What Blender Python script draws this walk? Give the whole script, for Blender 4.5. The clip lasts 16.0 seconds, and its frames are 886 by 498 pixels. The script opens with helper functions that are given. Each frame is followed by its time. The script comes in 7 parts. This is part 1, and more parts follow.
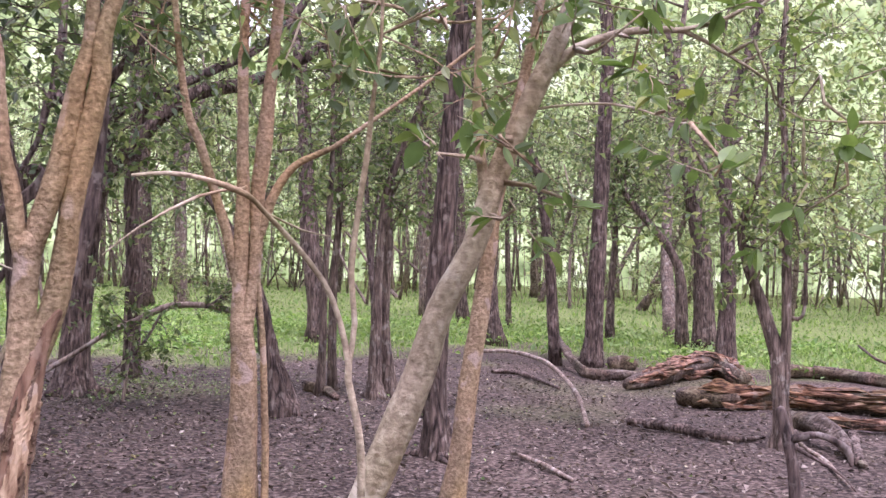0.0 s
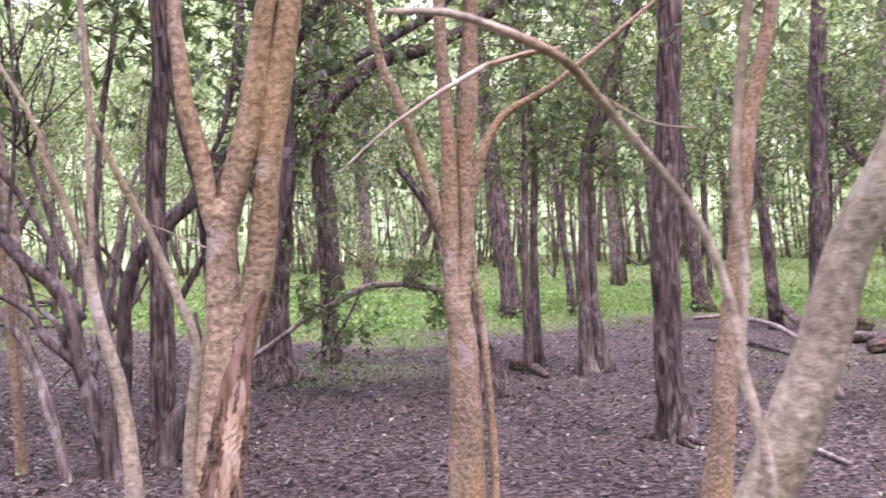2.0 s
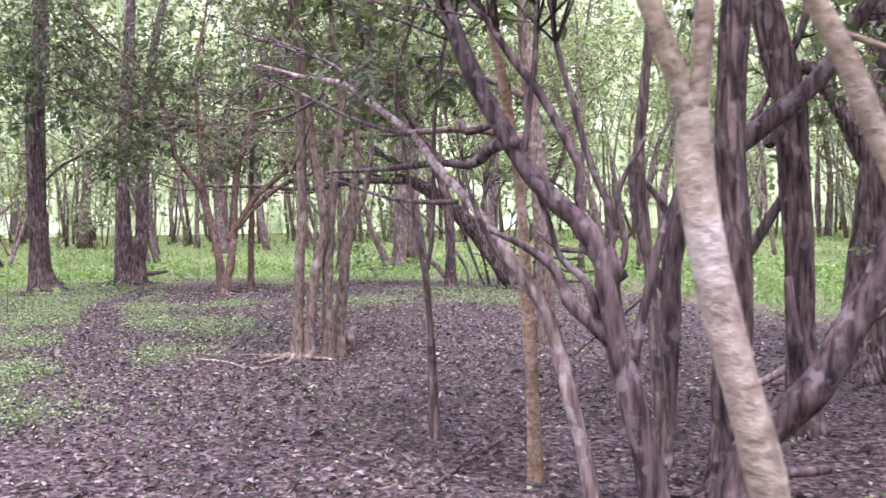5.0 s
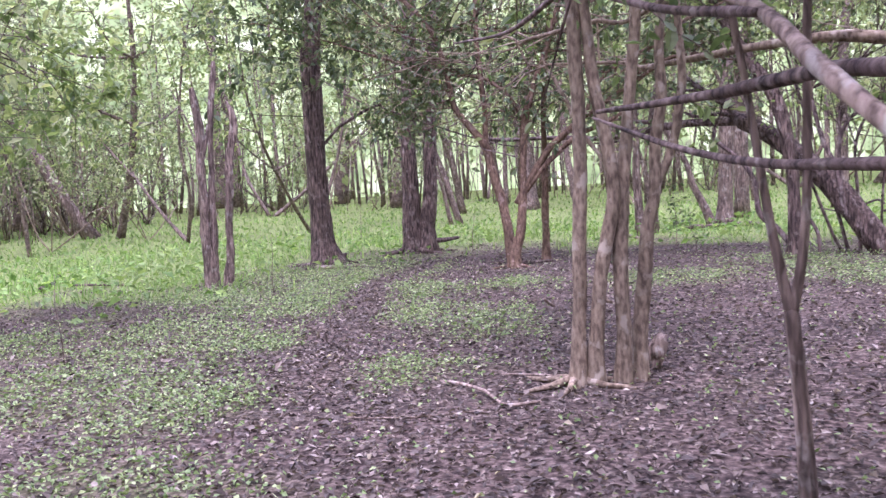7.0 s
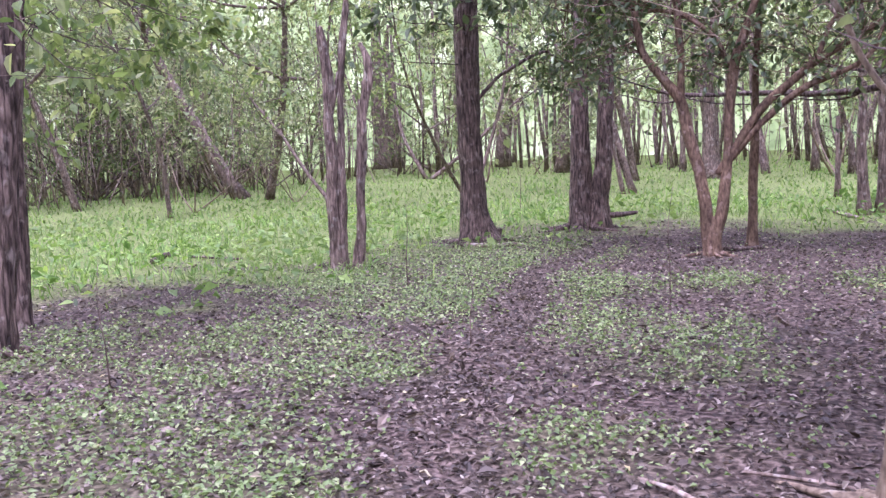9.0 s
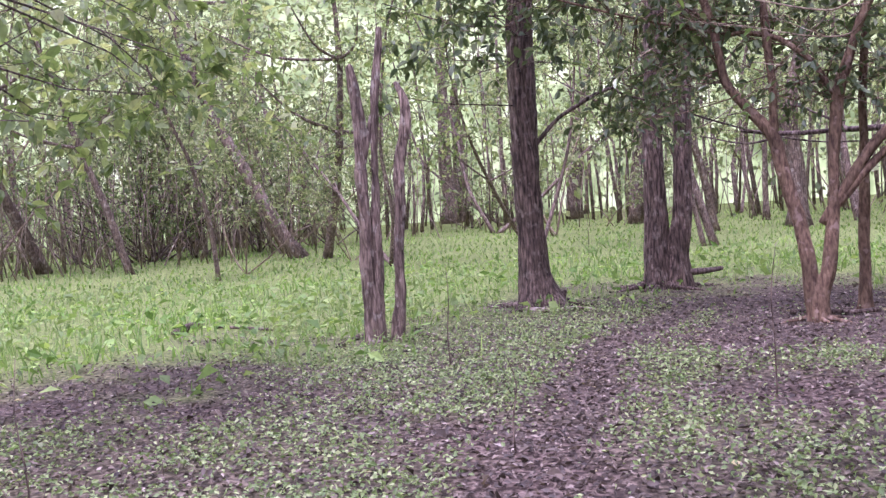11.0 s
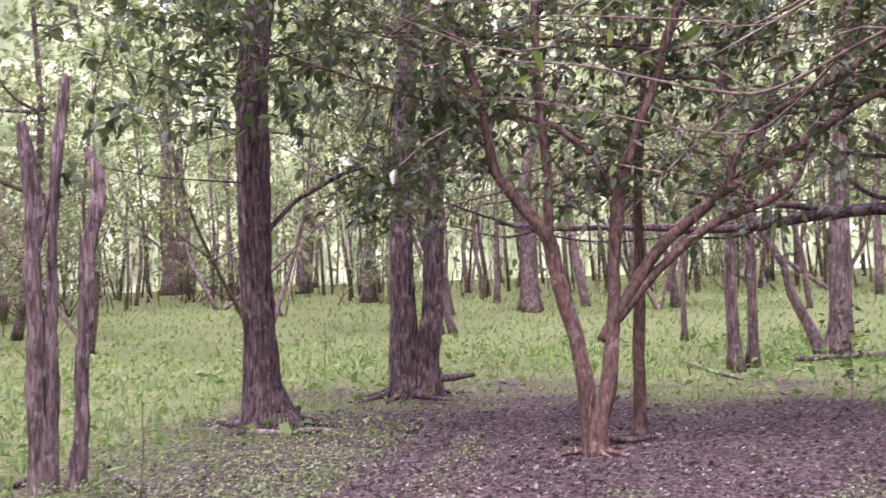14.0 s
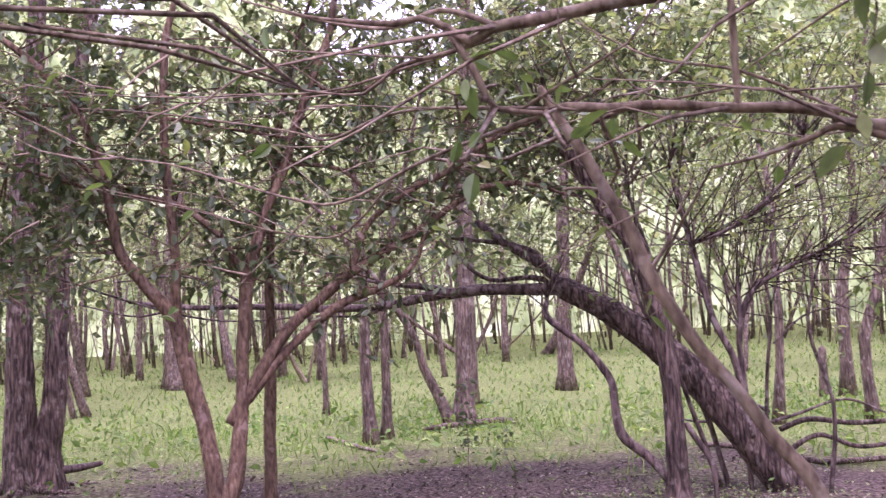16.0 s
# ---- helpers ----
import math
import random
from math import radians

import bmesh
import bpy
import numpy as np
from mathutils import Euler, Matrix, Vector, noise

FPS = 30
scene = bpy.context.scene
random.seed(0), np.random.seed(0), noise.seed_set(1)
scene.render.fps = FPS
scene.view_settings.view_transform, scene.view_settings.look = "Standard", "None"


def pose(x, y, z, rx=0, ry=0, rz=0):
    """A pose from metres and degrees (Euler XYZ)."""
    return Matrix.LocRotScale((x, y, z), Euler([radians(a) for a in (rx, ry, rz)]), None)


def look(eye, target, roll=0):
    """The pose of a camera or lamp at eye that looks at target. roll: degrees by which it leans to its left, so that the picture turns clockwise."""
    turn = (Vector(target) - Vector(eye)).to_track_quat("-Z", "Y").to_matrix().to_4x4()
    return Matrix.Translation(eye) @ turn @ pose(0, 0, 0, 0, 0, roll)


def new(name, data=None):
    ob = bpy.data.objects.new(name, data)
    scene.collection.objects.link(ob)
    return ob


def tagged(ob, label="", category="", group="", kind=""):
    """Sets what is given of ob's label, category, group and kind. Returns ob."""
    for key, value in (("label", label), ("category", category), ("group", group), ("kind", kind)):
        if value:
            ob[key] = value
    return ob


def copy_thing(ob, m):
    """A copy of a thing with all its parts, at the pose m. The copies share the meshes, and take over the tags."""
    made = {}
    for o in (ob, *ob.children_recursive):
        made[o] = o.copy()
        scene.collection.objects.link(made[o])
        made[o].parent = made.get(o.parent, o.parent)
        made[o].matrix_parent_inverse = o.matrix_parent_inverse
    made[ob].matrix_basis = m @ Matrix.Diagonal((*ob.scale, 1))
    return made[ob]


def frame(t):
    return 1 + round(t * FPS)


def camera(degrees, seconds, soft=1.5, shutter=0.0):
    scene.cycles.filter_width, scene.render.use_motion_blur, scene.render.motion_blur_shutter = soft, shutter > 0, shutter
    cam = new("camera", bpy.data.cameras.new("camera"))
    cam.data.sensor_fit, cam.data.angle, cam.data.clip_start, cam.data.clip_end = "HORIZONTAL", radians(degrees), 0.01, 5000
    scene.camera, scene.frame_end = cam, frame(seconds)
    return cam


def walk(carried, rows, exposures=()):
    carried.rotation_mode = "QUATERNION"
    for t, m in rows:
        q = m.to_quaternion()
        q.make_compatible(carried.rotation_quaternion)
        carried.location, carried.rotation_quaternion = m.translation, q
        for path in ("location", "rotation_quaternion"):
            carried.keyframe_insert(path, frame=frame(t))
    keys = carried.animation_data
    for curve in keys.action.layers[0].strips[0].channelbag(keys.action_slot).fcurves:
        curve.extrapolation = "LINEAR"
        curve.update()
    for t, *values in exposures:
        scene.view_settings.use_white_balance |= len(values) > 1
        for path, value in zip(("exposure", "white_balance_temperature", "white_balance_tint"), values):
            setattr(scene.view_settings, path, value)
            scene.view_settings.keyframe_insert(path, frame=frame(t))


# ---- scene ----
cam = camera(49.5, 16.0, soft=1.4, shutter=0.18)
PATH = [
    (0, (0.573, -1.092, 1.422), (1.408, 0.725, 1.453), 1.7),
    (0.5, (0.564, -0.96, 1.396), (1.495, 0.81, 1.4), 0.9),
    (1, (0.558, -0.771, 1.364), (1.486, 1.001, 1.334), -0.7),
    (1.5, (0.599, -0.544, 1.38), (1.38, 1.297, 1.357), -1.7),
    (2, (0.593, -0.302, 1.35), (1.083, 1.636, 1.33), -2.1),
    (2.5, (0.585, 0.076, 1.314), (0.8, 2.064, 1.256), -2.1),
    (2.6, (0.566, 0.141, 1.313), (0.741, 2.132, 1.242), -2.1),
    (3, (0.576, 0.398, 1.3), (0.676, 2.392, 1.195), -2.0),
    (3.5, (0.588, 0.777, 1.248), (0.557, 2.773, 1.129), -1.6),
    (4, (0.537, 1.114, 1.246), (0.338, 3.101, 1.133), -1.0),
    (4.5, (0.439, 1.424, 1.238), (0.065, 3.387, 1.147), -0.7),
    (5, (0.285, 1.811, 1.227), (-0.268, 3.731, 1.153), -0.8),
    (5.2, (0.189, 1.99, 1.199), (-0.43, 3.89, 1.136), -0.7),
    (7.3, (-0.789, 4.602, 1.314), (-1.992, 6.19, 1.135), -3.5),
    (7.5, (-0.974, 4.815, 1.312), (-2.206, 6.379, 1.119), -3.4),
    (8, (-1.372, 5.281, 1.309), (-2.666, 6.791, 1.093), -2.8),
    (8.5, (-1.724, 5.724, 1.307), (-3.073, 7.183, 1.085), -2.5),
    (9, (-2.066, 6.115, 1.292), (-3.468, 7.525, 1.075), -2.5),
    (9.5, (-2.354, 6.456, 1.295), (-3.808, 7.815, 1.093), -3.2),
    (9.7, (-2.468, 6.597, 1.297), (-3.942, 7.935, 1.106), -3.5),
    (11.8, (-3.253, 7.659, 1.243), (-4.755, 8.979, 1.192), -3.5),
    (12, (-3.364, 7.749, 1.261), (-4.838, 9.1, 1.212), -3.6),
    (12.5, (-3.635, 7.885, 1.336), (-5.024, 9.324, 1.284), -3.4),
    (13, (-3.9, 8.103, 1.38), (-5.209, 9.615, 1.333), -3.5),
    (13.5, (-4.078, 8.424, 1.463), (-5.31, 10.0, 1.424), -3.1),
    (14, (-4.147, 8.544, 1.531), (-5.23, 10.226, 1.547), -2.0),
    (14.5, (-4.212, 8.568, 1.641), (-5.067, 10.374, 1.729), -1.8),
    (15, (-4.183, 8.622, 1.647), (-4.855, 10.501, 1.791), -1.7),
    (15.5, (-4.076, 8.608, 1.652), (-4.621, 10.527, 1.792), -2.1),
    (16, (-3.93, 8.536, 1.605), (-4.354, 10.486, 1.739), -2.7),
]
walk(cam, [(t, look(eye, target, roll)) for t, eye, target, roll in PATH],
     exposures=[(0.0, 0.9, 5720, 36), (1.0, 0.92, 5700, 37), (2.5, 1.12, 5500, 41), (3.5, 1.14, 5450, 42), (5.0, 1.14, 5440, 41), (9.0, 1.0, 5340, 42), (12.5, 0.84, 5620, 51), (16.0, 0.92, 5720, 58)])

# ---- light: bright overcast summer sky ----
world = bpy.data.worlds.new("sky")
scene.world = world
world.use_nodes = True
wn, wl = world.node_tree.nodes, world.node_tree.links
wn.clear()
sky = wn.new("ShaderNodeTexSky")
sky.sky_type, sky.sun_disc = "NISHITA", False
sky.sun_elevation, sky.sun_rotation = radians(58), radians(200)
sky.dust_density, sky.air_density = 4.0, 1.0
cloud = wn.new("ShaderNodeMix")
cloud.data_type = "RGBA"
cloud.inputs[0].default_value = 0.7
cloud.inputs[7].default_value = (15.0, 15.0, 15.4, 1)
bg = wn.new("ShaderNodeBackground")
bg.inputs[1].default_value = 0.13
wout = wn.new("ShaderNodeOutputWorld")
wl.new(sky.outputs[0], cloud.inputs[6])
wl.new(cloud.outputs[2], bg.inputs[0])
wl.new(bg.outputs[0], wout.inputs[0])

sun = new("sun", bpy.data.lights.new("sun", "SUN"))
sun.data.energy, sun.data.angle, sun.data.color = 2.0, radians(14), (1.0, 0.96, 0.9)
sun.matrix_world = look((5, -9, 24), (0, 0, 0))


# ---- materials ----
def material(name):
    m = bpy.data.materials.new(name)
    m.use_nodes = True
    n = m.node_tree.nodes
    return m, n, m.node_tree.links, n["Principled BSDF"]


def ramp(n, stops):
    r = n.new("ShaderNodeValToRGB")
    e = r.color_ramp.elements
    while len(e) < len(stops):
        e.new(0.5)
    for el, (p, c) in zip(e, stops):
        el.position, el.color = p, (*c, 1)
    return r


def noise_tex(n, l, scale, stretch=(1, 1, 1), detail=4, kind="Object"):
    co = n.new("ShaderNodeTexCoord")
    mp = n.new("ShaderNodeMapping")
    mp.inputs["Scale"].default_value = stretch
    tx = n.new("ShaderNodeTexNoise")
    tx.inputs["Scale"].default_value, tx.inputs["Detail"].default_value = scale, detail
    l.new(co.outputs[kind], mp.inputs[0])
    l.new(mp.outputs[0], tx.inputs["Vector"])
    return tx


def mix(n, l, a, b, fac, mode="MIX"):
    m = n.new("ShaderNodeMix")
    m.data_type, m.blend_type = "RGBA", mode
    for sock, v in ((m.inputs[0], fac), (m.inputs[6], a), (m.inputs[7], b)):
        if isinstance(v, (int, float)):
            sock.default_value = v
        elif isinstance(v, tuple):
            sock.default_value = (*v, 1)
        else:
            l.new(v, sock)
    return m.outputs[2]


def bark(name, light, mid, dark, patch, furrow, rough=0.85, patch_at=0.62, upright=0.16, plates=0.0):
    """Bark: fine upright grain, furrows between plates, and blotches of another tone."""
    m, n, l, b = material(name)
    grain = noise_tex(n, l, 40, (0.22, 0.22, 1.3), 10) if upright > 2 else noise_tex(n, l, 34 + 16 * upright, (1, 1, upright), 10)
    blot = noise_tex(n, l, 5.5, (1, 1, 0.55), 5)
    lich = noise_tex(n, l, 8 if upright > 1 else 13, (1, 1, 0.8), 3 if upright > 1 else 4)
    base = ramp(n, [(0.36, dark), (0.5, mid), (0.64, light)] if upright > 1 else [(0.34, dark), (0.5, mid), (0.66, light)])
    l.new(grain.outputs[0], base.inputs[0])
    pm = ramp(n, [(patch_at - (0.02 if upright > 1 else 0.06), (0, 0, 0)), (patch_at + 0.03, (1, 1, 1))])
    l.new(lich.outputs[0], pm.inputs[0])
    c = mix(n, l, base.outputs[0], patch, pm.outputs[0])
    dm = ramp(n, [(0.36, (0.45, 0.43, 0.42)), (0.62, (1.12, 1.08, 1.05))])
    l.new(blot.outputs[0], dm.inputs[0])
    c = mix(n, l, c, dm.outputs[0], 0.75 - 0.25 * min(upright, 1), "MULTIPLY")
    if upright > 0.6:
        warm = noise_tex(n, l, 2.6, (1, 1, 0.5), 4)
        wm = ramp(n, [(0.45, (1, 1, 1)), (0.62, (1.02, 0.86, 0.74))])
        l.new(warm.outputs[0], wm.inputs[0])
        c = mix(n, l, c, wm.outputs[0], 0.8, "MULTIPLY")
        damp = noise_tex(n, l, 1.7, (1, 1, 0.35), 5)
        dg = ramp(n, [(0.46, (1, 1, 1)), (0.6, (0.72, 0.80, 0.62))])
        l.new(damp.outputs[0], dg.inputs[0])
        c = mix(n, l, c, dg.outputs[0], 0.85, "MULTIPLY")
        spots = noise_tex(n, l, 46, (1, 1, 1.9), 2)
        sp = ramp(n, [(0.64, (1, 1, 1)), (0.72, (0.56, 0.47, 0.42))])
        l.new(spots.outputs[0], sp.inputs[0])
        c = mix(n, l, c, sp.outputs[0], 0.65, "MULTIPLY")
        scale_n = noise_tex(n, l, 120, (0.5, 0.5, 1.3), 4)
        sc = ramp(n, [(0.42, (0.78, 0.75, 0.71)), (0.55, (1.06, 1.05, 1.04))])
        l.new(scale_n.outputs[0], sc.inputs[0])
        c = mix(n, l, c, sc.outputs[0], 0.4, "MULTIPLY")
        band = noise_tex(n, l, 9, (0.35, 0.35, 2.4), 5)
        bd = ramp(n, [(0.42, (0.74, 0.72, 0.66)), (0.56, (1.06, 1.03, 1.0))])
        l.new(band.outputs[0], bd.inputs[0])
        c = mix(n, l, c, bd.outputs[0], 0.5, "MULTIPLY")
    height = grain.outputs[0]
    if plates:
        co, mp = n.new("ShaderNodeTexCoord"), n.new("ShaderNodeMapping")
        mp.inputs["Scale"].default_value = (1, 1, 0.11)
        bend = noise_tex(n, l, 7, (1, 1, 0.7), 3)
        warp = n.new("ShaderNodeVectorMath")
        warp.operation = "MULTIPLY_ADD"
        warp.inputs[1].default_value = (0.05, 0.05, 0.0)
        l.new(bend.outputs["Color"], warp.inputs[0])
        l.new(co.outputs["Object"], warp.inputs[2])
        l.new(warp.outputs[0], mp.inputs[0])
        cells = n.new("ShaderNodeTexVoronoi")
        cells.feature = "DISTANCE_TO_EDGE"
        cells.inputs["Scale"].default_value = plates
        l.new(mp.outputs[0], cells.inputs["Vector"])
        crack = ramp(n, [(0.02, (0.5, 0.48, 0.47)), (0.17, (1.1, 1.08, 1.06))])
        l.new(cells.outputs["Distance"], crack.inputs[0])
        c = mix(n, l, c, crack.outputs[0], 0.8, "MULTIPLY")
        height = mix(n, l, crack.outputs[0], grain.outputs["Color"], 0.35)
    l.new(c, b.inputs["Base Color"])
    b.inputs["Roughness"].default_value = rough
    b.inputs["Specular IOR Level"].default_value = 0.2
    bump = n.new("ShaderNodeBump")
    bump.inputs["Strength"].default_value, bump.inputs["Distance"].default_value = furrow, 0.02
    l.new(height, bump.inputs["Height"])
    l.new(bump.outputs[0], b.inputs["Normal"])
    return m


pale_bark = bark("pale_bark", (0.45, 0.335, 0.235), (0.345, 0.25, 0.17), (0.24, 0.168, 0.112), (0.45, 0.345, 0.30), 0.6, 0.85, 0.61, 1.05)
cream_bark = bark("cream_bark", (0.50, 0.42, 0.33), (0.41, 0.335, 0.26), (0.30, 0.24, 0.185), (0.56, 0.49, 0.42), 0.5, 0.85, 0.62, 1.05)
tan_bark = bark("tan_bark", (0.31, 0.245, 0.18), (0.215, 0.163, 0.118), (0.105, 0.076, 0.057), (0.36, 0.305, 0.25), 0.5, 0.85, 0.64, 0.4)
brown_bark = bark("brown_bark", (0.235, 0.162, 0.112), (0.155, 0.102, 0.07), (0.075, 0.045, 0.034), (0.27, 0.195, 0.16), 0.5, 0.85, 0.64, 0.35)
grey_bark = bark("grey_bark", (0.30, 0.235, 0.20), (0.20, 0.15, 0.128), (0.09, 0.065, 0.058), (0.34, 0.30, 0.27), 0.7, plates=34)
dark_bark = bark("dark_bark", (0.235, 0.175, 0.152), (0.135, 0.098, 0.086), (0.04, 0.028, 0.026), (0.25, 0.205, 0.185), 1.0, plates=27)
limb_bark = bark("limb_bark", (0.20, 0.15, 0.135), (0.115, 0.083, 0.076), (0.035, 0.025, 0.024), (0.24, 0.20, 0.185), 0.8)
dead_wood = bark("dead_wood", (0.40, 0.315, 0.265), (0.27, 0.205, 0.17), (0.11, 0.08, 0.066), (0.44, 0.39, 0.35), 0.7)
log_bark = bark("log_bark", (0.20, 0.155, 0.135), (0.12, 0.09, 0.08), (0.04, 0.03, 0.028), (0.25, 0.21, 0.19), 0.9, 0.9, 0.6, 0.9)
rotten_wood = bark("rotten_wood", (0.36, 0.235, 0.18), (0.205, 0.115, 0.085), (0.04, 0.024, 0.022), (0.26, 0.20, 0.18), 1.0, 0.9, 0.62, 3.0)
inner_wood = bark("inner_wood", (0.58, 0.43, 0.30), (0.47, 0.325, 0.215), (0.24, 0.14, 0.09), (0.50, 0.38, 0.30), 0.9)
torn_layer = bark("torn_layer", (0.31, 0.195, 0.135), (0.215, 0.125, 0.085), (0.10, 0.055, 0.04), (0.32, 0.22, 0.165), 0.8)


def foliage(name, stops, through_amount=0.45, rough=0.45, dull=None):
    """Leaves: a tone for each leaf, light passing through the blade."""
    m, n, l, b = material(name)
    geo = n.new("ShaderNodeNewGeometry")
    tone = ramp(n, stops)
    l.new(geo.outputs["Random Per Island"], tone.inputs[0])
    fine = noise_tex(n, l, 30, detail=2)
    fr = ramp(n, [(0.3, (0.8, 0.8, 0.8)), (0.7, (1.15, 1.15, 1.1))])
    l.new(fine.outputs[0], fr.inputs[0])
    c = mix(n, l, tone.outputs[0], fr.outputs[0], 1.0, "MULTIPLY")
    if dull:
        wide_n = noise_tex(n, l, 0.45, detail=5)
        wr = ramp(n, [(0.42, (0, 0, 0)), (0.62, (1, 1, 1))])
        l.new(wide_n.outputs[0], wr.inputs[0])
        c = mix(n, l, c, mix(n, l, c, dull, 0.5), wr.outputs[0])
    l.new(c, b.inputs["Base Color"])
    b.inputs["Roughness"].default_value = rough
    tr = n.new("ShaderNodeBsdfTranslucent")
    tc = mix(n, l, c, (1.25, 1.32, 0.7), 1.0, "MULTIPLY")
    l.new(tc, tr.inputs[0])
    ms = n.new("ShaderNodeMixShader")
    ms.inputs[0].default_value = through_amount
    l.new(b.outputs[0], ms.inputs[1])
    l.new(tr.outputs[0], ms.inputs[2])
    l.new(ms.outputs[0], n["Material Output"].inputs[0])
    return m


LEAF = {
    "leaf_dark": foliage("leaf_dark", [(0.0, (0.054, 0.080, 0.042)), (0.6, (0.096, 0.130, 0.061)), (1.0, (0.218, 0.245, 0.146))], 0.4),
    "leaf_mid": foliage("leaf_mid", [(0.0, (0.076, 0.112, 0.049)), (0.6, (0.142, 0.190, 0.083)), (1.0, (0.305, 0.330, 0.184))], 0.5),
    "leaf_bright": foliage("leaf_bright", [(0.0, (0.104, 0.150, 0.067)), (0.6, (0.207, 0.265, 0.113)), (1.0, (0.403, 0.420, 0.245))], 0.55),
    # paler than the nearer leaves: haze of the distance put into the colour
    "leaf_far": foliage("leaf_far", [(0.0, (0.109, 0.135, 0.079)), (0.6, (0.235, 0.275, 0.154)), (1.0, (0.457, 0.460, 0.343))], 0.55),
    "leaf_near": foliage("leaf_near", [(0.0, (0.099, 0.160, 0.051)), (0.7, (0.143, 0.210, 0.066)), (0.96, (0.187, 0.250, 0.076)), (1.0, (0.396, 0.380, 0.102))], 0.35, 0.3),
}
grass_green = foliage("grass_green", [(0.0, (0.085, 0.165, 0.038)), (0.65, (0.195, 0.325, 0.08)), (1.0, (0.36, 0.47, 0.16))], 0.4, 0.6, (0.2, 0.235, 0.12))
herb_green = foliage("herb_green", [(0.0, (0.115, 0.175, 0.065)), (0.7, (0.235, 0.315, 0.13)), (1.0, (0.41, 0.46, 0.25))], 0.3, 0.55)
dead_leaf = foliage("dead_leaf", [(0.0, (0.034, 0.024, 0.021)), (0.4, (0.085, 0.063, 0.053)), (0.75, (0.165, 0.126, 0.105)), (0.94, (0.275, 0.216, 0.186)), (0.99, (0.40, 0.34, 0.305)), (1.0, (0.42, 0.37, 0.17))], 0.1, 0.6)


def ground_material():
    """Brown-violet soil and crumbled litter, green where the grass cover lies."""
    m, n, l, b = material("forest_floor")
    big = noise_tex(n, l, 0.9, detail=6)
    fine = noise_tex(n, l, 26, detail=5)
    soil = ramp(n, [(0.36, (0.024, 0.017, 0.015)), (0.52, (0.085, 0.063, 0.053)), (0.68, (0.20, 0.155, 0.132))])
    l.new(fine.outputs[0], soil.inputs[0])
    tone = ramp(n, [(0.3, (0.75, 0.74, 0.76)), (0.7, (1.15, 1.1, 1.1))])
    l.new(big.outputs[0], tone.inputs[0])
    s = mix(n, l, soil.outputs[0], tone.outputs[0], 1.0, "MULTIPLY")
    green = ramp(n, [(0.32, (0.06, 0.08, 0.03)), (0.52, (0.15, 0.185, 0.06)), (0.7, (0.29, 0.33, 0.12))])
    l.new(fine.outputs[0], green.inputs[0])
    at = n.new("ShaderNodeAttribute")
    at.attribute_name = "cover"
    l.new(mix(n, l, s, green.outputs[0], at.outputs["Fac"]), b.inputs["Base Color"])
    b.inputs["Roughness"].default_value = 1.0
    b.inputs["Specular IOR Level"].default_value = 0.15
    bump = n.new("ShaderNodeBump")
    bump.inputs["Strength"].default_value, bump.inputs["Distance"].default_value = 0.7, 0.03
    l.new(fine.outputs[0], bump.inputs["Height"])
    l.new(bump.outputs[0], b.inputs["Normal"])
    return m


forest_floor = ground_material()

# ---- mesh helpers ----
rng = np.random.default_rng(7)


def mesh(name, verts, faces, mat, smooth=True):
    """A mesh from an array of places and a list of equal-sided face arrays."""
    me = bpy.data.meshes.new(name)
    verts = np.asarray(verts, np.float32)
    me.vertices.add(len(verts))
    me.vertices.foreach_set("co", verts.ravel())
    sides = np.concatenate([np.full(len(f), np.shape(f)[1]) for f in faces])
    loops = np.concatenate([np.asarray(f).ravel() for f in faces])
    me.loops.add(len(loops))
    me.loops.foreach_set("vertex_index", loops.astype(np.int32))
    me.polygons.add(len(sides))
    me.polygons.foreach_set("loop_start", np.concatenate([[0], np.cumsum(sides)[:-1]]).astype(np.int32))
    me.polygons.foreach_set("use_smooth", np.full(len(sides), smooth))
    me.update(calc_edges=True)
    me.validate()
    me.materials.append(mat)
    return me


def part(name, me, parent, label=""):
    ob = new(name, me)
    ob.parent = parent
    return tagged(ob, label)


def spline(points, step):
    """Catmull-Rom through rows of x, y, z, radius."""
    p = np.asarray(points, float)
    if len(p) == 2:
        p = np.array([p[0], (p[0] + p[1]) / 2, p[1]])
    e = np.vstack([2 * p[0] - p[1], p, 2 * p[-1] - p[-2]])
    out = []
    for i in range(1, len(e) - 2):
        k = max(2, int(np.linalg.norm(e[i + 1, :3] - e[i, :3]) / step))
        for u in np.linspace(0, 1, k, endpoint=False):
            a, b, c, d = e[i - 1], e[i], e[i + 1], e[i + 2]
            out.append(0.5 * (2 * b + (c - a) * u + (2 * a - 5 * b + 4 * c - d) * u * u + (3 * b - a - 3 * c + d) * u ** 3))
    out.append(p[-1])
    out = np.array(out)
    out[:, 3] = np.maximum(out[:, 3], 0.0015)
    return out


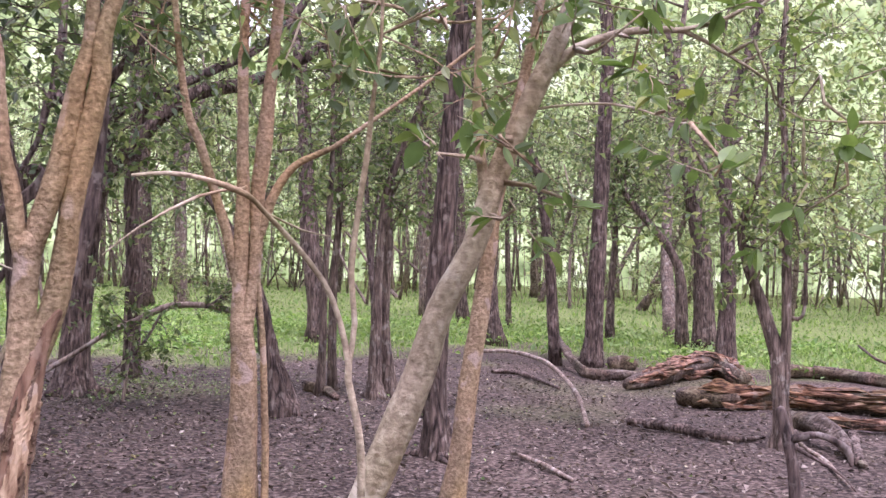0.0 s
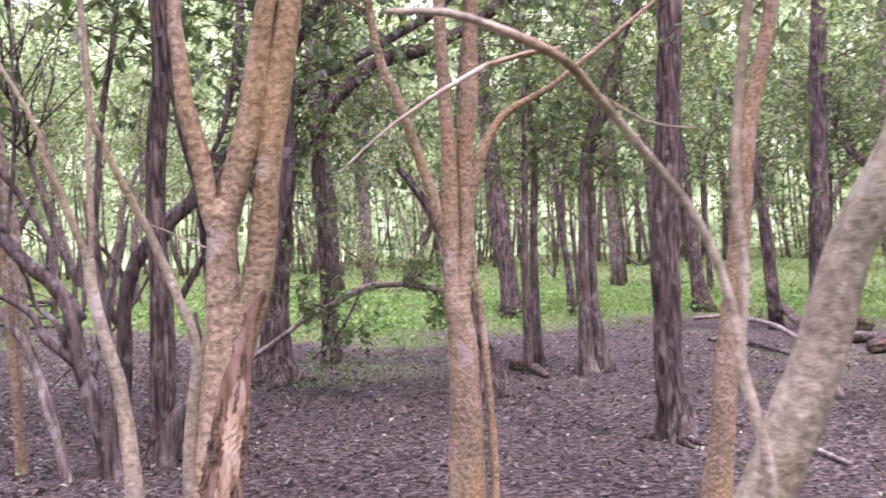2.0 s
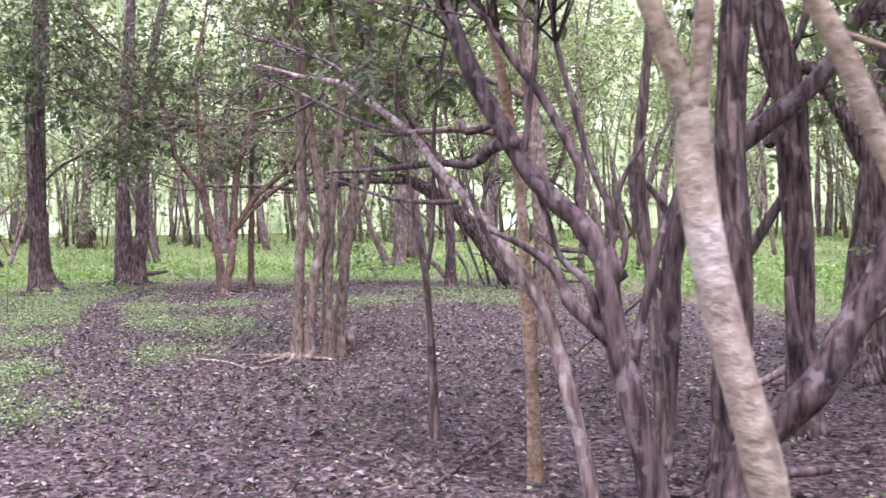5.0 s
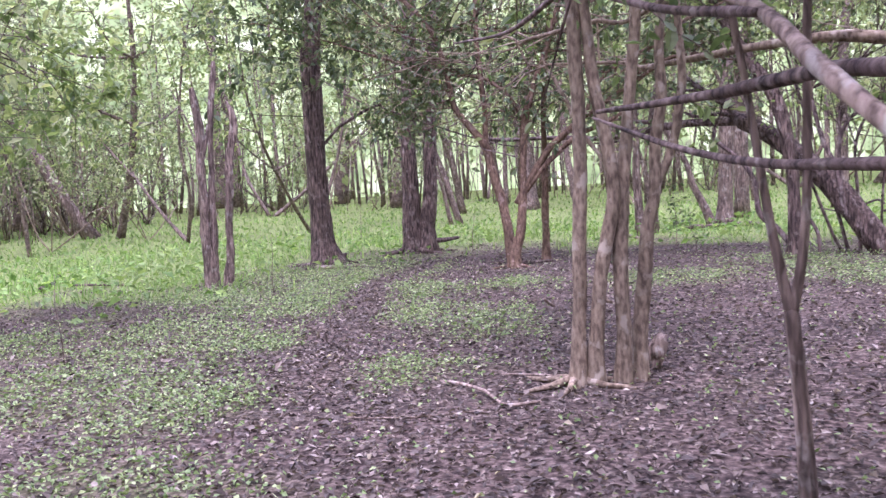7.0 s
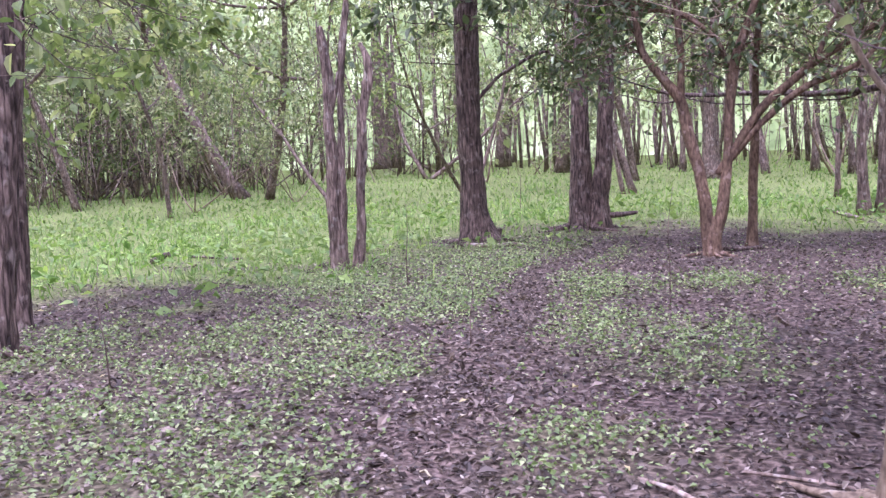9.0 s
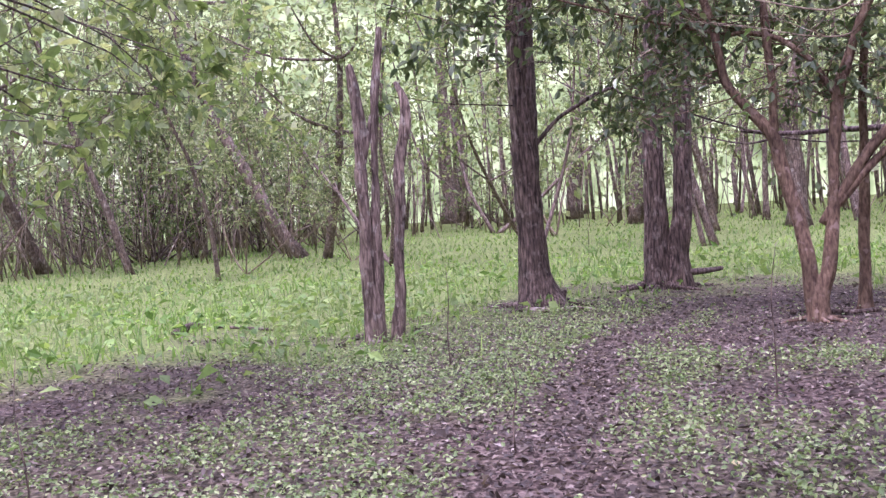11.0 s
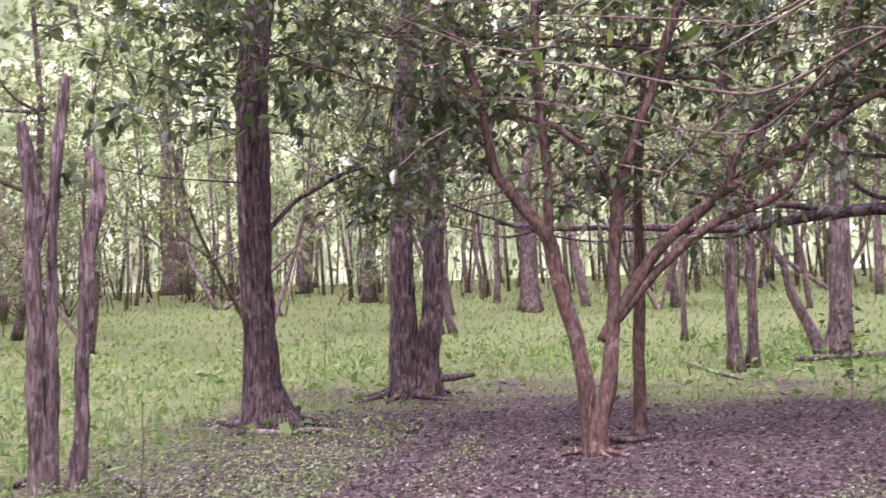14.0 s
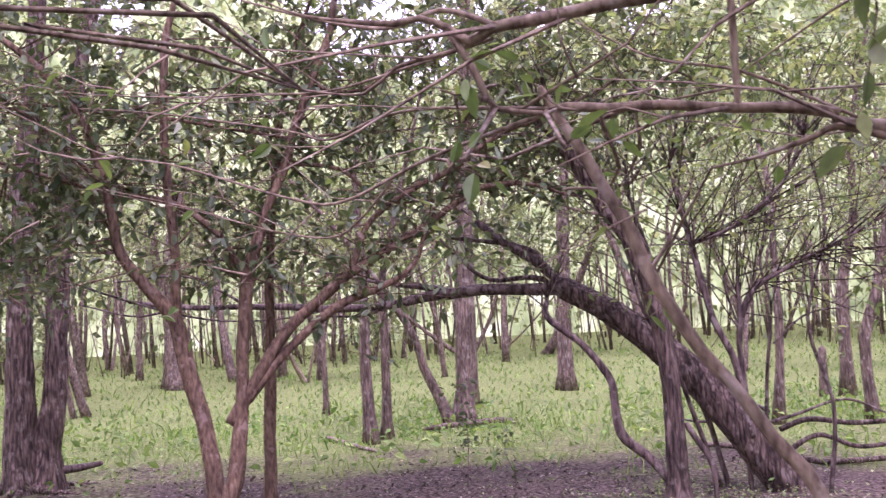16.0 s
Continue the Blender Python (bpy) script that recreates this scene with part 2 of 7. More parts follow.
def tube(points, sides=8, step=0.1, rough=0.06, flare=0.0, dome=False, ridged=0.0):
    """A limb: rings along a spline, with uneven girth; returns places and quads."""
    p = spline(points, step)
    if dome:
        w = p[-1, :3] - p[-2, :3]
        w = w / (np.linalg.norm(w) + 1e-9)
        r = p[-1, 3]
        p = np.vstack([p] + [np.array([*(p[-1, :3] + w * r * 1.1 * math.sin(k)), r * math.cos(k)]) for k in (0.4, 0.8, 1.15, 1.4)])
    n = len(p)
    d = np.gradient(p[:, :3], axis=0)
    d /= np.linalg.norm(d, axis=1)[:, None] + 1e-9
    ref = np.array([1.0, 0.3, 0.0]) if abs(d[:, 2]).mean() > 0.5 else np.array([0.0, 0.2, 1.0])
    u = np.cross(d, ref)
    u /= np.linalg.norm(u, axis=1)[:, None] + 1e-9
    v = np.cross(d, u)
    a = np.linspace(0, 2 * np.pi, sides, endpoint=False)
    ph = rng.uniform(0, 6.28, 8)
    s = np.cumsum(np.concatenate([[0], np.linalg.norm(np.diff(p[:, :3], axis=0), axis=1)]))
    k = p[:, 3].mean() + 0.02
    wob = rough * (np.sin(2 * a[None] + ph[0] + 1.2 * s[:, None] / k * 0.2) + 0.8 * np.sin(3 * a[None] + ph[1] - s[:, None] / k * 0.3)
                   + 0.7 * np.sin(s[:, None] / k * 0.55 + ph[2] + a[None]) + 0.5 * np.sin(5 * a[None] + ph[3] + s[:, None] / k * 0.8)
                   + 0.4 * np.sin(s[:, None] / k * 1.7 + ph[4]))
    r = p[:, 3][:, None] * (1 + wob)
    if ridged:
        m = max(7, int(p[:, 3].mean() * 90))
        sway = 1.1 * np.sin(s / 0.31 + ph[6]) + 0.8 * np.sin(s / 0.13 + ph[7])
        r = r * (1 + ridged * (np.abs(np.sin(m * a[None] / 2 + sway[:, None])) + 0.7 * np.abs(np.sin((m + 3) * a[None] / 2 - 1.3 * sway[:, None] + 1)) - 0.9))
    if flare:
        h = np.exp(-np.maximum(p[:, 2], 0) / 0.16)[:, None]
        r = r * (1 + flare * h * (0.7 + 0.6 * np.sin(4 * a[None] + ph[5]) + 0.35 * np.sin(7 * a[None] + ph[6])))
    V = p[:, None, :3] + r[..., None] * (np.cos(a)[None, :, None] * u[:, None] + np.sin(a)[None, :, None] * v[:, None])
    V = V.reshape(-1, 3)
    i, j = np.meshgrid(np.arange(n - 1), np.arange(sides), indexing="ij")
    jn = (j + 1) % sides
    Q = np.stack([i * sides + j, i * sides + jn, (i + 1) * sides + jn, (i + 1) * sides + j], -1).reshape(-1, 4)
    V = np.vstack([V, p[0, :3], p[-1, :3] + d[-1] * p[-1, 3] * 0.5])
    e = np.arange(sides)
    top = (n - 1) * sides
    C = np.concatenate([np.stack([(e + 1) % sides, e, np.full(sides, n * sides)], 1),
                        np.stack([top + e, top + (e + 1) % sides, np.full(sides, n * sides + 1)], 1)])
    return V, Q, C


def thin(points):
    """A twig: three sides, straight runs between its points."""
    p = np.asarray(points, float)
    n = len(p)
    d = np.gradient(p[:, :3], axis=0)
    u = np.cross(d, [0.31, 0.52, 0.8])
    u /= np.linalg.norm(u, axis=1)[:, None] + 1e-9
    v = np.cross(d / (np.linalg.norm(d, axis=1)[:, None] + 1e-9), u)
    a = np.array([0, 2.094, 4.189])
    V = (p[:, None, :3] + p[:, 3][:, None, None] * (np.cos(a)[None, :, None] * u[:, None] + np.sin(a)[None, :, None] * v[:, None])).reshape(-1, 3)
    i, j = np.meshgrid(np.arange(n - 1), np.arange(3), indexing="ij")
    Q = np.stack([i * 3 + j, i * 3 + (j + 1) % 3, (i + 1) * 3 + (j + 1) % 3, (i + 1) * 3 + j], -1).reshape(-1, 4)
    return V, Q, np.array([[2, 1, 0], [n * 3 - 3, n * 3 - 2, n * 3 - 1]])


def join(tubes):
    V, Q, C, o = [], [], [], 0
    for v, q, c in tubes:
        V.append(v), Q.append(q + o), C.append(c + o)
        o += len(v)
    return np.vstack(V), [np.vstack(Q), np.vstack(C)]


def leaves(at, way, size, wide=0.42, full=False):
    """Leaf blades at places, pointing along ways, folded at the midrib."""
    at, way = np.asarray(at), np.asarray(way, float)
    n = len(at)
    way = way / (np.linalg.norm(way, axis=1)[:, None] + 1e-9)
    side = np.cross(way, rng.normal(0, 0.5, (n, 3)) + [0, 0, 1])
    side /= np.linalg.norm(side, axis=1)[:, None] + 1e-9
    up = np.cross(side, way)
    L = (np.asarray(size) * rng.uniform(0.6, 1.25, n))[:, None]
    W = L * wide * rng.uniform(0.8, 1.15, n)[:, None]
    fold = rng.uniform(-0.1, 0.45, n)[:, None]
    drop = rng.uniform(0.0, 0.3, n)[:, None]
    if not full:
        V = np.stack([at, at + way * L * 0.45 + side * W * 0.5 + up * W * fold, at + way * L - up * L * drop, at + way * L * 0.45 - side * W * 0.5 + up * W * fold], 1)
        k = np.arange(n)[:, None] * 4
        return V.reshape(-1, 3), [np.vstack([k + [0, 1, 2], k + [0, 2, 3]])]
    rows = [at]
    for f, w in ((0.22, 0.40), (0.5, 0.5), (0.8, 0.27)):
        rows.append(at + way * L * f + side * W * w + up * (W * fold * w * 2 - L * drop * f * f))
    rows.append(at + way * L - up * L * drop)
    for f, w in ((0.8, 0.27), (0.5, 0.5), (0.22, 0.40)):
        rows.append(at + way * L * f - side * W * w + up * (W * fold * w * 2 - L * drop * f * f))
    V = np.stack(rows, 1)
    k = np.arange(n)[:, None] * 8
    return V.reshape(-1, 3), [np.vstack([k + [0, 1, 2, 3], k + [0, 5, 6, 7]]), np.vstack([k + [0, 3, 4], k + [0, 4, 5]])]


def twig(start, way, length, thick=0.006):
    """Control points of a thin wandering twig."""
    way = way / (np.linalg.norm(way) + 1e-9)
    pts, q = [], np.array(start, float)
    for i in range(4):
        pts.append((*q, thick * (1 - i * 0.28)))
        way = way + rng.normal(0, 0.25, 3) + [0, 0, 0.02]
        q = q + way / np.linalg.norm(way) * length / 3
    return pts


def leafy(twigs, per_twig, size):
    at, way = [], []
    for pts in twigs:
        p = np.array(pts)[:, :3]
        for _ in range(per_twig):
            u = rng.uniform(0.5, 2.99)
            i = int(u)
            at.append(p[i] + (p[i + 1] - p[i]) * (u - i))
            w = (p[i + 1] - p[i])
            way.append(w / (np.linalg.norm(w) + 1e-9) * 0.6 + rng.normal(0, 0.6, 3) + [0, 0, -0.25])
    return np.array(at), np.array(way)


def woody(name, label, mat, limbs, up=0, crown=None, sprays=(), category="tree", group="", slight=0.0, rooted=None):
    """A tree or shrub: trunk, limbs, fine branchlets and a leafy crown."""
    thing = tagged(new(name), label, category, group)
    x0, y0 = limbs[0][0][0], limbs[0][0][1]
    thing.location = (x0, y0, 0)
    o = np.array([x0, y0, 0])
    whole = []
    for i, row in enumerate(limbs):
        row = [tuple(q) for q in row]
        if i == 0 and 0.02 < row[0][2] < 1.8 and category not in ("branch",):
            (ax, ay, az, ar), (bx, by, bz, br) = row[0], row[1]
            k = min((az + 0.06) / max(bz - az, 0.05), 7)
            row = [(ax - (bx - ax) * k, ay - (by - ay) * k, -0.06, ar * 1.15)] + row
        elif i == 0:
            row[0] = (*row[0][:2], min(row[0][2], -0.05), row[0][3])
        if up and row[-1][2] > 1.75:
            d = np.array(row[-1][:3]) - np.array(row[-2][:3])
            d = d / np.linalg.norm(d)
            q, r = np.array(row[-1][:3]), row[-1][3]
            for s in (0.35, 0.7, 1.0):
                d = d * 0.8 + rng.normal(0, 0.16, 3) + [0, 0, 0.3]
                d /= np.linalg.norm(d)
                q = q + d * up * 0.34
                row.append((*q, max(r * (1 - 0.75 * s), 0.006)))
        if i and row[0][2] > 0.3 and category == "tree":
            a, b = np.array(row[0]), np.array(row[1])
            w = (a - b)[:3]
            row = [(*(a[:3] + w / (np.linalg.norm(w) + 1e-9) * a[3] * 2.2), a[3] * 0.8)] + row
        if i and -0.04 < row[0][2] < 0.13 and category in ("tree", "dead tree"):
            row = [(*row[0][:2], -0.08, row[0][3] * 1.2)] + row
        whole.append(np.array(row))
        rm = max(q[3] for q in row)
        coarse = bool(group)
        sides = (9 if coarse else 18) if rm > 0.05 else (7 if coarse else 10) if rm > 0.02 else (4 if coarse else 6)
        furrowed = mat in (dark_bark, grey_bark) and rm > 0.072 and not coarse
        sides = max(sides, min(64, int(rm * 400))) if furrowed else sides
        gnarl = 0.15 if category == "dead tree" else 0.06 if rm > 0.02 else 0.04
        v, q, c = tube(row, sides, max(0.25, rm * 3) if coarse else 0.05 if furrowed else max(0.04, rm * 0.8), gnarl,
                       (0.1 if i else 0.28) if row[0][2] < 0 and category == "tree" and rm > 0.03 else 0, rm > 0.02, 0.045 if furrowed else 0)
        part("trunk" if i == 0 else "limb", mesh(name + "_wood", v - o, [q, c], limb_bark if (mat is dark_bark and rm < 0.072) or (mat is dead_wood and i and rm < 0.016) else mat), thing)
    if rooted:
        roots(thing, x0, y0, *rooted[:3], mat)
    if not crown:
        return thing
    count, size, low, reach, leaf, *rest = crown
    each = rest[0] if rest else 8
    pts = np.vstack([spline(w, 0.12) for w in whole])
    onward = np.vstack([np.gradient(spline(w, 0.12)[:, :3], axis=0) for w in whole])
    onward /= np.linalg.norm(onward, axis=1)[:, None] + 1e-9
    high = np.flatnonzero(pts[:, 2] > low)
    twigs = []
    bare = each <= 2
    if len(high):
        for _ in range(count):
            i = high[rng.integers(len(high))]
            q = pts[i]
            w = rng.normal(0, 1, 3) * [1, 1, 0.5] + [0, 0, 0.25]
            if bare:
                w = onward[i] * 1.1 + rng.normal(0, 0.45, 3)
            t = twig(q[:3], w, reach * rng.uniform(0.6, 1.4) * (1.7 if bare else 1), min(0.008, q[3] * 0.7))
            twigs.append(t)
            for _ in range(1 if bare else 2):
                twigs.append(twig(t[rng.integers(1, 4)][:3], (w + rng.normal(0, 0.6, 3)) if bare else rng.normal(0, 1, 3) * [1, 1, 0.6], reach * 0.6, 0.004))
    at, way = leafy(twigs, each, size) if twigs and each else (np.zeros((0, 3)), np.zeros((0, 3)))
    for x, y, z, r, n in sprays:
        c = np.array([x, y, z])
        near = pts[np.argmin(np.linalg.norm(pts[:, :3] - c, axis=1))]
        mid = (near[:3] + c) / 2 + rng.normal(0, 0.06, 3) * np.linalg.norm(c - near[:3])
        twigs.append([(*near[:3], min(0.01, near[3])), (*mid, 0.006), (*c, 0.004), (*(c + rng.normal(0, r * 0.5, 3)), 0.002)])
        few = max(2, n // 8)
        own = [twig(c + rng.normal(0, r * 0.35, 3), rng.normal(0, 1, 3) * [1, 1, 0.7], r * 1.1, 0.003) for _ in range(few)]
        twigs += own
        a, w = leafy(own, max(1, n // few), size)
        at, way = np.vstack([at, a]), np.vstack([way, w])
    if twigs:
        V, faces = join([thin(t) for t in twigs if t[0][3] > slight])
        tagged(part("branching", mesh(name + "_twigs", V - o, faces, limb_bark if mat is dead_wood else mat), thing), kind="stuff")
        V, faces = leaves(at, way, size, 0.5, full=not group)
        tagged(part("crown", mesh(name + "_leaves", V - o, faces, LEAF[leaf], False), thing, "green leaves"), kind="stuff")
    return thing


def torn(thing, axis, z0, z1, a0, a1, proud, mat, label, drift=0.0):
    """A ragged sheet of torn bark or bare wood clinging round a trunk; angles run from the -y side towards +x."""
    o = np.array(thing.location)
    ax = np.array(axis, float)
    n, m = 34, 12
    lo, hi = [np.convolve(rng.normal(0, 0.17, n + 5), np.full(5, 0.2), "valid") + rng.normal(0, 0.02, n + 1) for _ in range(2)]
    V = []
    for i in range(n + 1):
        u = i / n
        z = z0 + (z1 - z0) * u
        x, y, r = [np.interp(z, ax[:, 2], ax[:, k]) for k in (0, 1, 3)]
        full = (1 - abs(2 * u - 1) ** 5) ** 0.6
        mid, half = (a0 + a1) / 2 + drift * u, (a1 - a0) / 2 * full
        for j in range(m + 1):
            w = j / m * 2 - 1
            a = mid + half * w + (lo[i] if w < 0 else hi[i]) * abs(w) ** 2 * full
            q = r + (proud + rng.normal(0, proud * 0.08)) * min(1, (1 - abs(w)) * 7) * min(1, full * 1.5) - 0.006 * (abs(w) == 1)
            V.append((x + q * math.sin(a), y - q * math.cos(a), z))
    k = np.arange(n)[:, None] * (m + 1) + np.arange(m)[None]
    k = k.ravel()
    Q = np.stack([k, k + 1, k + m + 2, k + m + 1], 1)
    part("torn_bark", mesh("torn_bark", np.array(V) - o, [Q], mat, False), thing, label)


def roots(thing, x, y, count, girth, reach, mat, turn=0.0):
    """Surface roots spreading from a foot into the litter."""
    o = np.array(thing.location)
    for k in range(count):
        a = turn + 6.283 * k / count + rng.normal(0, 0.25)
        far = reach * rng.uniform(0.6, 1.2)
        bend = rng.normal(0, 0.35)
        row = [(x + math.cos(a + bend * f) * far * f, y + math.sin(a + bend * f) * far * f, z, girth * g)
               for f, z, g in ((0.05, girth * 1.3, 1.0), (0.25, girth * 0.75, 0.85), (0.5, girth * 0.2, 0.6), (0.75, -girth * 0.05, 0.4), (1.0, -0.03, 0.2))]
        v, q, c = tube(row, 8, 0.04, 0.1)
        part("root", mesh("root", v - o, [q, c], mat), thing)


def fallen(name, label, category, mat, row):
    """A log, branch or stick lying on the ground."""
    o = np.array([row[0][0], row[0][1], 0])
    rm = max(q[3] for q in row)
    big = rm > 0.05
    mat = log_bark if big and mat is dark_bark else mat
    v, q, c = tube(row, 20 if big else 7, max(0.03, rm * 0.5), 0.14 if big else 0.05)
    v = v - o
    v[:, 2] = np.maximum(v[:, 2], -0.03)
    ob = tagged(new(name, mesh(name, v, [q, c], mat)), label, category)
    ob.location = o
    return ob


def rotten(name, label, category, row):
    """A rotten log: a dark crumbling core with split slabs of wood along it."""
    thing = tagged(new(name), label, category)
    o = np.array([row[0][0], row[0][1], 0])
    thing.location = o
    p = spline(row, 0.1)
    core = [(*q[:3], q[3] * 0.72) for q in p[::3]]
    v, q, c = tube(core, 12, 0.08, 0.16)
    part("core", mesh("core", v - o, [q, c], log_bark), thing, "dark crumbling core")
    for k in range(34):
        a = rng.uniform(-0.6, 3.7)
        i0 = int(rng.uniform(0, 0.75) * len(p))
        i1 = min(len(p) - 1, i0 + int(rng.uniform(0.15, 0.5) * len(p)) + 3)
        i0 = min(i0, i1 - 2)
        slant = rng.normal(0, 0.5)
        slab = []
        for i in np.linspace(i0, i1, 7).astype(int):
            d = p[min(i + 1, len(p) - 1), :3] - p[max(i - 1, 0), :3]
            s = np.cross(d, [0, 0, 1.0])
            s /= np.linalg.norm(s) + 1e-9
            r = p[i, 3]
            a += slant / 7
            c0 = p[i, :3] + s * math.cos(a) * r * 0.82 + np.array([0, 0, 1]) * math.sin(a) * r * 0.72 + rng.normal(0, r * 0.17, 3)
            slab.append((*c0, r * rng.uniform(0.07, 0.32) * (0.15 if i in (i0, i1) else 1)))
        v, q, c = tube(slab, 5, 0.06, 0.35)
        v = v - o
        v[:, 2] = np.maximum(v[:, 2], -0.03)
        part("slab", mesh("slab", v, [q, c], rotten_wood, k % 3 == 0), thing, "split reddish rotten wood")
    return thing


# ---- plan: where litter, grass and herbs lie ----
LITTER = [(14, 3), (12, 8.5), (10, 9.6), (9, 13.8), (5.4, 13), (2.7, 12.4), (0, 15.5), (-2.6, 19.4), (-5, 19.2), (-6.7, 18.4), (-9.2, 18),
          (-10.6, 16.8), (-10.3, 14.3), (-9.6, 12.6), (-10.6, 11), (-10.9, 9.5), (-8, 5.5), (-6, 0), (0, -9), (11, -5)]
TRAIL = [(-4.4, 8.3), (-5.5, 9.6), (-6.6, 11.5), (-7.75, 13), (-8.8, 15.9)]
LINE = [(0.57, -1.1), (0.5, 1.5), (-0.8, 4.6), (-2.4, 6.6), (-4.0, 8.3)]
HERBS = [(-9.0, 12.2, 1.3), (-8.9, 13.4, 1.1), (-7.9, 11.5, 0.9), (-6.5, 9.6, 0.6), (-6.9, 9.0, 0.4), (-7.4, 12.9, 0.6), (-6.2, 11.5, 0.7), (-5.4, 11.5, 0.55), (-6.9, 12.9, 0.6), (-4.9, 10.9, 0.5), (-6.3, 7.9, 1.0), (-5.2, 7.9, 0.7),
         (-6.2, 13.6, 0.5), (-7.6, 9.9, 0.7), (-8.5, 8.6, 1.0), (-7.2, 7.0, 1.2), (-4.2, 6.6, 0.7), (5.6, 7.1, 0.7), (6.8, 8.6, 0.8), (-9.6, 14.6, 1.2), (2.2, 9.6, 1.0), (8.4, 8.2, 1.0), (-4.6, 14.4, 0.7), (-2.6, 15.0, 0.9), (-3.6, 16.4, 0.9), (-4.4, 9.3, 0.45), (-8.6, 15.0, 0.6)]


def from_line(P, line):
    best = np.full(len(P), 1e9)
    for a, b in zip(line[:-1], line[1:]):
        a, b = np.array(a, float), np.array(b, float)
        u = np.clip(((P - a) @ (b - a)) / ((b - a) @ (b - a)), 0, 1)
        best = np.minimum(best, np.linalg.norm(P - a - u[:, None] * (b - a), axis=1))
    return best


def wavy(P, s, k=0):
    x, y = P[:, 0] * s, P[:, 1] * s
    return (np.sin(1.7 * x + 1.1 * y + k) + np.sin(-1.3 * x + 2.3 * y + 2 * k + 1) + 0.7 * np.sin(3.1 * x + 0.7 * y + k) + 0.7 * np.sin(0.9 * x - 3.7 * y + 3)) / 3.4


def beyond_litter(P):
    """Metres outside the litter's edge; negative within."""
    ring = LITTER + LITTER[:1]
    d = from_line(P, ring)
    inside = np.zeros(len(P), bool)
    for (x0, y0), (x1, y1) in zip(ring[:-1], ring[1:]):
        hit = ((y0 > P[:, 1]) != (y1 > P[:, 1])) & (P[:, 0] < (x1 - x0) * (P[:, 1] - y0) / (y1 - y0 + 1e-9) + x0)
        inside ^= hit
    return np.where(inside, -d, d)


def grass_cover(P):
    g = np.clip(beyond_litter(P) / 2.6 + 0.35 + 0.55 * wavy(P, 1.1) + 0.45 * wavy(P, 3.3, 4), 0, 1)
    return g * np.clip((from_line(P, TRAIL) - 0.2) / 0.3, 0, 1)


def herb_cover(P):
    h = np.zeros(len(P))
    for x, y, r in HERBS:
        h = np.maximum(h, np.clip(1.6 - np.hypot(P[:, 0] - x, P[:, 1] - y) / r, 0, 1))
    h = np.clip(0.75 * h + 0.3 * wavy(P, 2.6, 2) + 0.3 * wavy(P, 6.1, 5) + 0.2 * wavy(P, 14, 1) - 0.22, 0, 1)
    return h * np.clip((from_line(P, TRAIL) - 0.1) / 0.25, 0, 1)


def relief(P):
    return 0.018 * wavy(P, 1.3, 1) + 0.012 * wavy(P, 3.4, 4) - 0.012


def ground():
    near = np.concatenate([np.linspace(-600, -40, 12), np.linspace(-32, 32, 221), np.linspace(40, 600, 12)])
    xs, ys = near, near + 8
    X, Y = np.meshgrid(xs, ys, indexing="ij")
    P = np.stack([X.ravel(), Y.ravel()], 1)
    V = np.column_stack([P, relief(P)])
    n, m = X.shape
    i, j = np.meshgrid(np.arange(n - 1), np.arange(m - 1), indexing="ij")
    Q = np.stack([i * m + j, (i + 1) * m + j, (i + 1) * m + j + 1, i * m + j + 1], -1).reshape(-1, 4)
    me = mesh("ground", V, [Q], forest_floor)
    at = me.attributes.new("cover", "FLOAT", "POINT")
    at.data.foreach_set("value", np.maximum(grass_cover(P), 0.3 * herb_cover(P)).astype(np.float32))
    return tagged(new("ground", me), "violet-brown leaf litter and soil with green grass around", "ground", kind="structure")


ground()

# ---- the trees, stems and fallen wood along the walk ----
forked = woody("tree", "pale tan smooth-barked tree, trunk forked with torn bark", pale_bark, [
    [(0.58, 2.65, 0.01, 0.094), (0.60, 2.65, 0.29, 0.083), (0.61, 2.65, 0.59, 0.073), (0.64, 2.65, 0.84, 0.067), (0.66, 2.65, 0.97, 0.063), (0.67, 2.65, 1.05, 0.047), (0.67, 2.65, 1.12, 0.027)],
    [(0.62, 2.65, 0.89, 0.047), (0.64, 2.65, 1.00, 0.051), (0.65, 2.65, 1.10, 0.051), (0.65, 2.65, 1.21, 0.046), (0.66, 2.65, 1.37, 0.046), (0.66, 2.65, 1.45, 0.047)],
    [(0.63, 2.65, 1.45, 0.030), (0.60, 2.65, 1.63, 0.028), (0.57, 2.65, 1.76, 0.026), (0.55, 2.66, 1.97, 0.023), (0.49, 2.66, 2.30, 0.019)],
    [(0.68, 2.65, 1.45, 0.040), (0.73, 2.65, 1.63, 0.042), (0.76, 2.65, 1.76, 0.041), (0.80, 2.64, 2.01, 0.035), (0.85, 2.64, 2.33, 0.026)],
    [(0.67, 2.65, 0.86, 0.043), (0.68, 2.65, 0.97, 0.048), (0.70, 2.65, 1.08, 0.048), (0.75, 2.65, 1.23, 0.045), (0.78, 2.65, 1.39, 0.044), (0.80, 2.64, 1.56, 0.041), (0.83, 2.64, 1.76, 0.042), (0.88, 2.64, 2.04, 0.036), (0.93, 2.64, 2.37, 0.029)],
], up=3, crown=(60, 0.08, 2.6, 0.6, 'leaf_mid'))
FORK_AXIS = [(0.58, 2.65, 0.01, 0.094), (0.60, 2.65, 0.29, 0.083), (0.61, 2.65, 0.59, 0.073), (0.64, 2.65, 0.84, 0.067), (0.67, 2.645, 1.0, 0.058), (0.70, 2.645, 1.12, 0.05), (0.75, 2.645, 1.23, 0.045), (0.78, 2.645, 1.39, 0.044)]
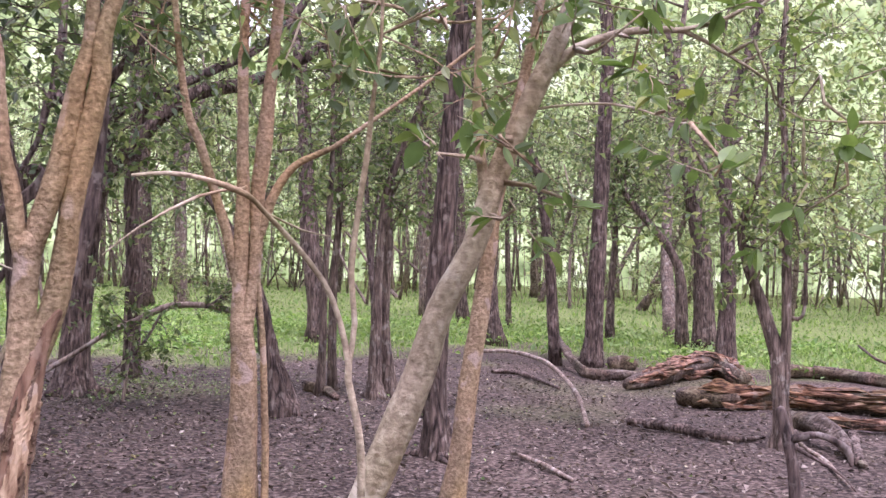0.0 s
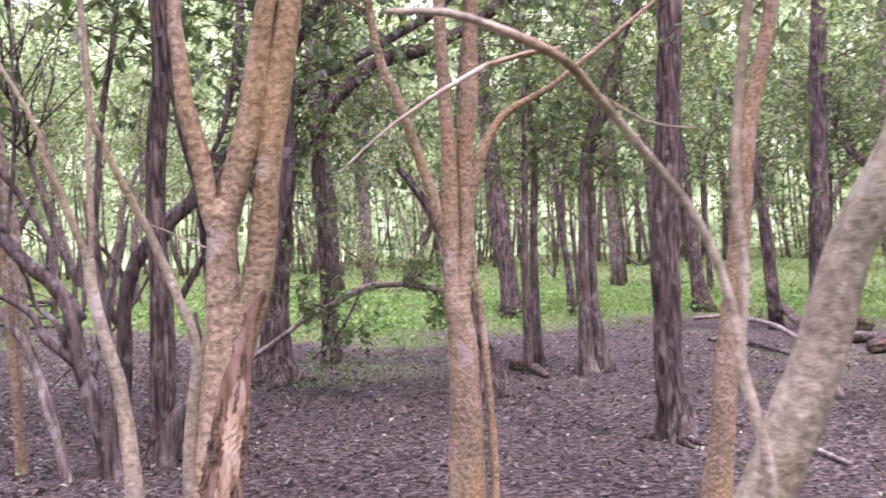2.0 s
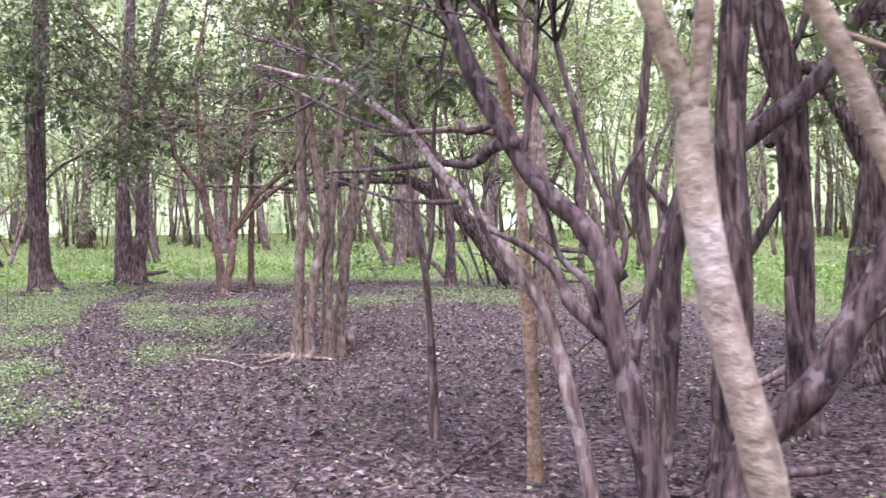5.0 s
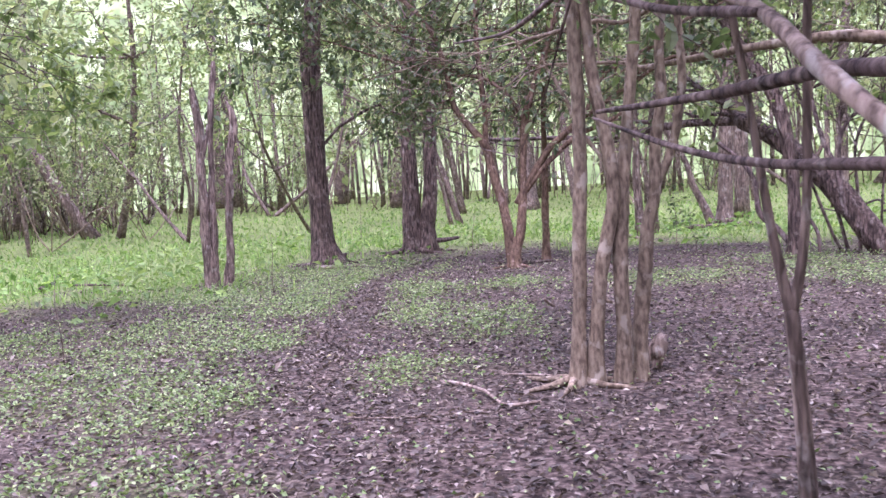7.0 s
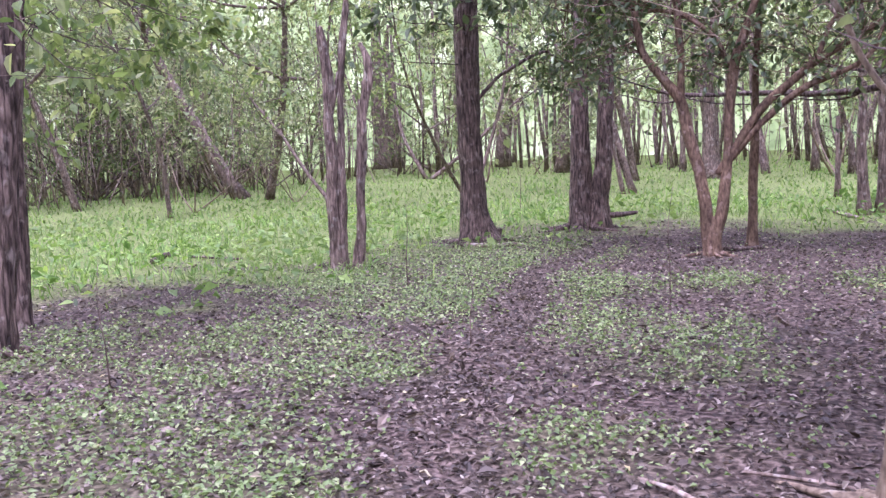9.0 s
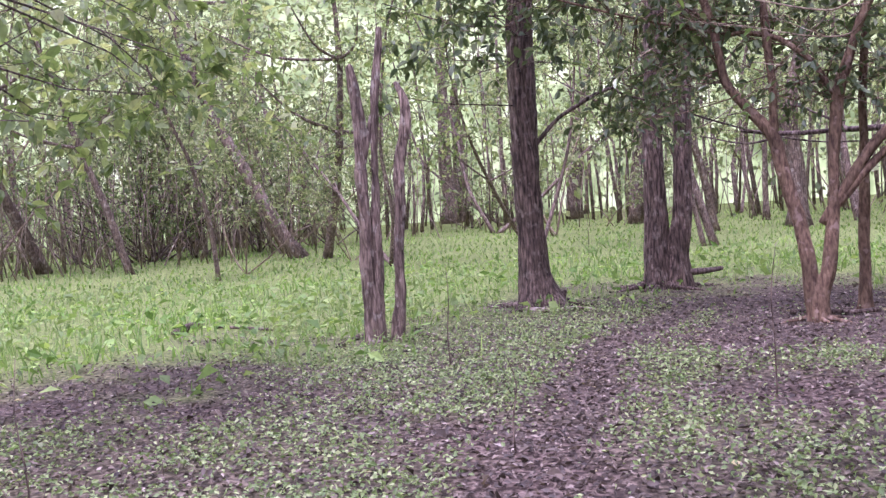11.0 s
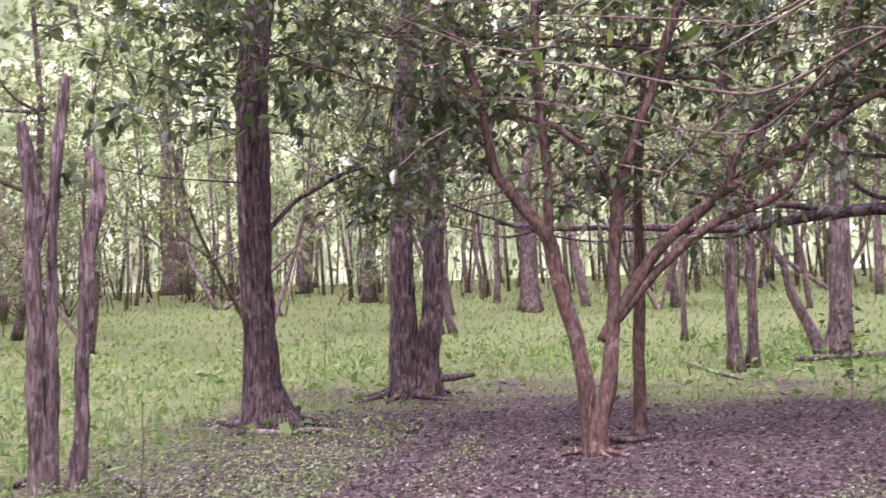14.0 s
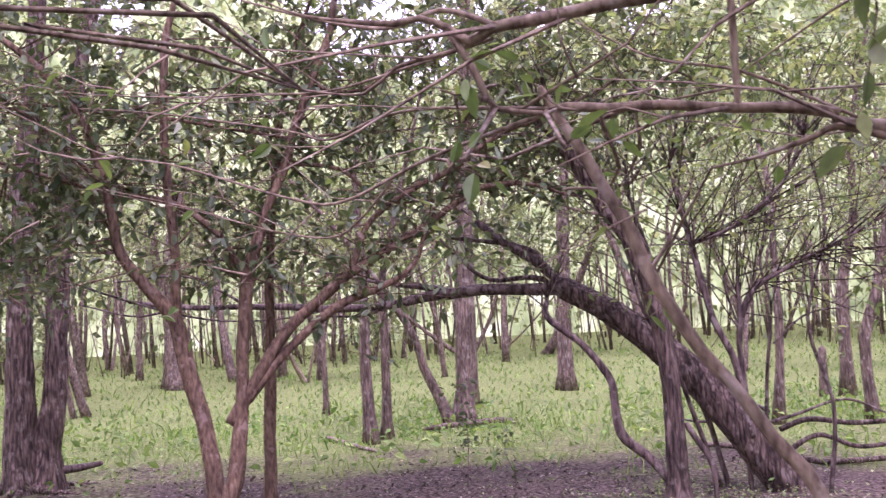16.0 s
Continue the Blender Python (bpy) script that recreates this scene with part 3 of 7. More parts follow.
torn(forked, FORK_AXIS, 0.02, 1.10, -0.75, 1.35, 0.008, torn_layer, "torn red-brown under-bark", 0.25)
torn(forked, FORK_AXIS, 0.62, 0.97, 0.0, 0.78, 0.014, inner_wood, "bare pale wood where bark is torn away", 0.1)
torn(forked, FORK_AXIS, 0.30, 0.78, -0.22, 0.32, 0.015, inner_wood, "bare pale wood where bark is torn away", 0.25)
torn(forked, FORK_AXIS, 0.05, 0.50, -0.9, -0.45, 0.014, inner_wood, "bare pale wood where bark is torn away", 0.1)
torn(forked, FORK_AXIS, 1.02, 1.22, -0.1, 0.95, 0.007, torn_layer, "torn red-brown under-bark", 0.2)
for z0, z1, a0 in ((0.55, 0.80, -0.62), (0.72, 0.92, -0.35), (0.40, 0.66, 0.55), (0.66, 0.90, 0.92), (0.20, 0.45, 0.2), (0.86, 1.04, 0.25)):
    torn(forked, FORK_AXIS, z0, z1, a0, a0 + 0.2, 0.018, brown_bark, "curling flake of brown bark", 0.08)
woody("tree", "pinkish tan smooth-barked tree with paired leaning stems", pale_bark, [
    [(1.81, 4.25, -0.16, 0.101), (1.82, 4.24, 0.03, 0.091), (1.83, 4.24, 0.46, 0.076), (1.82, 4.24, 0.88, 0.067), (1.81, 4.25, 1.06, 0.051), (1.80, 4.25, 1.20, 0.030)],
    [(1.80, 4.25, 0.88, 0.051), (1.79, 4.25, 1.04, 0.051), (1.79, 4.25, 1.20, 0.047), (1.79, 4.25, 1.61, 0.039), (1.78, 4.25, 2.06, 0.034), (1.77, 4.26, 2.51, 0.029), (1.77, 4.26, 3.00, 0.022)],
    [(1.82, 4.24, 0.83, 0.046), (1.82, 4.24, 1.01, 0.046), (1.84, 4.24, 1.15, 0.044), (1.86, 4.23, 1.33, 0.039), (1.87, 4.23, 1.72, 0.039), (1.89, 4.22, 2.05, 0.045), (1.93, 4.21, 2.60, 0.034)],
    [(1.87, 4.23, 1.52, 0.032), (1.96, 4.20, 1.80, 0.027), (2.06, 4.17, 1.95, 0.022), (2.20, 4.12, 2.03, 0.018), (2.36, 4.07, 2.14, 0.013)],
    [(1.77, 4.26, 1.31, 0.030), (1.72, 4.27, 1.52, 0.030), (1.65, 4.30, 1.76, 0.028), (1.56, 4.32, 2.04, 0.025), (1.46, 4.36, 2.37, 0.021)],
    [(1.95, 4.20, -0.13, 0.025), (1.95, 4.20, 0.32, 0.021), (1.92, 4.21, 0.92, 0.018), (1.88, 4.22, 1.31, 0.016)],
], up=3, crown=(60, 0.08, 2.4, 0.7, 'leaf_mid'))
woody("tree", "pale tan leaning tree with smooth blotched bark", cream_bark, [
    [(1.19, 0.98, 0.49, 0.035), (1.24, 0.95, 0.66, 0.034), (1.31, 0.92, 0.86, 0.035), (1.36, 0.89, 1.01, 0.037), (1.42, 0.86, 1.17, 0.036), (1.46, 0.84, 1.32, 0.033), (1.52, 0.81, 1.46, 0.029), (1.56, 0.79, 1.61, 0.026), (1.59, 0.77, 1.70, 0.024), (1.63, 0.75, 1.81, 0.023), (1.70, 0.72, 2.00, 0.019), (1.75, 0.69, 2.20, 0.014)],
    [(1.54, 0.80, 1.58, 0.014), (1.53, 0.80, 1.65, 0.012), (1.52, 0.81, 1.75, 0.011), (1.52, 0.81, 1.88, 0.009), (1.51, 0.81, 2.08, 0.006)],
    [(1.68, 0.75, 1.87, 0.013), (1.72, 0.73, 1.91, 0.010), (1.81, 0.70, 1.95, 0.008), (1.88, 0.67, 1.96, 0.008), (1.95, 0.64, 1.96, 0.006), (2.04, 0.60, 1.91, 0.004), (2.13, 0.56, 1.85, 0.003), (2.20, 0.53, 1.77, 0.002)],
    [(1.93, 0.64, 1.96, 0.006), (2.01, 0.61, 1.98, 0.006), (2.08, 0.59, 2.02, 0.005), (2.17, 0.55, 2.08, 0.004)],
    [(1.59, 0.79, 1.76, 0.004), (1.68, 0.75, 1.78, 0.003), (1.80, 0.70, 1.79, 0.003), (1.89, 0.66, 1.77, 0.002), (1.99, 0.62, 1.73, 0.001), (2.06, 0.59, 1.67, 0.001)],
    [(1.28, 0.92, 2.00, 0.004), (1.35, 0.89, 1.99, 0.004), (1.44, 0.85, 1.96, 0.004), (1.53, 0.82, 1.97, 0.003), (1.62, 0.78, 2.02, 0.003)],
], up=1.5, crown=(40, 0.06, 2.1, 0.45, 'leaf_near'), sprays=[(1.76, 0.55, 1.90, 0.16, 24), (1.83, 0.53, 1.76, 0.12, 16), (1.40, 0.72, 1.91, 0.14, 14), (1.46, 0.59, 1.68, 0.11, 14), (1.35, 0.64, 1.64, 0.05, 6), (1.54, 0.66, 1.54, 0.07, 8), (1.76, 0.28, 1.62, 0.05, 6), (1.65, 0.61, 1.56, 0.07, 6), (1.69, 0.59, 1.88, 0.15, 16), (2.23, 0.56, 1.66, 0.20, 16), (2.05, 0.53, 1.93, 0.16, 18), (2.33, 0.52, 1.63, 0.20, 16), (2.34, 0.62, 1.90, 0.25, 20)])
woody("sapling", "pale bent sapling arching over with a bare upright shoot", cream_bark, [
    [(1.23, 0.69, 0.64, 0.009), (1.23, 0.69, 0.91, 0.008), (1.23, 0.69, 1.02, 0.008), (1.22, 0.69, 1.10, 0.007), (1.20, 0.70, 1.19, 0.007), (1.20, 0.70, 1.22, 0.007), (1.18, 0.71, 1.31, 0.006), (1.15, 0.72, 1.38, 0.006), (1.09, 0.72, 1.45, 0.006), (1.02, 0.69, 1.51, 0.005), (0.98, 0.67, 1.54, 0.006), (0.89, 0.62, 1.56, 0.005), (0.82, 0.56, 1.56, 0.004), (0.76, 0.52, 1.55, 0.003)],
    [(1.20, 0.70, 1.22, 0.006), (1.21, 0.70, 1.30, 0.006), (1.20, 0.70, 1.40, 0.006), (1.21, 0.70, 1.52, 0.006), (1.22, 0.69, 1.62, 0.006), (1.23, 0.69, 1.74, 0.005), (1.24, 0.68, 1.87, 0.004), (1.24, 0.68, 2.04, 0.003)],
    [(0.97, 0.67, 1.55, 0.003), (0.89, 0.66, 1.53, 0.003), (0.79, 0.66, 1.47, 0.002), (0.73, 0.64, 1.42, 0.001)],
    [(1.02, 0.69, 1.51, 0.002), (1.11, 0.74, 1.48, 0.002), (1.16, 0.72, 1.47, 0.001)],
], up=0, crown=(12, 0.045, 1.75, 0.3, 'leaf_mid'))
woody("tree", "dark furrowed tree trunk rising straight from leaf litter", dark_bark, [
    [(3.56, 5.43, 0.00, 0.126), (3.56, 5.43, 0.21, 0.101), (3.54, 5.44, 0.62, 0.089), (3.55, 5.43, 1.43, 0.085), (3.59, 5.42, 2.04, 0.085), (3.61, 5.41, 2.64, 0.077), (3.63, 5.40, 3.04, 0.073), (3.66, 5.38, 3.52, 0.069)],
], up=5, crown=(70, 0.09, 3.2, 1.2, 'leaf_dark'), rooted=(6, 0.04, 0.45))
woody("tree", "slim tree with peeling dark lower bark and bare stems", pale_bark, [
    [(2.93, 3.83, 0.00, 0.079), (2.95, 3.82, 0.19, 0.067), (3.00, 3.80, 0.68, 0.055), (3.06, 3.76, 1.26, 0.049), (3.10, 3.74, 1.71, 0.046), (3.15, 3.72, 1.99, 0.040), (3.20, 3.69, 2.26, 0.033), (3.26, 3.66, 2.62, 0.030), (3.35, 3.62, 3.07, 0.024)],
], up=2, crown=(40, 0.08, 2.4, 0.6, 'leaf_mid'))
woody("tree_snag", "dark broken leaning snag with a flared foot", dark_bark, [
    [(2.94, 7.52, 0.13, 0.127), (2.91, 7.53, 0.31, 0.091), (2.83, 7.56, 0.62, 0.072), (2.73, 7.60, 1.06, 0.056), (2.57, 7.65, 1.45, 0.048), (2.41, 7.71, 1.76, 0.040), (2.27, 7.76, 1.96, 0.026)],
], up=0, category="dead tree")
woody("tree", "dark rough tree with long arching upper limbs", dark_bark, [
    [(1.28, 9.33, -0.02, 0.223), (1.29, 9.33, 0.21, 0.166), (1.31, 9.33, 0.84, 0.121), (1.36, 9.32, 1.47, 0.109), (1.45, 9.32, 2.00, 0.093)],
    [(1.45, 9.32, 2.00, 0.075), (1.59, 9.31, 2.29, 0.070), (1.96, 9.28, 2.78, 0.071), (2.41, 9.25, 3.16, 0.072), (2.88, 9.22, 3.29, 0.067), (3.30, 9.19, 3.49, 0.062), (3.67, 9.17, 3.74, 0.063), (4.05, 9.14, 4.10, 0.057), (4.56, 9.11, 4.81, 0.045)],
    [(1.39, 9.32, 2.63, 0.052), (1.68, 9.30, 2.93, 0.053), (2.24, 9.27, 3.23, 0.048), (2.64, 9.24, 3.46, 0.048), (2.99, 9.21, 3.67, 0.046), (3.41, 9.19, 4.09, 0.043), (3.71, 9.17, 4.69, 0.038)],
    [(1.35, 9.33, 1.47, 0.075), (1.06, 9.35, 2.09, 0.063), (0.84, 9.36, 2.25, 0.057), (0.65, 9.37, 1.73, 0.051)],
    [(1.45, 9.32, 1.94, 0.069), (1.40, 9.32, 2.63, 0.064), (1.00, 9.35, 3.00, 0.051), (0.84, 9.36, 2.47, 0.028)],
    [(1.00, 9.35, 3.00, 0.051), (1.06, 9.34, 3.63, 0.046), (1.09, 9.34, 4.44, 0.040)],
], up=3, rooted=(7, 0.06, 0.6), crown=(150, 0.09, 1.9, 1.0, 'leaf_mid'), sprays=[(2.89, 7.18, 2.57, 0.80, 160), (3.49, 7.44, 3.18, 0.90, 180), (3.98, 7.22, 2.93, 0.80, 150), (2.36, 7.98, 2.46, 0.70, 120), (1.71, 8.26, 3.18, 0.80, 150), (0.80, 8.68, 2.99, 0.80, 150), (5.84, 7.46, 3.32, 0.90, 150), (1.88, 8.91, 2.28, 0.60, 120), (2.45, 8.90, 2.61, 0.70, 140), (2.20, 9.36, 1.74, 0.50, 60)])
woody("shrub", "low shrub of small dark leaves on an arching dead branch", dead_wood, [
    [(1.31, 8.78, 0.50, 0.025), (1.56, 8.73, 0.67, 0.027), (1.85, 8.67, 0.81, 0.029), (2.10, 8.62, 0.93, 0.032), (2.43, 8.56, 0.94, 0.032), (2.70, 8.50, 0.89, 0.029), (2.96, 8.45, 0.85, 0.026)],
    [(1.68, 8.70, -0.15, 0.017), (1.72, 8.70, 0.25, 0.017), (1.75, 8.69, 0.64, 0.015)],
    [(2.05, 8.63, 0.91, 0.015), (1.85, 8.67, 0.54, 0.012), (1.55, 8.73, 0.25, 0.010)],
    [(2.70, 8.50, 0.89, 0.014), (2.82, 8.48, 0.67, 0.012), (2.88, 8.47, 0.52, 0.010)],
    [(2.47, 8.55, 0.94, 0.015), (2.59, 8.52, 1.03, 0.012)],
], up=0, crown=(16, 0.06, 0.5, 0.25, 'leaf_mid'), sprays=[(1.48, 8.36, 1.05, 0.22, 132), (1.43, 8.35, 0.82, 0.20, 99), (1.80, 8.33, 0.71, 0.30, 198), (2.03, 8.31, 0.66, 0.20, 88), (2.54, 8.31, 1.02, 0.18, 110), (2.76, 8.28, 0.73, 0.20, 132), (2.85, 8.27, 0.58, 0.15, 77), (1.66, 8.31, 0.25, 0.24, 60), (1.79, 8.31, 0.43, 0.20, 40), (1.58, 8.30, 0.06, 0.20, 24)], category="shrub")
woody("tree", "twin-stemmed leafy young tree standing before the log pile", grey_bark, [
    [(6.45, 4.91, 0.00, 0.102), (6.44, 4.92, 0.24, 0.070), (6.41, 4.95, 0.70, 0.061), (6.32, 5.04, 1.16, 0.047), (6.23, 5.13, 1.48, 0.040), (6.19, 5.17, 1.81, 0.031), (6.27, 5.09, 2.15, 0.024)],
    [(6.44, 4.92, 0.43, 0.051), (6.46, 4.91, 1.08, 0.042), (6.44, 4.92, 1.73, 0.035), (6.42, 4.94, 2.52, 0.028), (6.39, 4.97, 2.99, 0.026), (6.41, 4.95, 3.60, 0.023), (6.43, 4.93, 4.26, 0.019)],
    [(6.18, 5.17, 1.77, 0.026), (6.12, 5.24, 1.91, 0.021), (5.98, 5.38, 2.29, 0.017)],
    [(6.46, 4.91, 1.08, 0.019), (6.54, 4.82, 1.08, 0.016), (6.55, 4.81, 1.45, 0.012), (6.50, 4.86, 1.82, 0.009)],
], up=1, crown=(60, 0.075, 1.4, 0.6, 'leaf_bright'), sprays=[(6.15, 4.93, 1.62, 0.50, 130), (5.94, 5.03, 1.48, 0.30, 60), (6.38, 4.81, 2.14, 0.60, 170), (6.52, 4.74, 2.83, 0.70, 220), (5.96, 5.00, 2.26, 0.60, 170), (7.04, 4.96, 1.70, 0.50, 100), (6.91, 4.77, 3.44, 0.80, 220), (6.24, 5.08, 3.13, 0.70, 200), (5.81, 5.30, 1.85, 0.40, 90), (5.96, 5.76, 3.07, 0.80, 200), (7.11, 4.69, 2.50, 0.60, 120), (5.93, 6.32, 3.63, 0.80, 160)])
woody("tree_stump", "dark snapped stump with splayed roots in litter", dark_bark, [
    [(4.80, 3.12, 0.00, 0.042), (4.80, 3.12, 0.18, 0.038), (4.77, 3.15, 0.43, 0.035), (4.74, 3.18, 0.62, 0.029)],
    [(4.78, 3.14, 0.46, 0.026), (4.88, 3.03, 0.50, 0.019), (4.98, 2.92, 0.44, 0.022), (5.00, 2.90, 0.35, 0.013)],
    [(4.77, 3.15, 0.43, 0.013), (4.86, 3.05, 0.37, 0.011), (4.96, 2.94, 0.29, 0.008), (5.02, 2.88, 0.20, 0.006)],
], up=0, category="stump")
woody("tree", "dark straight forest tree rising out of grass", dark_bark, [
    [(5.64, 15.07, 0.00, 0.217), (5.59, 15.09, 0.64, 0.168), (5.48, 15.12, 1.62, 0.168), (5.42, 15.14, 2.21, 0.148), (5.33, 15.17, 3.50, 0.128), (5.20, 15.21, 4.97, 0.109)],
], up=5, crown=(60, 0.1, 2.4, 1.2, 'leaf_mid'), group="trees of the wood")
woody("tree", "dark straight forest tree rising out of grass", dark_bark, [
    [(4.28, 27.35, 0.00, 0.322), (4.22, 27.36, 0.96, 0.290), (4.16, 27.37, 2.57, 0.274), (4.02, 27.39, 4.66, 0.241), (3.84, 27.41, 7.87, 0.193)],
], up=5, crown=(60, 0.1, 2.4, 1.2, 'leaf_mid'), group="trees of the wood")
woody("tree", "dark straight forest tree rising out of grass", dark_bark, [
    [(8.72, 14.23, 0.00, 0.173), (8.66, 14.27, 0.51, 0.132), (8.58, 14.31, 1.32, 0.122), (8.51, 14.35, 2.13, 0.112), (8.38, 14.42, 3.66, 0.092)],
], up=5, crown=(60, 0.1, 2.4, 1.2, 'leaf_mid'), group="trees of the wood")
woody("tree", "slender dark tree with a crooked top", dark_bark, [
    [(8.00, 11.03, 0.00, 0.099), (7.96, 11.05, 0.70, 0.083), (7.89, 11.09, 1.61, 0.075), (7.80, 11.15, 2.36, 0.075), (7.75, 11.18, 2.77, 0.075), (7.60, 11.27, 3.12, 0.058)],
], up=0, crown=(40, 0.08, 1.6, 0.8, 'leaf_mid'), group="trees of the wood")
woody("tree", "dark straight forest tree rising out of grass", dark_bark, [
    [(8.42, 10.73, 0.00, 0.181), (8.45, 10.71, 0.40, 0.132), (8.48, 10.70, 1.63, 0.124), (8.50, 10.68, 2.87, 0.115), (8.52, 10.67, 3.86, 0.103), (8.52, 10.67, 5.02, 0.099)],
], up=5, crown=(60, 0.1, 2.4, 1.2, 'leaf_mid'), group="trees of the wood")
woody("tree", "dark straight forest tree rising out of grass", dark_bark, [
    [(12.64, 13.28, 0.00, 0.255), (12.62, 13.29, 0.58, 0.191), (12.58, 13.32, 1.75, 0.170), (12.46, 13.42, 2.50, 0.150), (12.32, 13.54, 3.57, 0.129), (12.18, 13.66, 4.97, 0.118)],
], up=5, crown=(60, 0.1, 2.4, 1.2, 'leaf_mid'), sprays=[(8.22, 8.58, 2.69, 1.00, 120), (7.76, 8.79, 3.03, 1.00, 110), (8.51, 8.43, 3.41, 1.10, 120)], group="trees of the wood")
woody("tree", "dark straight forest tree rising out of grass", dark_bark, [
    [(10.50, 10.24, 0.00, 0.170), (10.50, 10.25, 0.42, 0.136), (10.51, 10.23, 1.44, 0.119), (10.46, 10.28, 2.55, 0.102), (10.47, 10.27, 3.83, 0.085)],
], up=5, crown=(60, 0.1, 2.4, 1.2, 'leaf_mid'), group="trees of the wood")
woody("tree", "dark straight forest tree rising out of grass", dark_bark, [
    [(12.16, 13.33, -0.00, 0.126), (12.14, 13.34, 0.79, 0.105), (12.07, 13.39, 1.52, 0.095), (11.82, 13.60, 2.05, 0.074), (11.32, 14.00, 2.78, 0.064)],
], up=1, crown=(60, 0.1, 2.4, 1.2, 'leaf_mid'), group="trees of the wood")
woody("tree", "slender grey sapling with crooked stem", grey_bark, [
    [(4.39, 8.49, 0.00, 0.103), (4.36, 8.50, 0.36, 0.066), (4.32, 8.52, 0.84, 0.060), (4.34, 8.51, 1.57, 0.048), (4.34, 8.51, 2.12, 0.042), (4.50, 8.45, 2.49, 0.036), (4.63, 8.39, 2.92, 0.030)],
], up=1, crown=(40, 0.08, 1.6, 0.7, 'leaf_mid'), group="trees of the wood")
woody("tree", "slender grey sapling in the litter", grey_bark, [
    [(3.97, 9.13, -0.00, 0.057), (3.95, 9.14, 0.55, 0.047), (3.95, 9.14, 1.31, 0.044), (3.99, 9.13, 2.06, 0.035), (3.96, 9.14, 2.76, 0.028)],
], up=1, crown=(30, 0.08, 1.8, 0.7, 'leaf_mid'), group="trees of the wood")
woody("tree", "dark straight forest tree rising out of grass", dark_bark, [
    [(6.68, 14.99, 0.00, 0.071), (6.65, 15.00, 0.65, 0.060), (6.57, 15.03, 1.36, 0.055), (6.49, 15.06, 2.26, 0.050)],
], up=2, crown=(60, 0.1, 2.4, 1.2, 'leaf_mid'), group="trees of the wood")
woody("tree", "dark straight forest tree rising out of grass", dark_bark, [
    [(11.04, 20.35, 0.00, 0.182), (10.97, 20.38, 0.70, 0.140), (10.93, 20.40, 1.82, 0.126), (10.81, 20.46, 3.78, 0.112)],
], up=4, crown=(60, 0.1, 2.4, 1.2, 'leaf_mid'), group="trees of the wood")
woody("tree", "dark straight forest tree rising out of grass", grey_bark, [
    [(10.99, 22.61, 0.00, 0.167), (10.95, 22.62, 1.22, 0.152), (10.88, 22.65, 2.74, 0.152), (10.76, 22.71, 4.87, 0.137), (10.66, 22.75, 6.70, 0.122)],
], up=4, crown=(60, 0.1, 2.4, 1.2, 'leaf_mid'), group="trees of the wood")
woody("tree", "dark straight forest tree rising out of grass", dark_bark, [
    [(11.44, 14.61, 0.00, 0.099), (11.43, 14.62, 0.72, 0.077), (11.46, 14.59, 1.49, 0.066), (11.48, 14.58, 2.27, 0.055)],
], up=2, crown=(60, 0.1, 2.4, 1.2, 'leaf_mid'), group="trees of the wood")
woody("tree", "dark straight forest tree rising out of grass", dark_bark, [
    [(11.26, 18.41, 0.00, 0.078), (11.23, 18.43, 1.04, 0.065), (11.18, 18.46, 2.08, 0.059)],
], up=2, crown=(60, 0.1, 2.4, 1.2, 'leaf_mid'), group="trees of the wood")
woody("tree", "dark straight forest tree rising out of grass", grey_bark, [
    [(5.20, 25.99, -0.00, 0.172), (5.12, 26.01, 1.01, 0.140), (5.03, 26.02, 1.94, 0.125), (4.88, 26.05, 3.81, 0.093)],
], up=2, crown=(60, 0.1, 2.4, 1.2, 'leaf_mid'), group="trees of the wood")
woody("tree", "dark straight forest tree rising out of grass", dark_bark, [
    [(2.00, 10.65, 0.00, 0.110), (2.00, 10.65, 0.37, 0.091), (2.00, 10.65, 0.98, 0.097), (1.97, 10.65, 1.58, 0.091), (1.93, 10.65, 2.18, 0.078)],
], up=4, crown=(60, 0.1, 2.4, 1.2, 'leaf_mid'), group="trees of the wood")
woody("tree", "dark straight forest tree rising out of grass", grey_bark, [
    [(4.19, 8.38, -0.00, 0.106), (4.18, 8.38, 0.18, 0.068), (4.18, 8.38, 0.76, 0.058), (4.19, 8.37, 1.43, 0.048), (4.24, 8.36, 2.14, 0.043), (4.38, 8.29, 2.60, 0.038), (4.44, 8.26, 2.82, 0.033)],
], up=2, crown=(50, 0.08, 2, 0.8, 'leaf_mid'), group="trees of the wood")
woody("tree", "dark straight forest tree rising out of grass", grey_bark, [
    [(3.71, 8.80, 0.00, 0.061), (3.73, 8.79, 0.36, 0.045), (3.73, 8.80, 0.96, 0.040), (3.75, 8.79, 1.71, 0.035), (3.77, 8.78, 2.45, 0.030)],
], up=2, crown=(40, 0.08, 2, 0.8, 'leaf_mid'), group="trees of the wood")
woody("tree", "dark straight forest tree rising out of grass", dark_bark, [
    [(6.81, 15.35, 0.00, 0.045), (6.78, 15.36, 0.68, 0.045), (6.73, 15.39, 1.40, 0.045), (6.77, 15.37, 2.46, 0.040)],
], up=2, crown=(60, 0.1, 2.4, 1.2, 'leaf_mid'), group="trees of the wood")
woody("tree", "dark straight forest tree rising out of grass", dark_bark, [
    [(6.94, 15.28, 0.00, 0.045), (6.92, 15.29, 0.67, 0.040), (6.85, 15.32, 1.57, 0.040)],
], up=2, crown=(60, 0.1, 2.4, 1.2, 'leaf_mid'), group="trees of the wood")
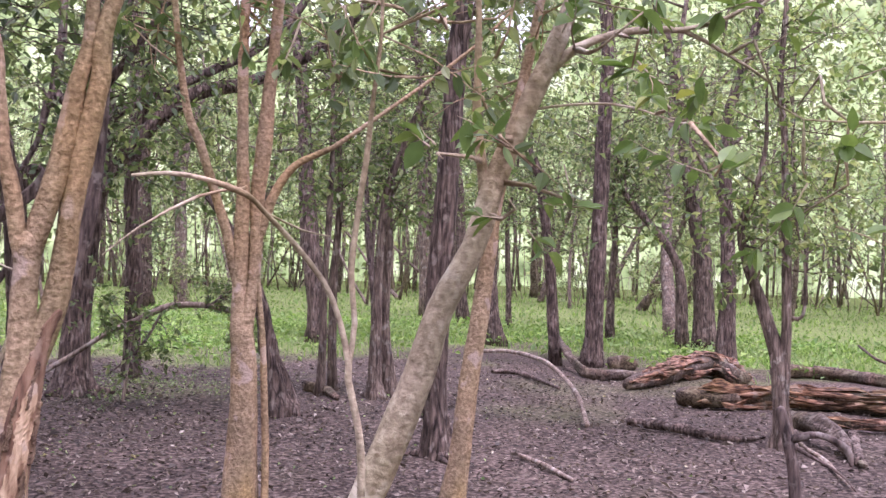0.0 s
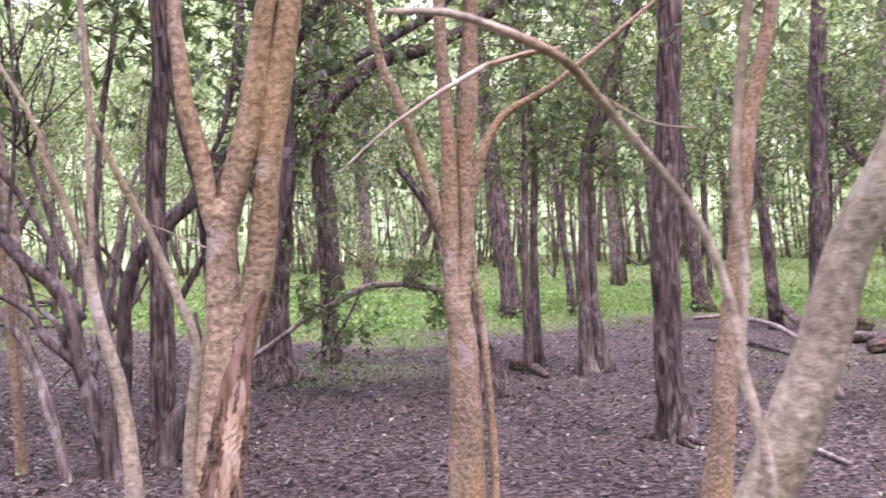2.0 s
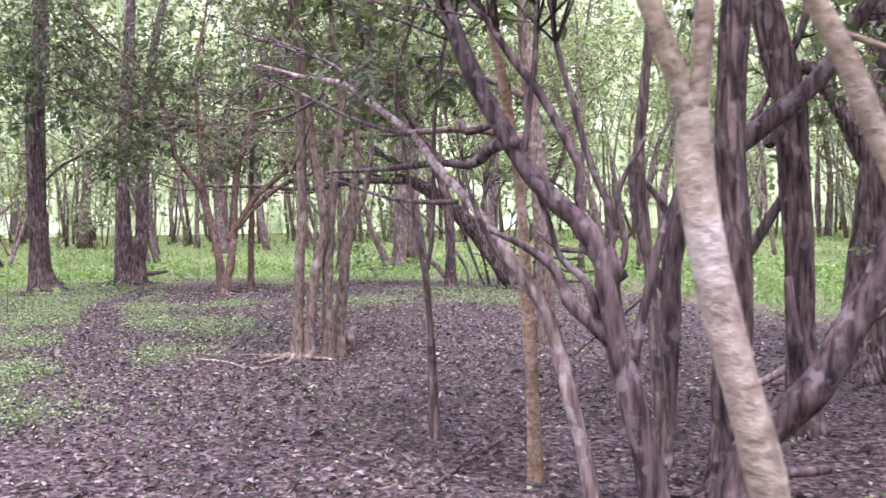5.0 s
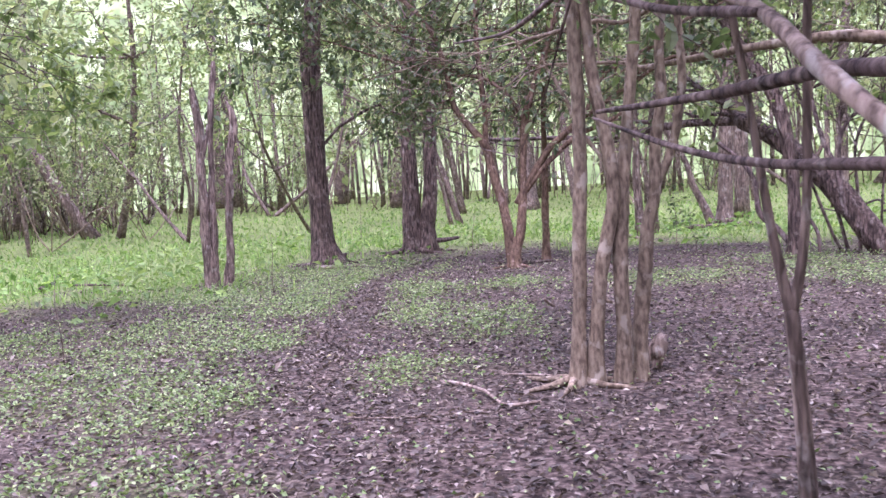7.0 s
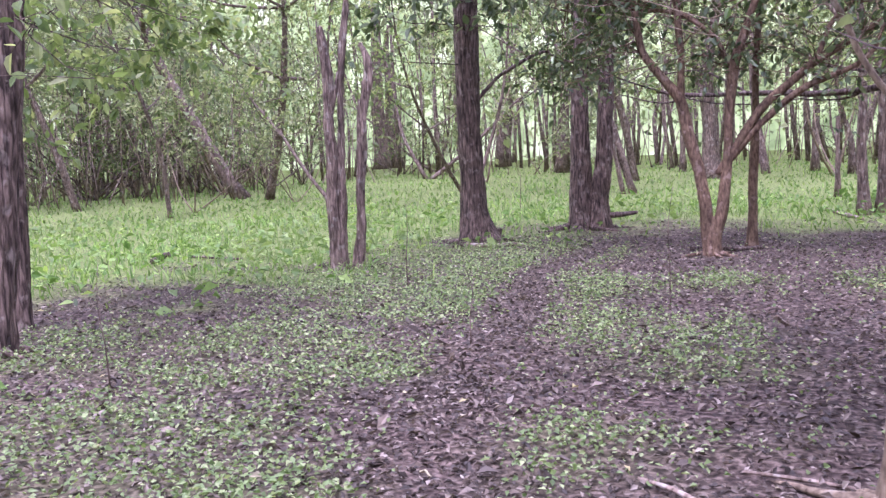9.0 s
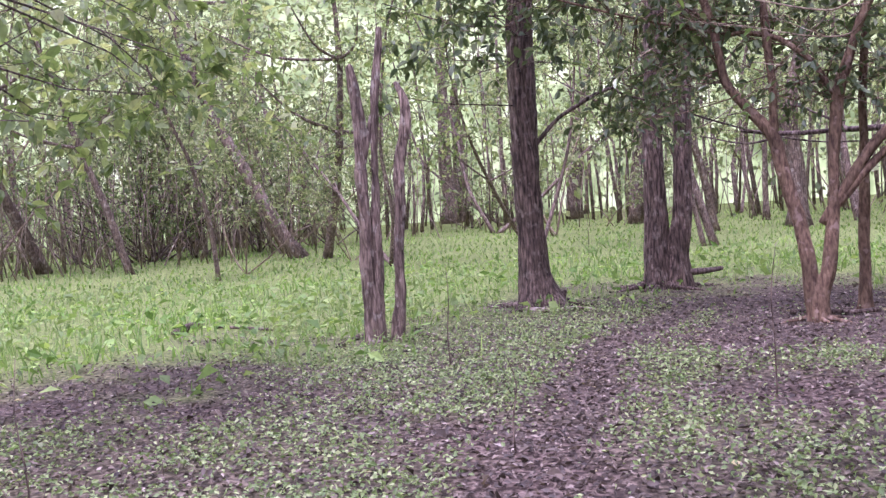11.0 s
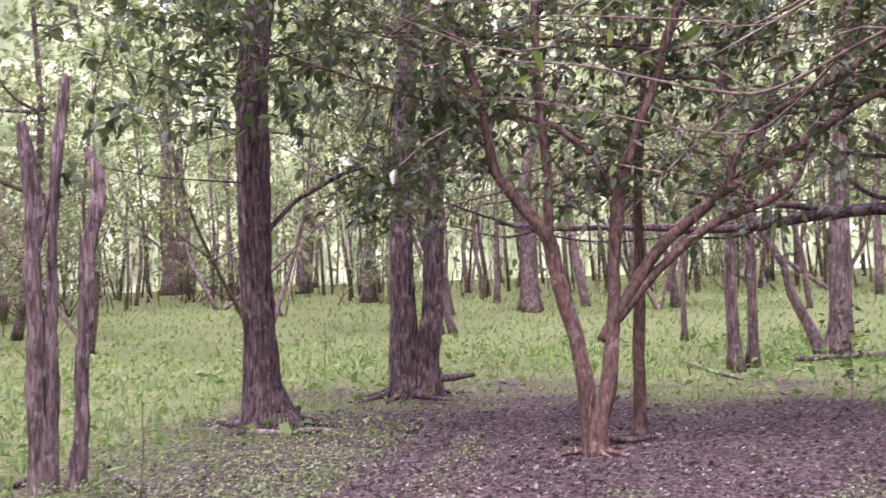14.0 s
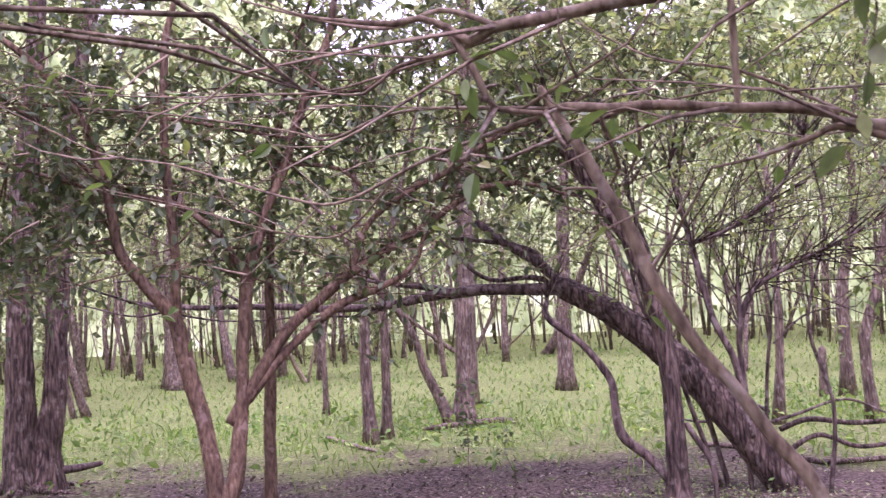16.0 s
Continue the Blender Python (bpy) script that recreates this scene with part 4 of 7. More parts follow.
woody("tree", "dark straight forest tree rising out of grass", dark_bark, [
    [(11.55, 23.70, -0.00, 0.182), (11.54, 23.70, 1.26, 0.182), (11.45, 23.75, 3.08, 0.167)],
], up=5, crown=(60, 0.1, 2.4, 1.2, 'leaf_mid'), group="trees of the wood")
woody("tree", "dark straight forest tree rising out of grass", grey_bark, [
    [(5.13, 25.92, -0.00, 0.197), (5.05, 25.93, 0.76, 0.166), (5.05, 25.93, 2.27, 0.151), (5.01, 25.94, 3.47, 0.135)],
], up=4, crown=(60, 0.1, 2.4, 1.2, 'leaf_mid'), group="trees of the wood")
woody("tree", "pale slender forked tree with bare cream stems and gnarled foot", cream_bark, [
    [(0.36, 2.86, 0.66, 0.029), (0.35, 2.86, 0.80, 0.025), (0.34, 2.86, 0.88, 0.022), (0.33, 2.86, 0.95, 0.021), (0.30, 2.85, 1.07, 0.019), (0.28, 2.85, 1.16, 0.019), (0.26, 2.85, 1.27, 0.019), (0.26, 2.85, 1.32, 0.017)],
    [(0.26, 2.85, 1.32, 0.013), (0.24, 2.85, 1.37, 0.013), (0.22, 2.84, 1.43, 0.013), (0.20, 2.84, 1.49, 0.013), (0.18, 2.84, 1.55, 0.013), (0.14, 2.83, 1.65, 0.011), (0.10, 2.83, 1.79, 0.008)],
    [(0.26, 2.85, 1.30, 0.011), (0.27, 2.85, 1.42, 0.011), (0.27, 2.85, 1.54, 0.011), (0.27, 2.85, 1.70, 0.009), (0.28, 2.85, 1.87, 0.007)],
], up=2, crown=(40, 0.08, 2.4, 0.6, 'leaf_mid'))
woody("tree", "pale leaning stem with an elbow and white side shoot", cream_bark, [
    [(0.53, 3.06, 0.45, 0.024), (0.53, 3.06, 0.63, 0.022), (0.54, 3.06, 0.76, 0.020), (0.56, 3.06, 0.90, 0.020), (0.57, 3.06, 0.98, 0.019), (0.56, 3.06, 1.07, 0.016), (0.52, 3.06, 1.17, 0.015), (0.49, 3.06, 1.26, 0.015), (0.46, 3.06, 1.33, 0.015), (0.43, 3.06, 1.41, 0.015), (0.40, 3.06, 1.47, 0.014), (0.35, 3.06, 1.58, 0.013), (0.30, 3.06, 1.70, 0.011), (0.25, 3.06, 1.88, 0.009)],
    [(0.57, 3.06, 0.97, 0.012), (0.60, 3.06, 1.04, 0.010), (0.62, 3.06, 1.11, 0.009), (0.64, 3.06, 1.17, 0.008), (0.66, 3.06, 1.23, 0.007), (0.68, 3.06, 1.30, 0.006)],
    [(0.42, 3.06, 1.44, 0.004), (0.49, 3.06, 1.41, 0.004), (0.57, 3.06, 1.37, 0.004), (0.62, 3.06, 1.35, 0.003), (0.67, 3.06, 1.34, 0.003)],
], up=2, crown=(30, 0.08, 2.4, 0.6, 'leaf_mid'))
woody("tree", "dark furrowed tree, thick straight trunk among leaning stems", dark_bark, [
    [(0.31, 6.05, 0.05, 0.095), (0.32, 6.05, 0.21, 0.079), (0.34, 6.05, 0.59, 0.076), (0.34, 6.05, 1.13, 0.070), (0.33, 6.05, 1.66, 0.064), (0.37, 6.05, 2.19, 0.061), (0.40, 6.05, 2.58, 0.055)],
], up=4, rooted=(6, 0.035, 0.4), crown=(70, 0.09, 3, 1.0, 'leaf_dark'))
woody("tree", "dark crooked tree leaning low over leaf litter", dark_bark, [
    [(0.31, 5.90, -0.01, 0.066), (0.36, 5.90, 0.14, 0.063), (0.44, 5.90, 0.30, 0.068), (0.65, 5.90, 0.51, 0.067), (0.77, 5.90, 0.72, 0.067), (0.88, 5.90, 0.93, 0.066), (0.97, 5.90, 1.15, 0.061), (1.03, 5.90, 1.36, 0.055), (1.11, 5.90, 1.68, 0.050), (1.16, 5.90, 2.07, 0.045)],
    [(0.44, 5.90, 0.17, 0.021), (0.54, 5.90, 0.16, 0.023), (0.70, 5.90, 0.18, 0.018)],
    [(0.65, 5.90, 0.59, 0.018), (0.58, 5.90, 0.77, 0.015), (0.55, 5.90, 0.95, 0.015)],
], up=3, crown=(40, 0.09, 2.6, 0.9, 'leaf_dark'))
woody("tree", "dark tree with forked limb sweeping upward", dark_bark, [
    [(-0.01, 7.19, 0.02, 0.058), (0.01, 7.19, 0.29, 0.051), (0.03, 7.19, 0.67, 0.054), (0.03, 7.19, 0.94, 0.054), (0.12, 7.20, 1.24, 0.057), (0.28, 7.20, 1.47, 0.060), (0.42, 7.20, 1.60, 0.057), (0.55, 7.21, 1.70, 0.053), (0.71, 7.21, 1.83, 0.049), (0.82, 7.21, 1.95, 0.046), (0.93, 7.22, 2.14, 0.046), (1.06, 7.22, 2.33, 0.045), (1.21, 7.22, 2.64, 0.039)],
    [(0.01, 7.19, 0.77, 0.034), (-0.09, 7.19, 0.97, 0.031), (-0.14, 7.19, 1.18, 0.024), (-0.18, 7.19, 1.45, 0.020)],
    [(0.05, 7.19, 0.97, 0.024), (0.05, 7.19, 1.11, 0.020), (-0.05, 7.19, 1.31, 0.017), (-0.15, 7.19, 1.41, 0.015)],
], up=2, crown=(50, 0.09, 2.2, 0.9, 'leaf_dark'))
woody("tree", "dark thick trunk with burls beside the leaning stems", dark_bark, [
    [(0.73, 7.43, -0.01, 0.097), (0.72, 7.43, 0.54, 0.083), (0.70, 7.43, 1.10, 0.079), (0.68, 7.43, 1.44, 0.079), (0.64, 7.43, 1.85, 0.086), (0.57, 7.44, 2.19, 0.089), (0.50, 7.45, 2.57, 0.086)],
    [(0.45, 7.45, 0.99, 0.028), (0.55, 7.44, 1.17, 0.028), (0.63, 7.43, 1.30, 0.024)],
], up=4, crown=(60, 0.09, 3, 1.0, 'leaf_dark'))
woody("tree", "dark spreading tree with many crooked leaning limbs", dark_bark, [
    [(0.05, 5.76, -0.02, 0.059), (-0.00, 5.76, 0.21, 0.052), (-0.07, 5.75, 0.50, 0.054), (-0.12, 5.74, 0.71, 0.051), (-0.16, 5.74, 0.94, 0.051), (-0.16, 5.74, 1.04, 0.051)],
    [(-0.16, 5.74, 1.03, 0.049), (-0.26, 5.73, 1.18, 0.046), (-0.36, 5.71, 1.27, 0.044), (-0.49, 5.70, 1.43, 0.041), (-0.59, 5.69, 1.60, 0.038), (-0.67, 5.68, 1.76, 0.038), (-0.74, 5.67, 1.92, 0.036), (-0.80, 5.67, 2.07, 0.033), (-0.87, 5.66, 2.23, 0.032), (-0.98, 5.64, 2.53, 0.026)],
    [(-0.12, 5.74, 0.69, 0.044), (-0.21, 5.73, 0.77, 0.036), (-0.31, 5.72, 0.86, 0.028), (-0.36, 5.71, 0.99, 0.021), (-0.49, 5.70, 1.09, 0.015), (-0.62, 5.69, 1.15, 0.010)],
    [(-0.54, 5.70, 1.51, 0.026), (-0.66, 5.88, 1.51, 0.027), (-0.80, 6.07, 1.45, 0.022), (-1.08, 6.44, 1.48, 0.018), (-1.50, 6.89, 1.48, 0.015), (-2.04, 7.34, 1.49, 0.007)],
    [(-0.25, 5.73, 1.17, 0.020), (-0.27, 5.73, 1.32, 0.020), (-0.26, 5.73, 1.40, 0.020), (-0.33, 5.72, 1.55, 0.020), (-0.43, 5.71, 1.73, 0.019), (-0.53, 5.70, 1.86, 0.018), (-0.63, 5.68, 2.02, 0.015), (-0.73, 5.67, 2.17, 0.013)],
    [(-0.59, 5.69, 1.60, 0.018), (-0.72, 5.67, 1.56, 0.015), (-0.74, 5.67, 1.61, 0.015)],
    [(-0.17, 5.74, 1.01, 0.015), (-0.25, 5.73, 1.07, 0.013), (-0.34, 5.72, 1.07, 0.010), (-0.44, 5.71, 1.15, 0.008)],
    [(-0.49, 5.70, 1.43, 0.015), (-0.46, 5.70, 1.66, 0.014), (-0.43, 5.71, 1.96, 0.013)],
    [(-0.16, 5.74, 0.96, 0.018), (-0.13, 5.74, 1.19, 0.017), (-0.21, 5.73, 1.40, 0.015), (-0.28, 5.72, 1.65, 0.014), (-0.35, 5.72, 1.91, 0.013), (-0.40, 5.71, 2.16, 0.010)],
    [(-0.07, 5.75, 0.52, 0.026), (-0.03, 5.75, 0.73, 0.023), (0.02, 5.76, 0.96, 0.020), (0.07, 5.76, 1.14, 0.018), (0.13, 5.77, 1.32, 0.015), (0.17, 5.78, 1.52, 0.011)],
    [(-0.19, 5.73, 0.78, 0.021), (-0.24, 5.73, 0.94, 0.017), (-0.34, 5.72, 1.04, 0.013), (-0.39, 5.71, 1.20, 0.012), (-0.44, 5.71, 1.32, 0.008)],
    [(-0.13, 5.74, 0.89, 0.015), (-0.08, 5.75, 1.09, 0.014), (-0.11, 5.74, 1.29, 0.013), (-0.00, 5.76, 1.52, 0.010)],
], up=2, crown=(150, 0.07, 1.9, 0.7, 'leaf_dark', 2))
woody("tree", "pale dead leaning stem with thin branches arching far out", dead_wood, [
    [(-0.21, 5.80, -0.07, 0.032), (-0.24, 5.80, 0.09, 0.030), (-0.28, 5.79, 0.30, 0.029), (-0.33, 5.78, 0.51, 0.031), (-0.37, 5.78, 0.67, 0.031), (-0.42, 5.77, 0.83, 0.031), (-0.50, 5.76, 0.95, 0.029), (-0.58, 5.75, 1.07, 0.026), (-0.66, 5.84, 1.16, 0.021), (-0.81, 6.01, 1.29, 0.019), (-1.01, 6.19, 1.46, 0.020), (-1.21, 6.46, 1.63, 0.020), (-1.50, 6.72, 1.81, 0.020), (-1.77, 6.98, 1.97, 0.019), (-2.18, 7.33, 2.08, 0.015), (-2.66, 7.66, 2.23, 0.008)],
    [(-0.90, 6.10, 1.28, 0.014), (-1.22, 6.46, 1.29, 0.012), (-1.55, 6.82, 1.34, 0.010), (-1.97, 7.16, 1.46, 0.005)],
    [(-1.23, 6.46, 1.63, 0.014), (-1.60, 6.81, 1.73, 0.013), (-2.03, 7.15, 1.91, 0.011), (-2.37, 7.40, 2.06, 0.007), (-2.70, 7.65, 2.21, 0.006)],
    [(-0.71, 5.73, 1.28, 0.013), (-0.63, 5.74, 1.09, 0.012), (-0.49, 5.76, 0.91, 0.010)],
    [(-1.50, 6.72, 1.81, 0.013), (-1.88, 7.07, 2.10, 0.010), (-2.41, 7.50, 2.31, 0.008), (-2.95, 7.82, 2.51, 0.004)],
    [(-2.03, 7.15, 1.91, 0.011), (-2.46, 7.49, 1.84, 0.008), (-2.88, 7.73, 1.86, 0.004)],
], up=0, crown=(26, 0.05, 2.02, 0.42, 'leaf_dark', 1))
woody("sapling", "slim grey stem rising behind the crooked limbs", grey_bark, [
    [(0.01, 6.59, 0.23, 0.037), (-0.02, 6.59, 0.63, 0.030), (-0.06, 6.59, 1.12, 0.027), (-0.09, 6.59, 1.49, 0.027), (-0.05, 6.59, 1.97, 0.024), (-0.01, 6.59, 2.32, 0.023)],
], up=2, crown=(20, 0.08, 2.4, 0.6, 'leaf_mid'))
woody("sapling", "slim straight sapling with a forked top", grey_bark, [
    [(-1.20, 6.78, 0.00, 0.031), (-1.21, 6.77, 0.24, 0.026), (-1.22, 6.77, 0.55, 0.023), (-1.24, 6.76, 0.89, 0.021)],
    [(-1.24, 6.76, 0.89, 0.017), (-1.28, 6.75, 1.10, 0.014), (-1.33, 6.74, 1.47, 0.012), (-1.38, 6.72, 1.92, 0.011)],
    [(-1.24, 6.76, 0.89, 0.015), (-1.20, 6.77, 1.16, 0.014), (-1.18, 6.78, 1.77, 0.012), (-1.12, 6.80, 2.19, 0.011)],
], up=1, crown=(30, 0.07, 1.9, 0.5, 'leaf_dark'))
woody("sapling", "slim upright sapling with tan bark", pale_bark, [
    [(-0.53, 6.14, 0.00, 0.037), (-0.54, 6.14, 0.28, 0.031), (-0.55, 6.14, 0.57, 0.030), (-0.57, 6.13, 0.99, 0.027), (-0.59, 6.13, 1.33, 0.025), (-0.63, 6.12, 1.64, 0.024), (-0.67, 6.11, 1.87, 0.022), (-0.71, 6.10, 2.09, 0.021), (-0.72, 6.10, 2.42, 0.018)],
], up=2, crown=(40, 0.08, 2.2, 0.6, 'leaf_mid'))
woody("tree", "clump of four slender brown stems from one foot", tan_bark, [
    [(-3.22, 9.33, -0.00, 0.065), (-3.20, 9.34, 0.11, 0.049), (-3.18, 9.35, 0.48, 0.043), (-3.16, 9.36, 0.89, 0.040), (-3.14, 9.37, 1.38, 0.041), (-3.14, 9.37, 1.87, 0.043), (-3.15, 9.37, 2.35, 0.036)],
    [(-3.11, 9.39, 0.08, 0.054), (-3.09, 9.39, 0.32, 0.046), (-3.06, 9.41, 0.63, 0.043), (-3.01, 9.43, 0.91, 0.040), (-2.97, 9.45, 1.13, 0.039), (-2.98, 9.44, 1.33, 0.039), (-3.02, 9.43, 1.57, 0.039), (-3.06, 9.41, 1.86, 0.037), (-3.09, 9.39, 2.29, 0.031)],
    [(-2.98, 9.50, 0.03, 0.056), (-2.97, 9.50, 0.31, 0.048), (-2.97, 9.50, 0.67, 0.045), (-2.96, 9.51, 1.00, 0.045), (-2.93, 9.52, 1.32, 0.040), (-2.90, 9.53, 1.56, 0.037), (-2.87, 9.55, 1.85, 0.034), (-2.84, 9.56, 2.32, 0.029)],
    [(-2.93, 9.63, 0.04, 0.055), (-2.92, 9.64, 0.29, 0.047), (-2.89, 9.65, 0.61, 0.044), (-2.86, 9.66, 0.89, 0.042), (-2.81, 9.68, 1.14, 0.038), (-2.80, 9.69, 1.41, 0.035), (-2.76, 9.71, 1.70, 0.032), (-2.75, 9.71, 2.09, 0.027)],
    [(-2.81, 9.68, 1.14, 0.023), (-2.72, 9.73, 1.36, 0.027), (-2.67, 9.75, 1.62, 0.027), (-2.65, 9.76, 1.93, 0.024)],
    [(-3.06, 9.41, 0.52, 0.013), (-3.03, 9.42, 0.50, 0.015), (-3.00, 9.43, 0.49, 0.010)],
    [(-3.20, 9.34, 0.02, 0.023), (-3.19, 9.35, -0.02, 0.026), (-3.22, 9.33, -0.07, 0.016)],
], up=3, rooted=(6, 0.028, 0.42), crown=(260, 0.08, 2.5, 1.0, 'leaf_mid'))
woody("tree", "pair of dark rough trunks at the edge of the litter", dark_bark, [
    [(-8.79, 8.53, -0.00, 0.106), (-8.78, 8.57, 0.25, 0.091), (-8.76, 8.64, 0.97, 0.094), (-8.73, 8.72, 1.69, 0.094), (-8.70, 8.80, 2.40, 0.086), (-8.68, 8.87, 3.10, 0.078)],
], up=4, rooted=(5, 0.04, 0.4), crown=(70, 0.12, 1.9, 1.2, 'leaf_bright'), sprays=[(-9.98, 9.76, 2.39, 0.70, 190), (-10.48, 10.70, 2.44, 0.70, 190), (-10.91, 11.71, 2.60, 0.70, 160), (-10.16, 9.52, 2.02, 0.50, 90), (-10.65, 10.47, 2.08, 0.50, 90), (-10.65, 11.19, 2.21, 0.50, 80), (-9.60, 10.51, 2.67, 0.40, 130), (-9.46, 10.64, 2.41, 0.25, 50), (-9.69, 10.41, 2.19, 0.30, 60)])
woody("tree", "thin dark trunk standing close beside a thicker one", dark_bark, [
    [(-9.69, 9.06, 0.00, 0.077), (-9.68, 9.08, 0.32, 0.059), (-9.68, 9.10, 0.70, 0.059), (-9.67, 9.11, 1.21, 0.063), (-9.66, 9.14, 1.75, 0.058), (-9.64, 9.20, 2.57, 0.054)],
], up=3, crown=(30, 0.09, 2.4, 0.8, 'leaf_mid'))
woody("dead_tree", "three broken grey-brown dead stems sprouting together from the grass", grey_bark, [
    [(-10.12, 12.60, 0.00, 0.079), (-10.13, 12.59, 0.38, 0.062), (-10.12, 12.59, 0.94, 0.062), (-10.12, 12.59, 1.31, 0.056), (-10.12, 12.59, 1.64, 0.054), (-10.12, 12.59, 2.01, 0.051), (-10.13, 12.58, 2.33, 0.045), (-10.15, 12.56, 2.54, 0.034)],
    [(-10.07, 12.65, 0.05, 0.049), (-10.07, 12.66, 0.47, 0.045), (-10.06, 12.67, 1.17, 0.045), (-10.05, 12.69, 1.63, 0.037), (-10.03, 12.71, 2.09, 0.034), (-10.00, 12.75, 2.51, 0.034), (-9.97, 12.78, 2.87, 0.030)],
    [(-9.97, 12.79, 0.01, 0.066), (-9.95, 12.81, 0.45, 0.051), (-9.94, 12.83, 0.92, 0.049), (-9.92, 12.86, 1.38, 0.045), (-9.90, 12.89, 1.71, 0.045), (-9.86, 12.93, 2.03, 0.049), (-9.86, 12.93, 2.24, 0.043), (-9.90, 12.89, 2.37, 0.026)],
    [(-10.11, 12.60, 1.59, 0.023), (-10.07, 12.65, 1.86, 0.020), (-10.05, 12.69, 2.09, 0.020)],
], up=0, category="dead tree")
woody("tree", "large dark furrowed tree with a burl at its foot", dark_bark, [
    [(-10.39, 15.19, -0.00, 0.282), (-10.41, 15.18, 0.13, 0.229), (-10.43, 15.15, 0.37, 0.182), (-10.45, 15.14, 0.72, 0.161), (-10.46, 15.13, 1.02, 0.155), (-10.46, 15.12, 1.90, 0.149), (-10.46, 15.13, 2.77, 0.143), (-10.41, 15.17, 3.64, 0.134), (-10.36, 15.22, 4.50, 0.128)],
    [(-10.36, 15.22, 0.03, 0.117), (-10.30, 15.28, 0.09, 0.100), (-10.23, 15.33, 0.13, 0.064), (-10.21, 15.36, 0.16, 0.029)],
    [(-10.45, 15.14, 1.71, 0.023), (-10.22, 15.35, 2.05, 0.023), (-10.04, 15.51, 2.21, 0.023), (-9.74, 15.80, 2.39, 0.017), (-9.53, 15.99, 2.26, 0.012)],
], up=6, rooted=(8, 0.07, 0.75), crown=(90, 0.12, 2.5, 1.3, 'leaf_dark'), sprays=[(-9.65, 13.96, 3.03, 0.40, 60), (-9.29, 14.30, 2.85, 0.40, 60), (-10.19, 13.42, 2.77, 0.30, 44), (-10.38, 13.96, 3.32, 0.60, 90), (-10.43, 13.21, 3.24, 0.40, 60), (-10.47, 13.14, 2.35, 0.14, 20), (-9.39, 14.91, 3.18, 0.50, 60), (-9.73, 13.87, 2.69, 0.25, 30), (-9.56, 14.73, 2.62, 0.20, 24), (-10.07, 14.00, 3.66, 0.50, 70), (-10.65, 14.30, 3.23, 0.40, 50), (-9.52, 14.81, 3.85, 0.50, 70), (-9.42, 14.88, 3.28, 0.30, 36), (-10.75, 14.22, 3.89, 0.50, 70)])
woody("tree", "twin-trunked thick grey-brown tree joined at the base", dark_bark, [
    [(-10.29, 17.27, -0.06, 0.205), (-10.30, 17.26, 0.12, 0.185), (-10.31, 17.26, 0.30, 0.165), (-10.32, 17.25, 0.50, 0.148), (-10.31, 17.26, 0.88, 0.141), (-10.31, 17.26, 1.35, 0.134), (-10.30, 17.27, 1.88, 0.127), (-10.25, 17.30, 2.88, 0.120), (-10.19, 17.34, 3.86, 0.106), (-10.15, 17.37, 4.52, 0.099)],
    [(-10.12, 17.39, -0.06, 0.19), (-10.12, 17.39, 0.12, 0.17), (-10.12, 17.39, 0.30, 0.15), (-10.10, 17.40, 0.50, 0.134), (-10.05, 17.43, 0.86, 0.122), (-10.02, 17.45, 1.33, 0.115), (-10.01, 17.46, 1.86, 0.113), (-9.95, 17.51, 2.85, 0.099), (-9.87, 17.57, 3.83, 0.086)],
    [(-10.07, 17.43, 0.18, 0.047), (-9.85, 17.58, 0.19, 0.040), (-9.69, 17.69, 0.21, 0.027)],
], up=5, rooted=(8, 0.06, 0.7), crown=(90, 0.09, 3.0, 1.2, 'leaf_mid'))
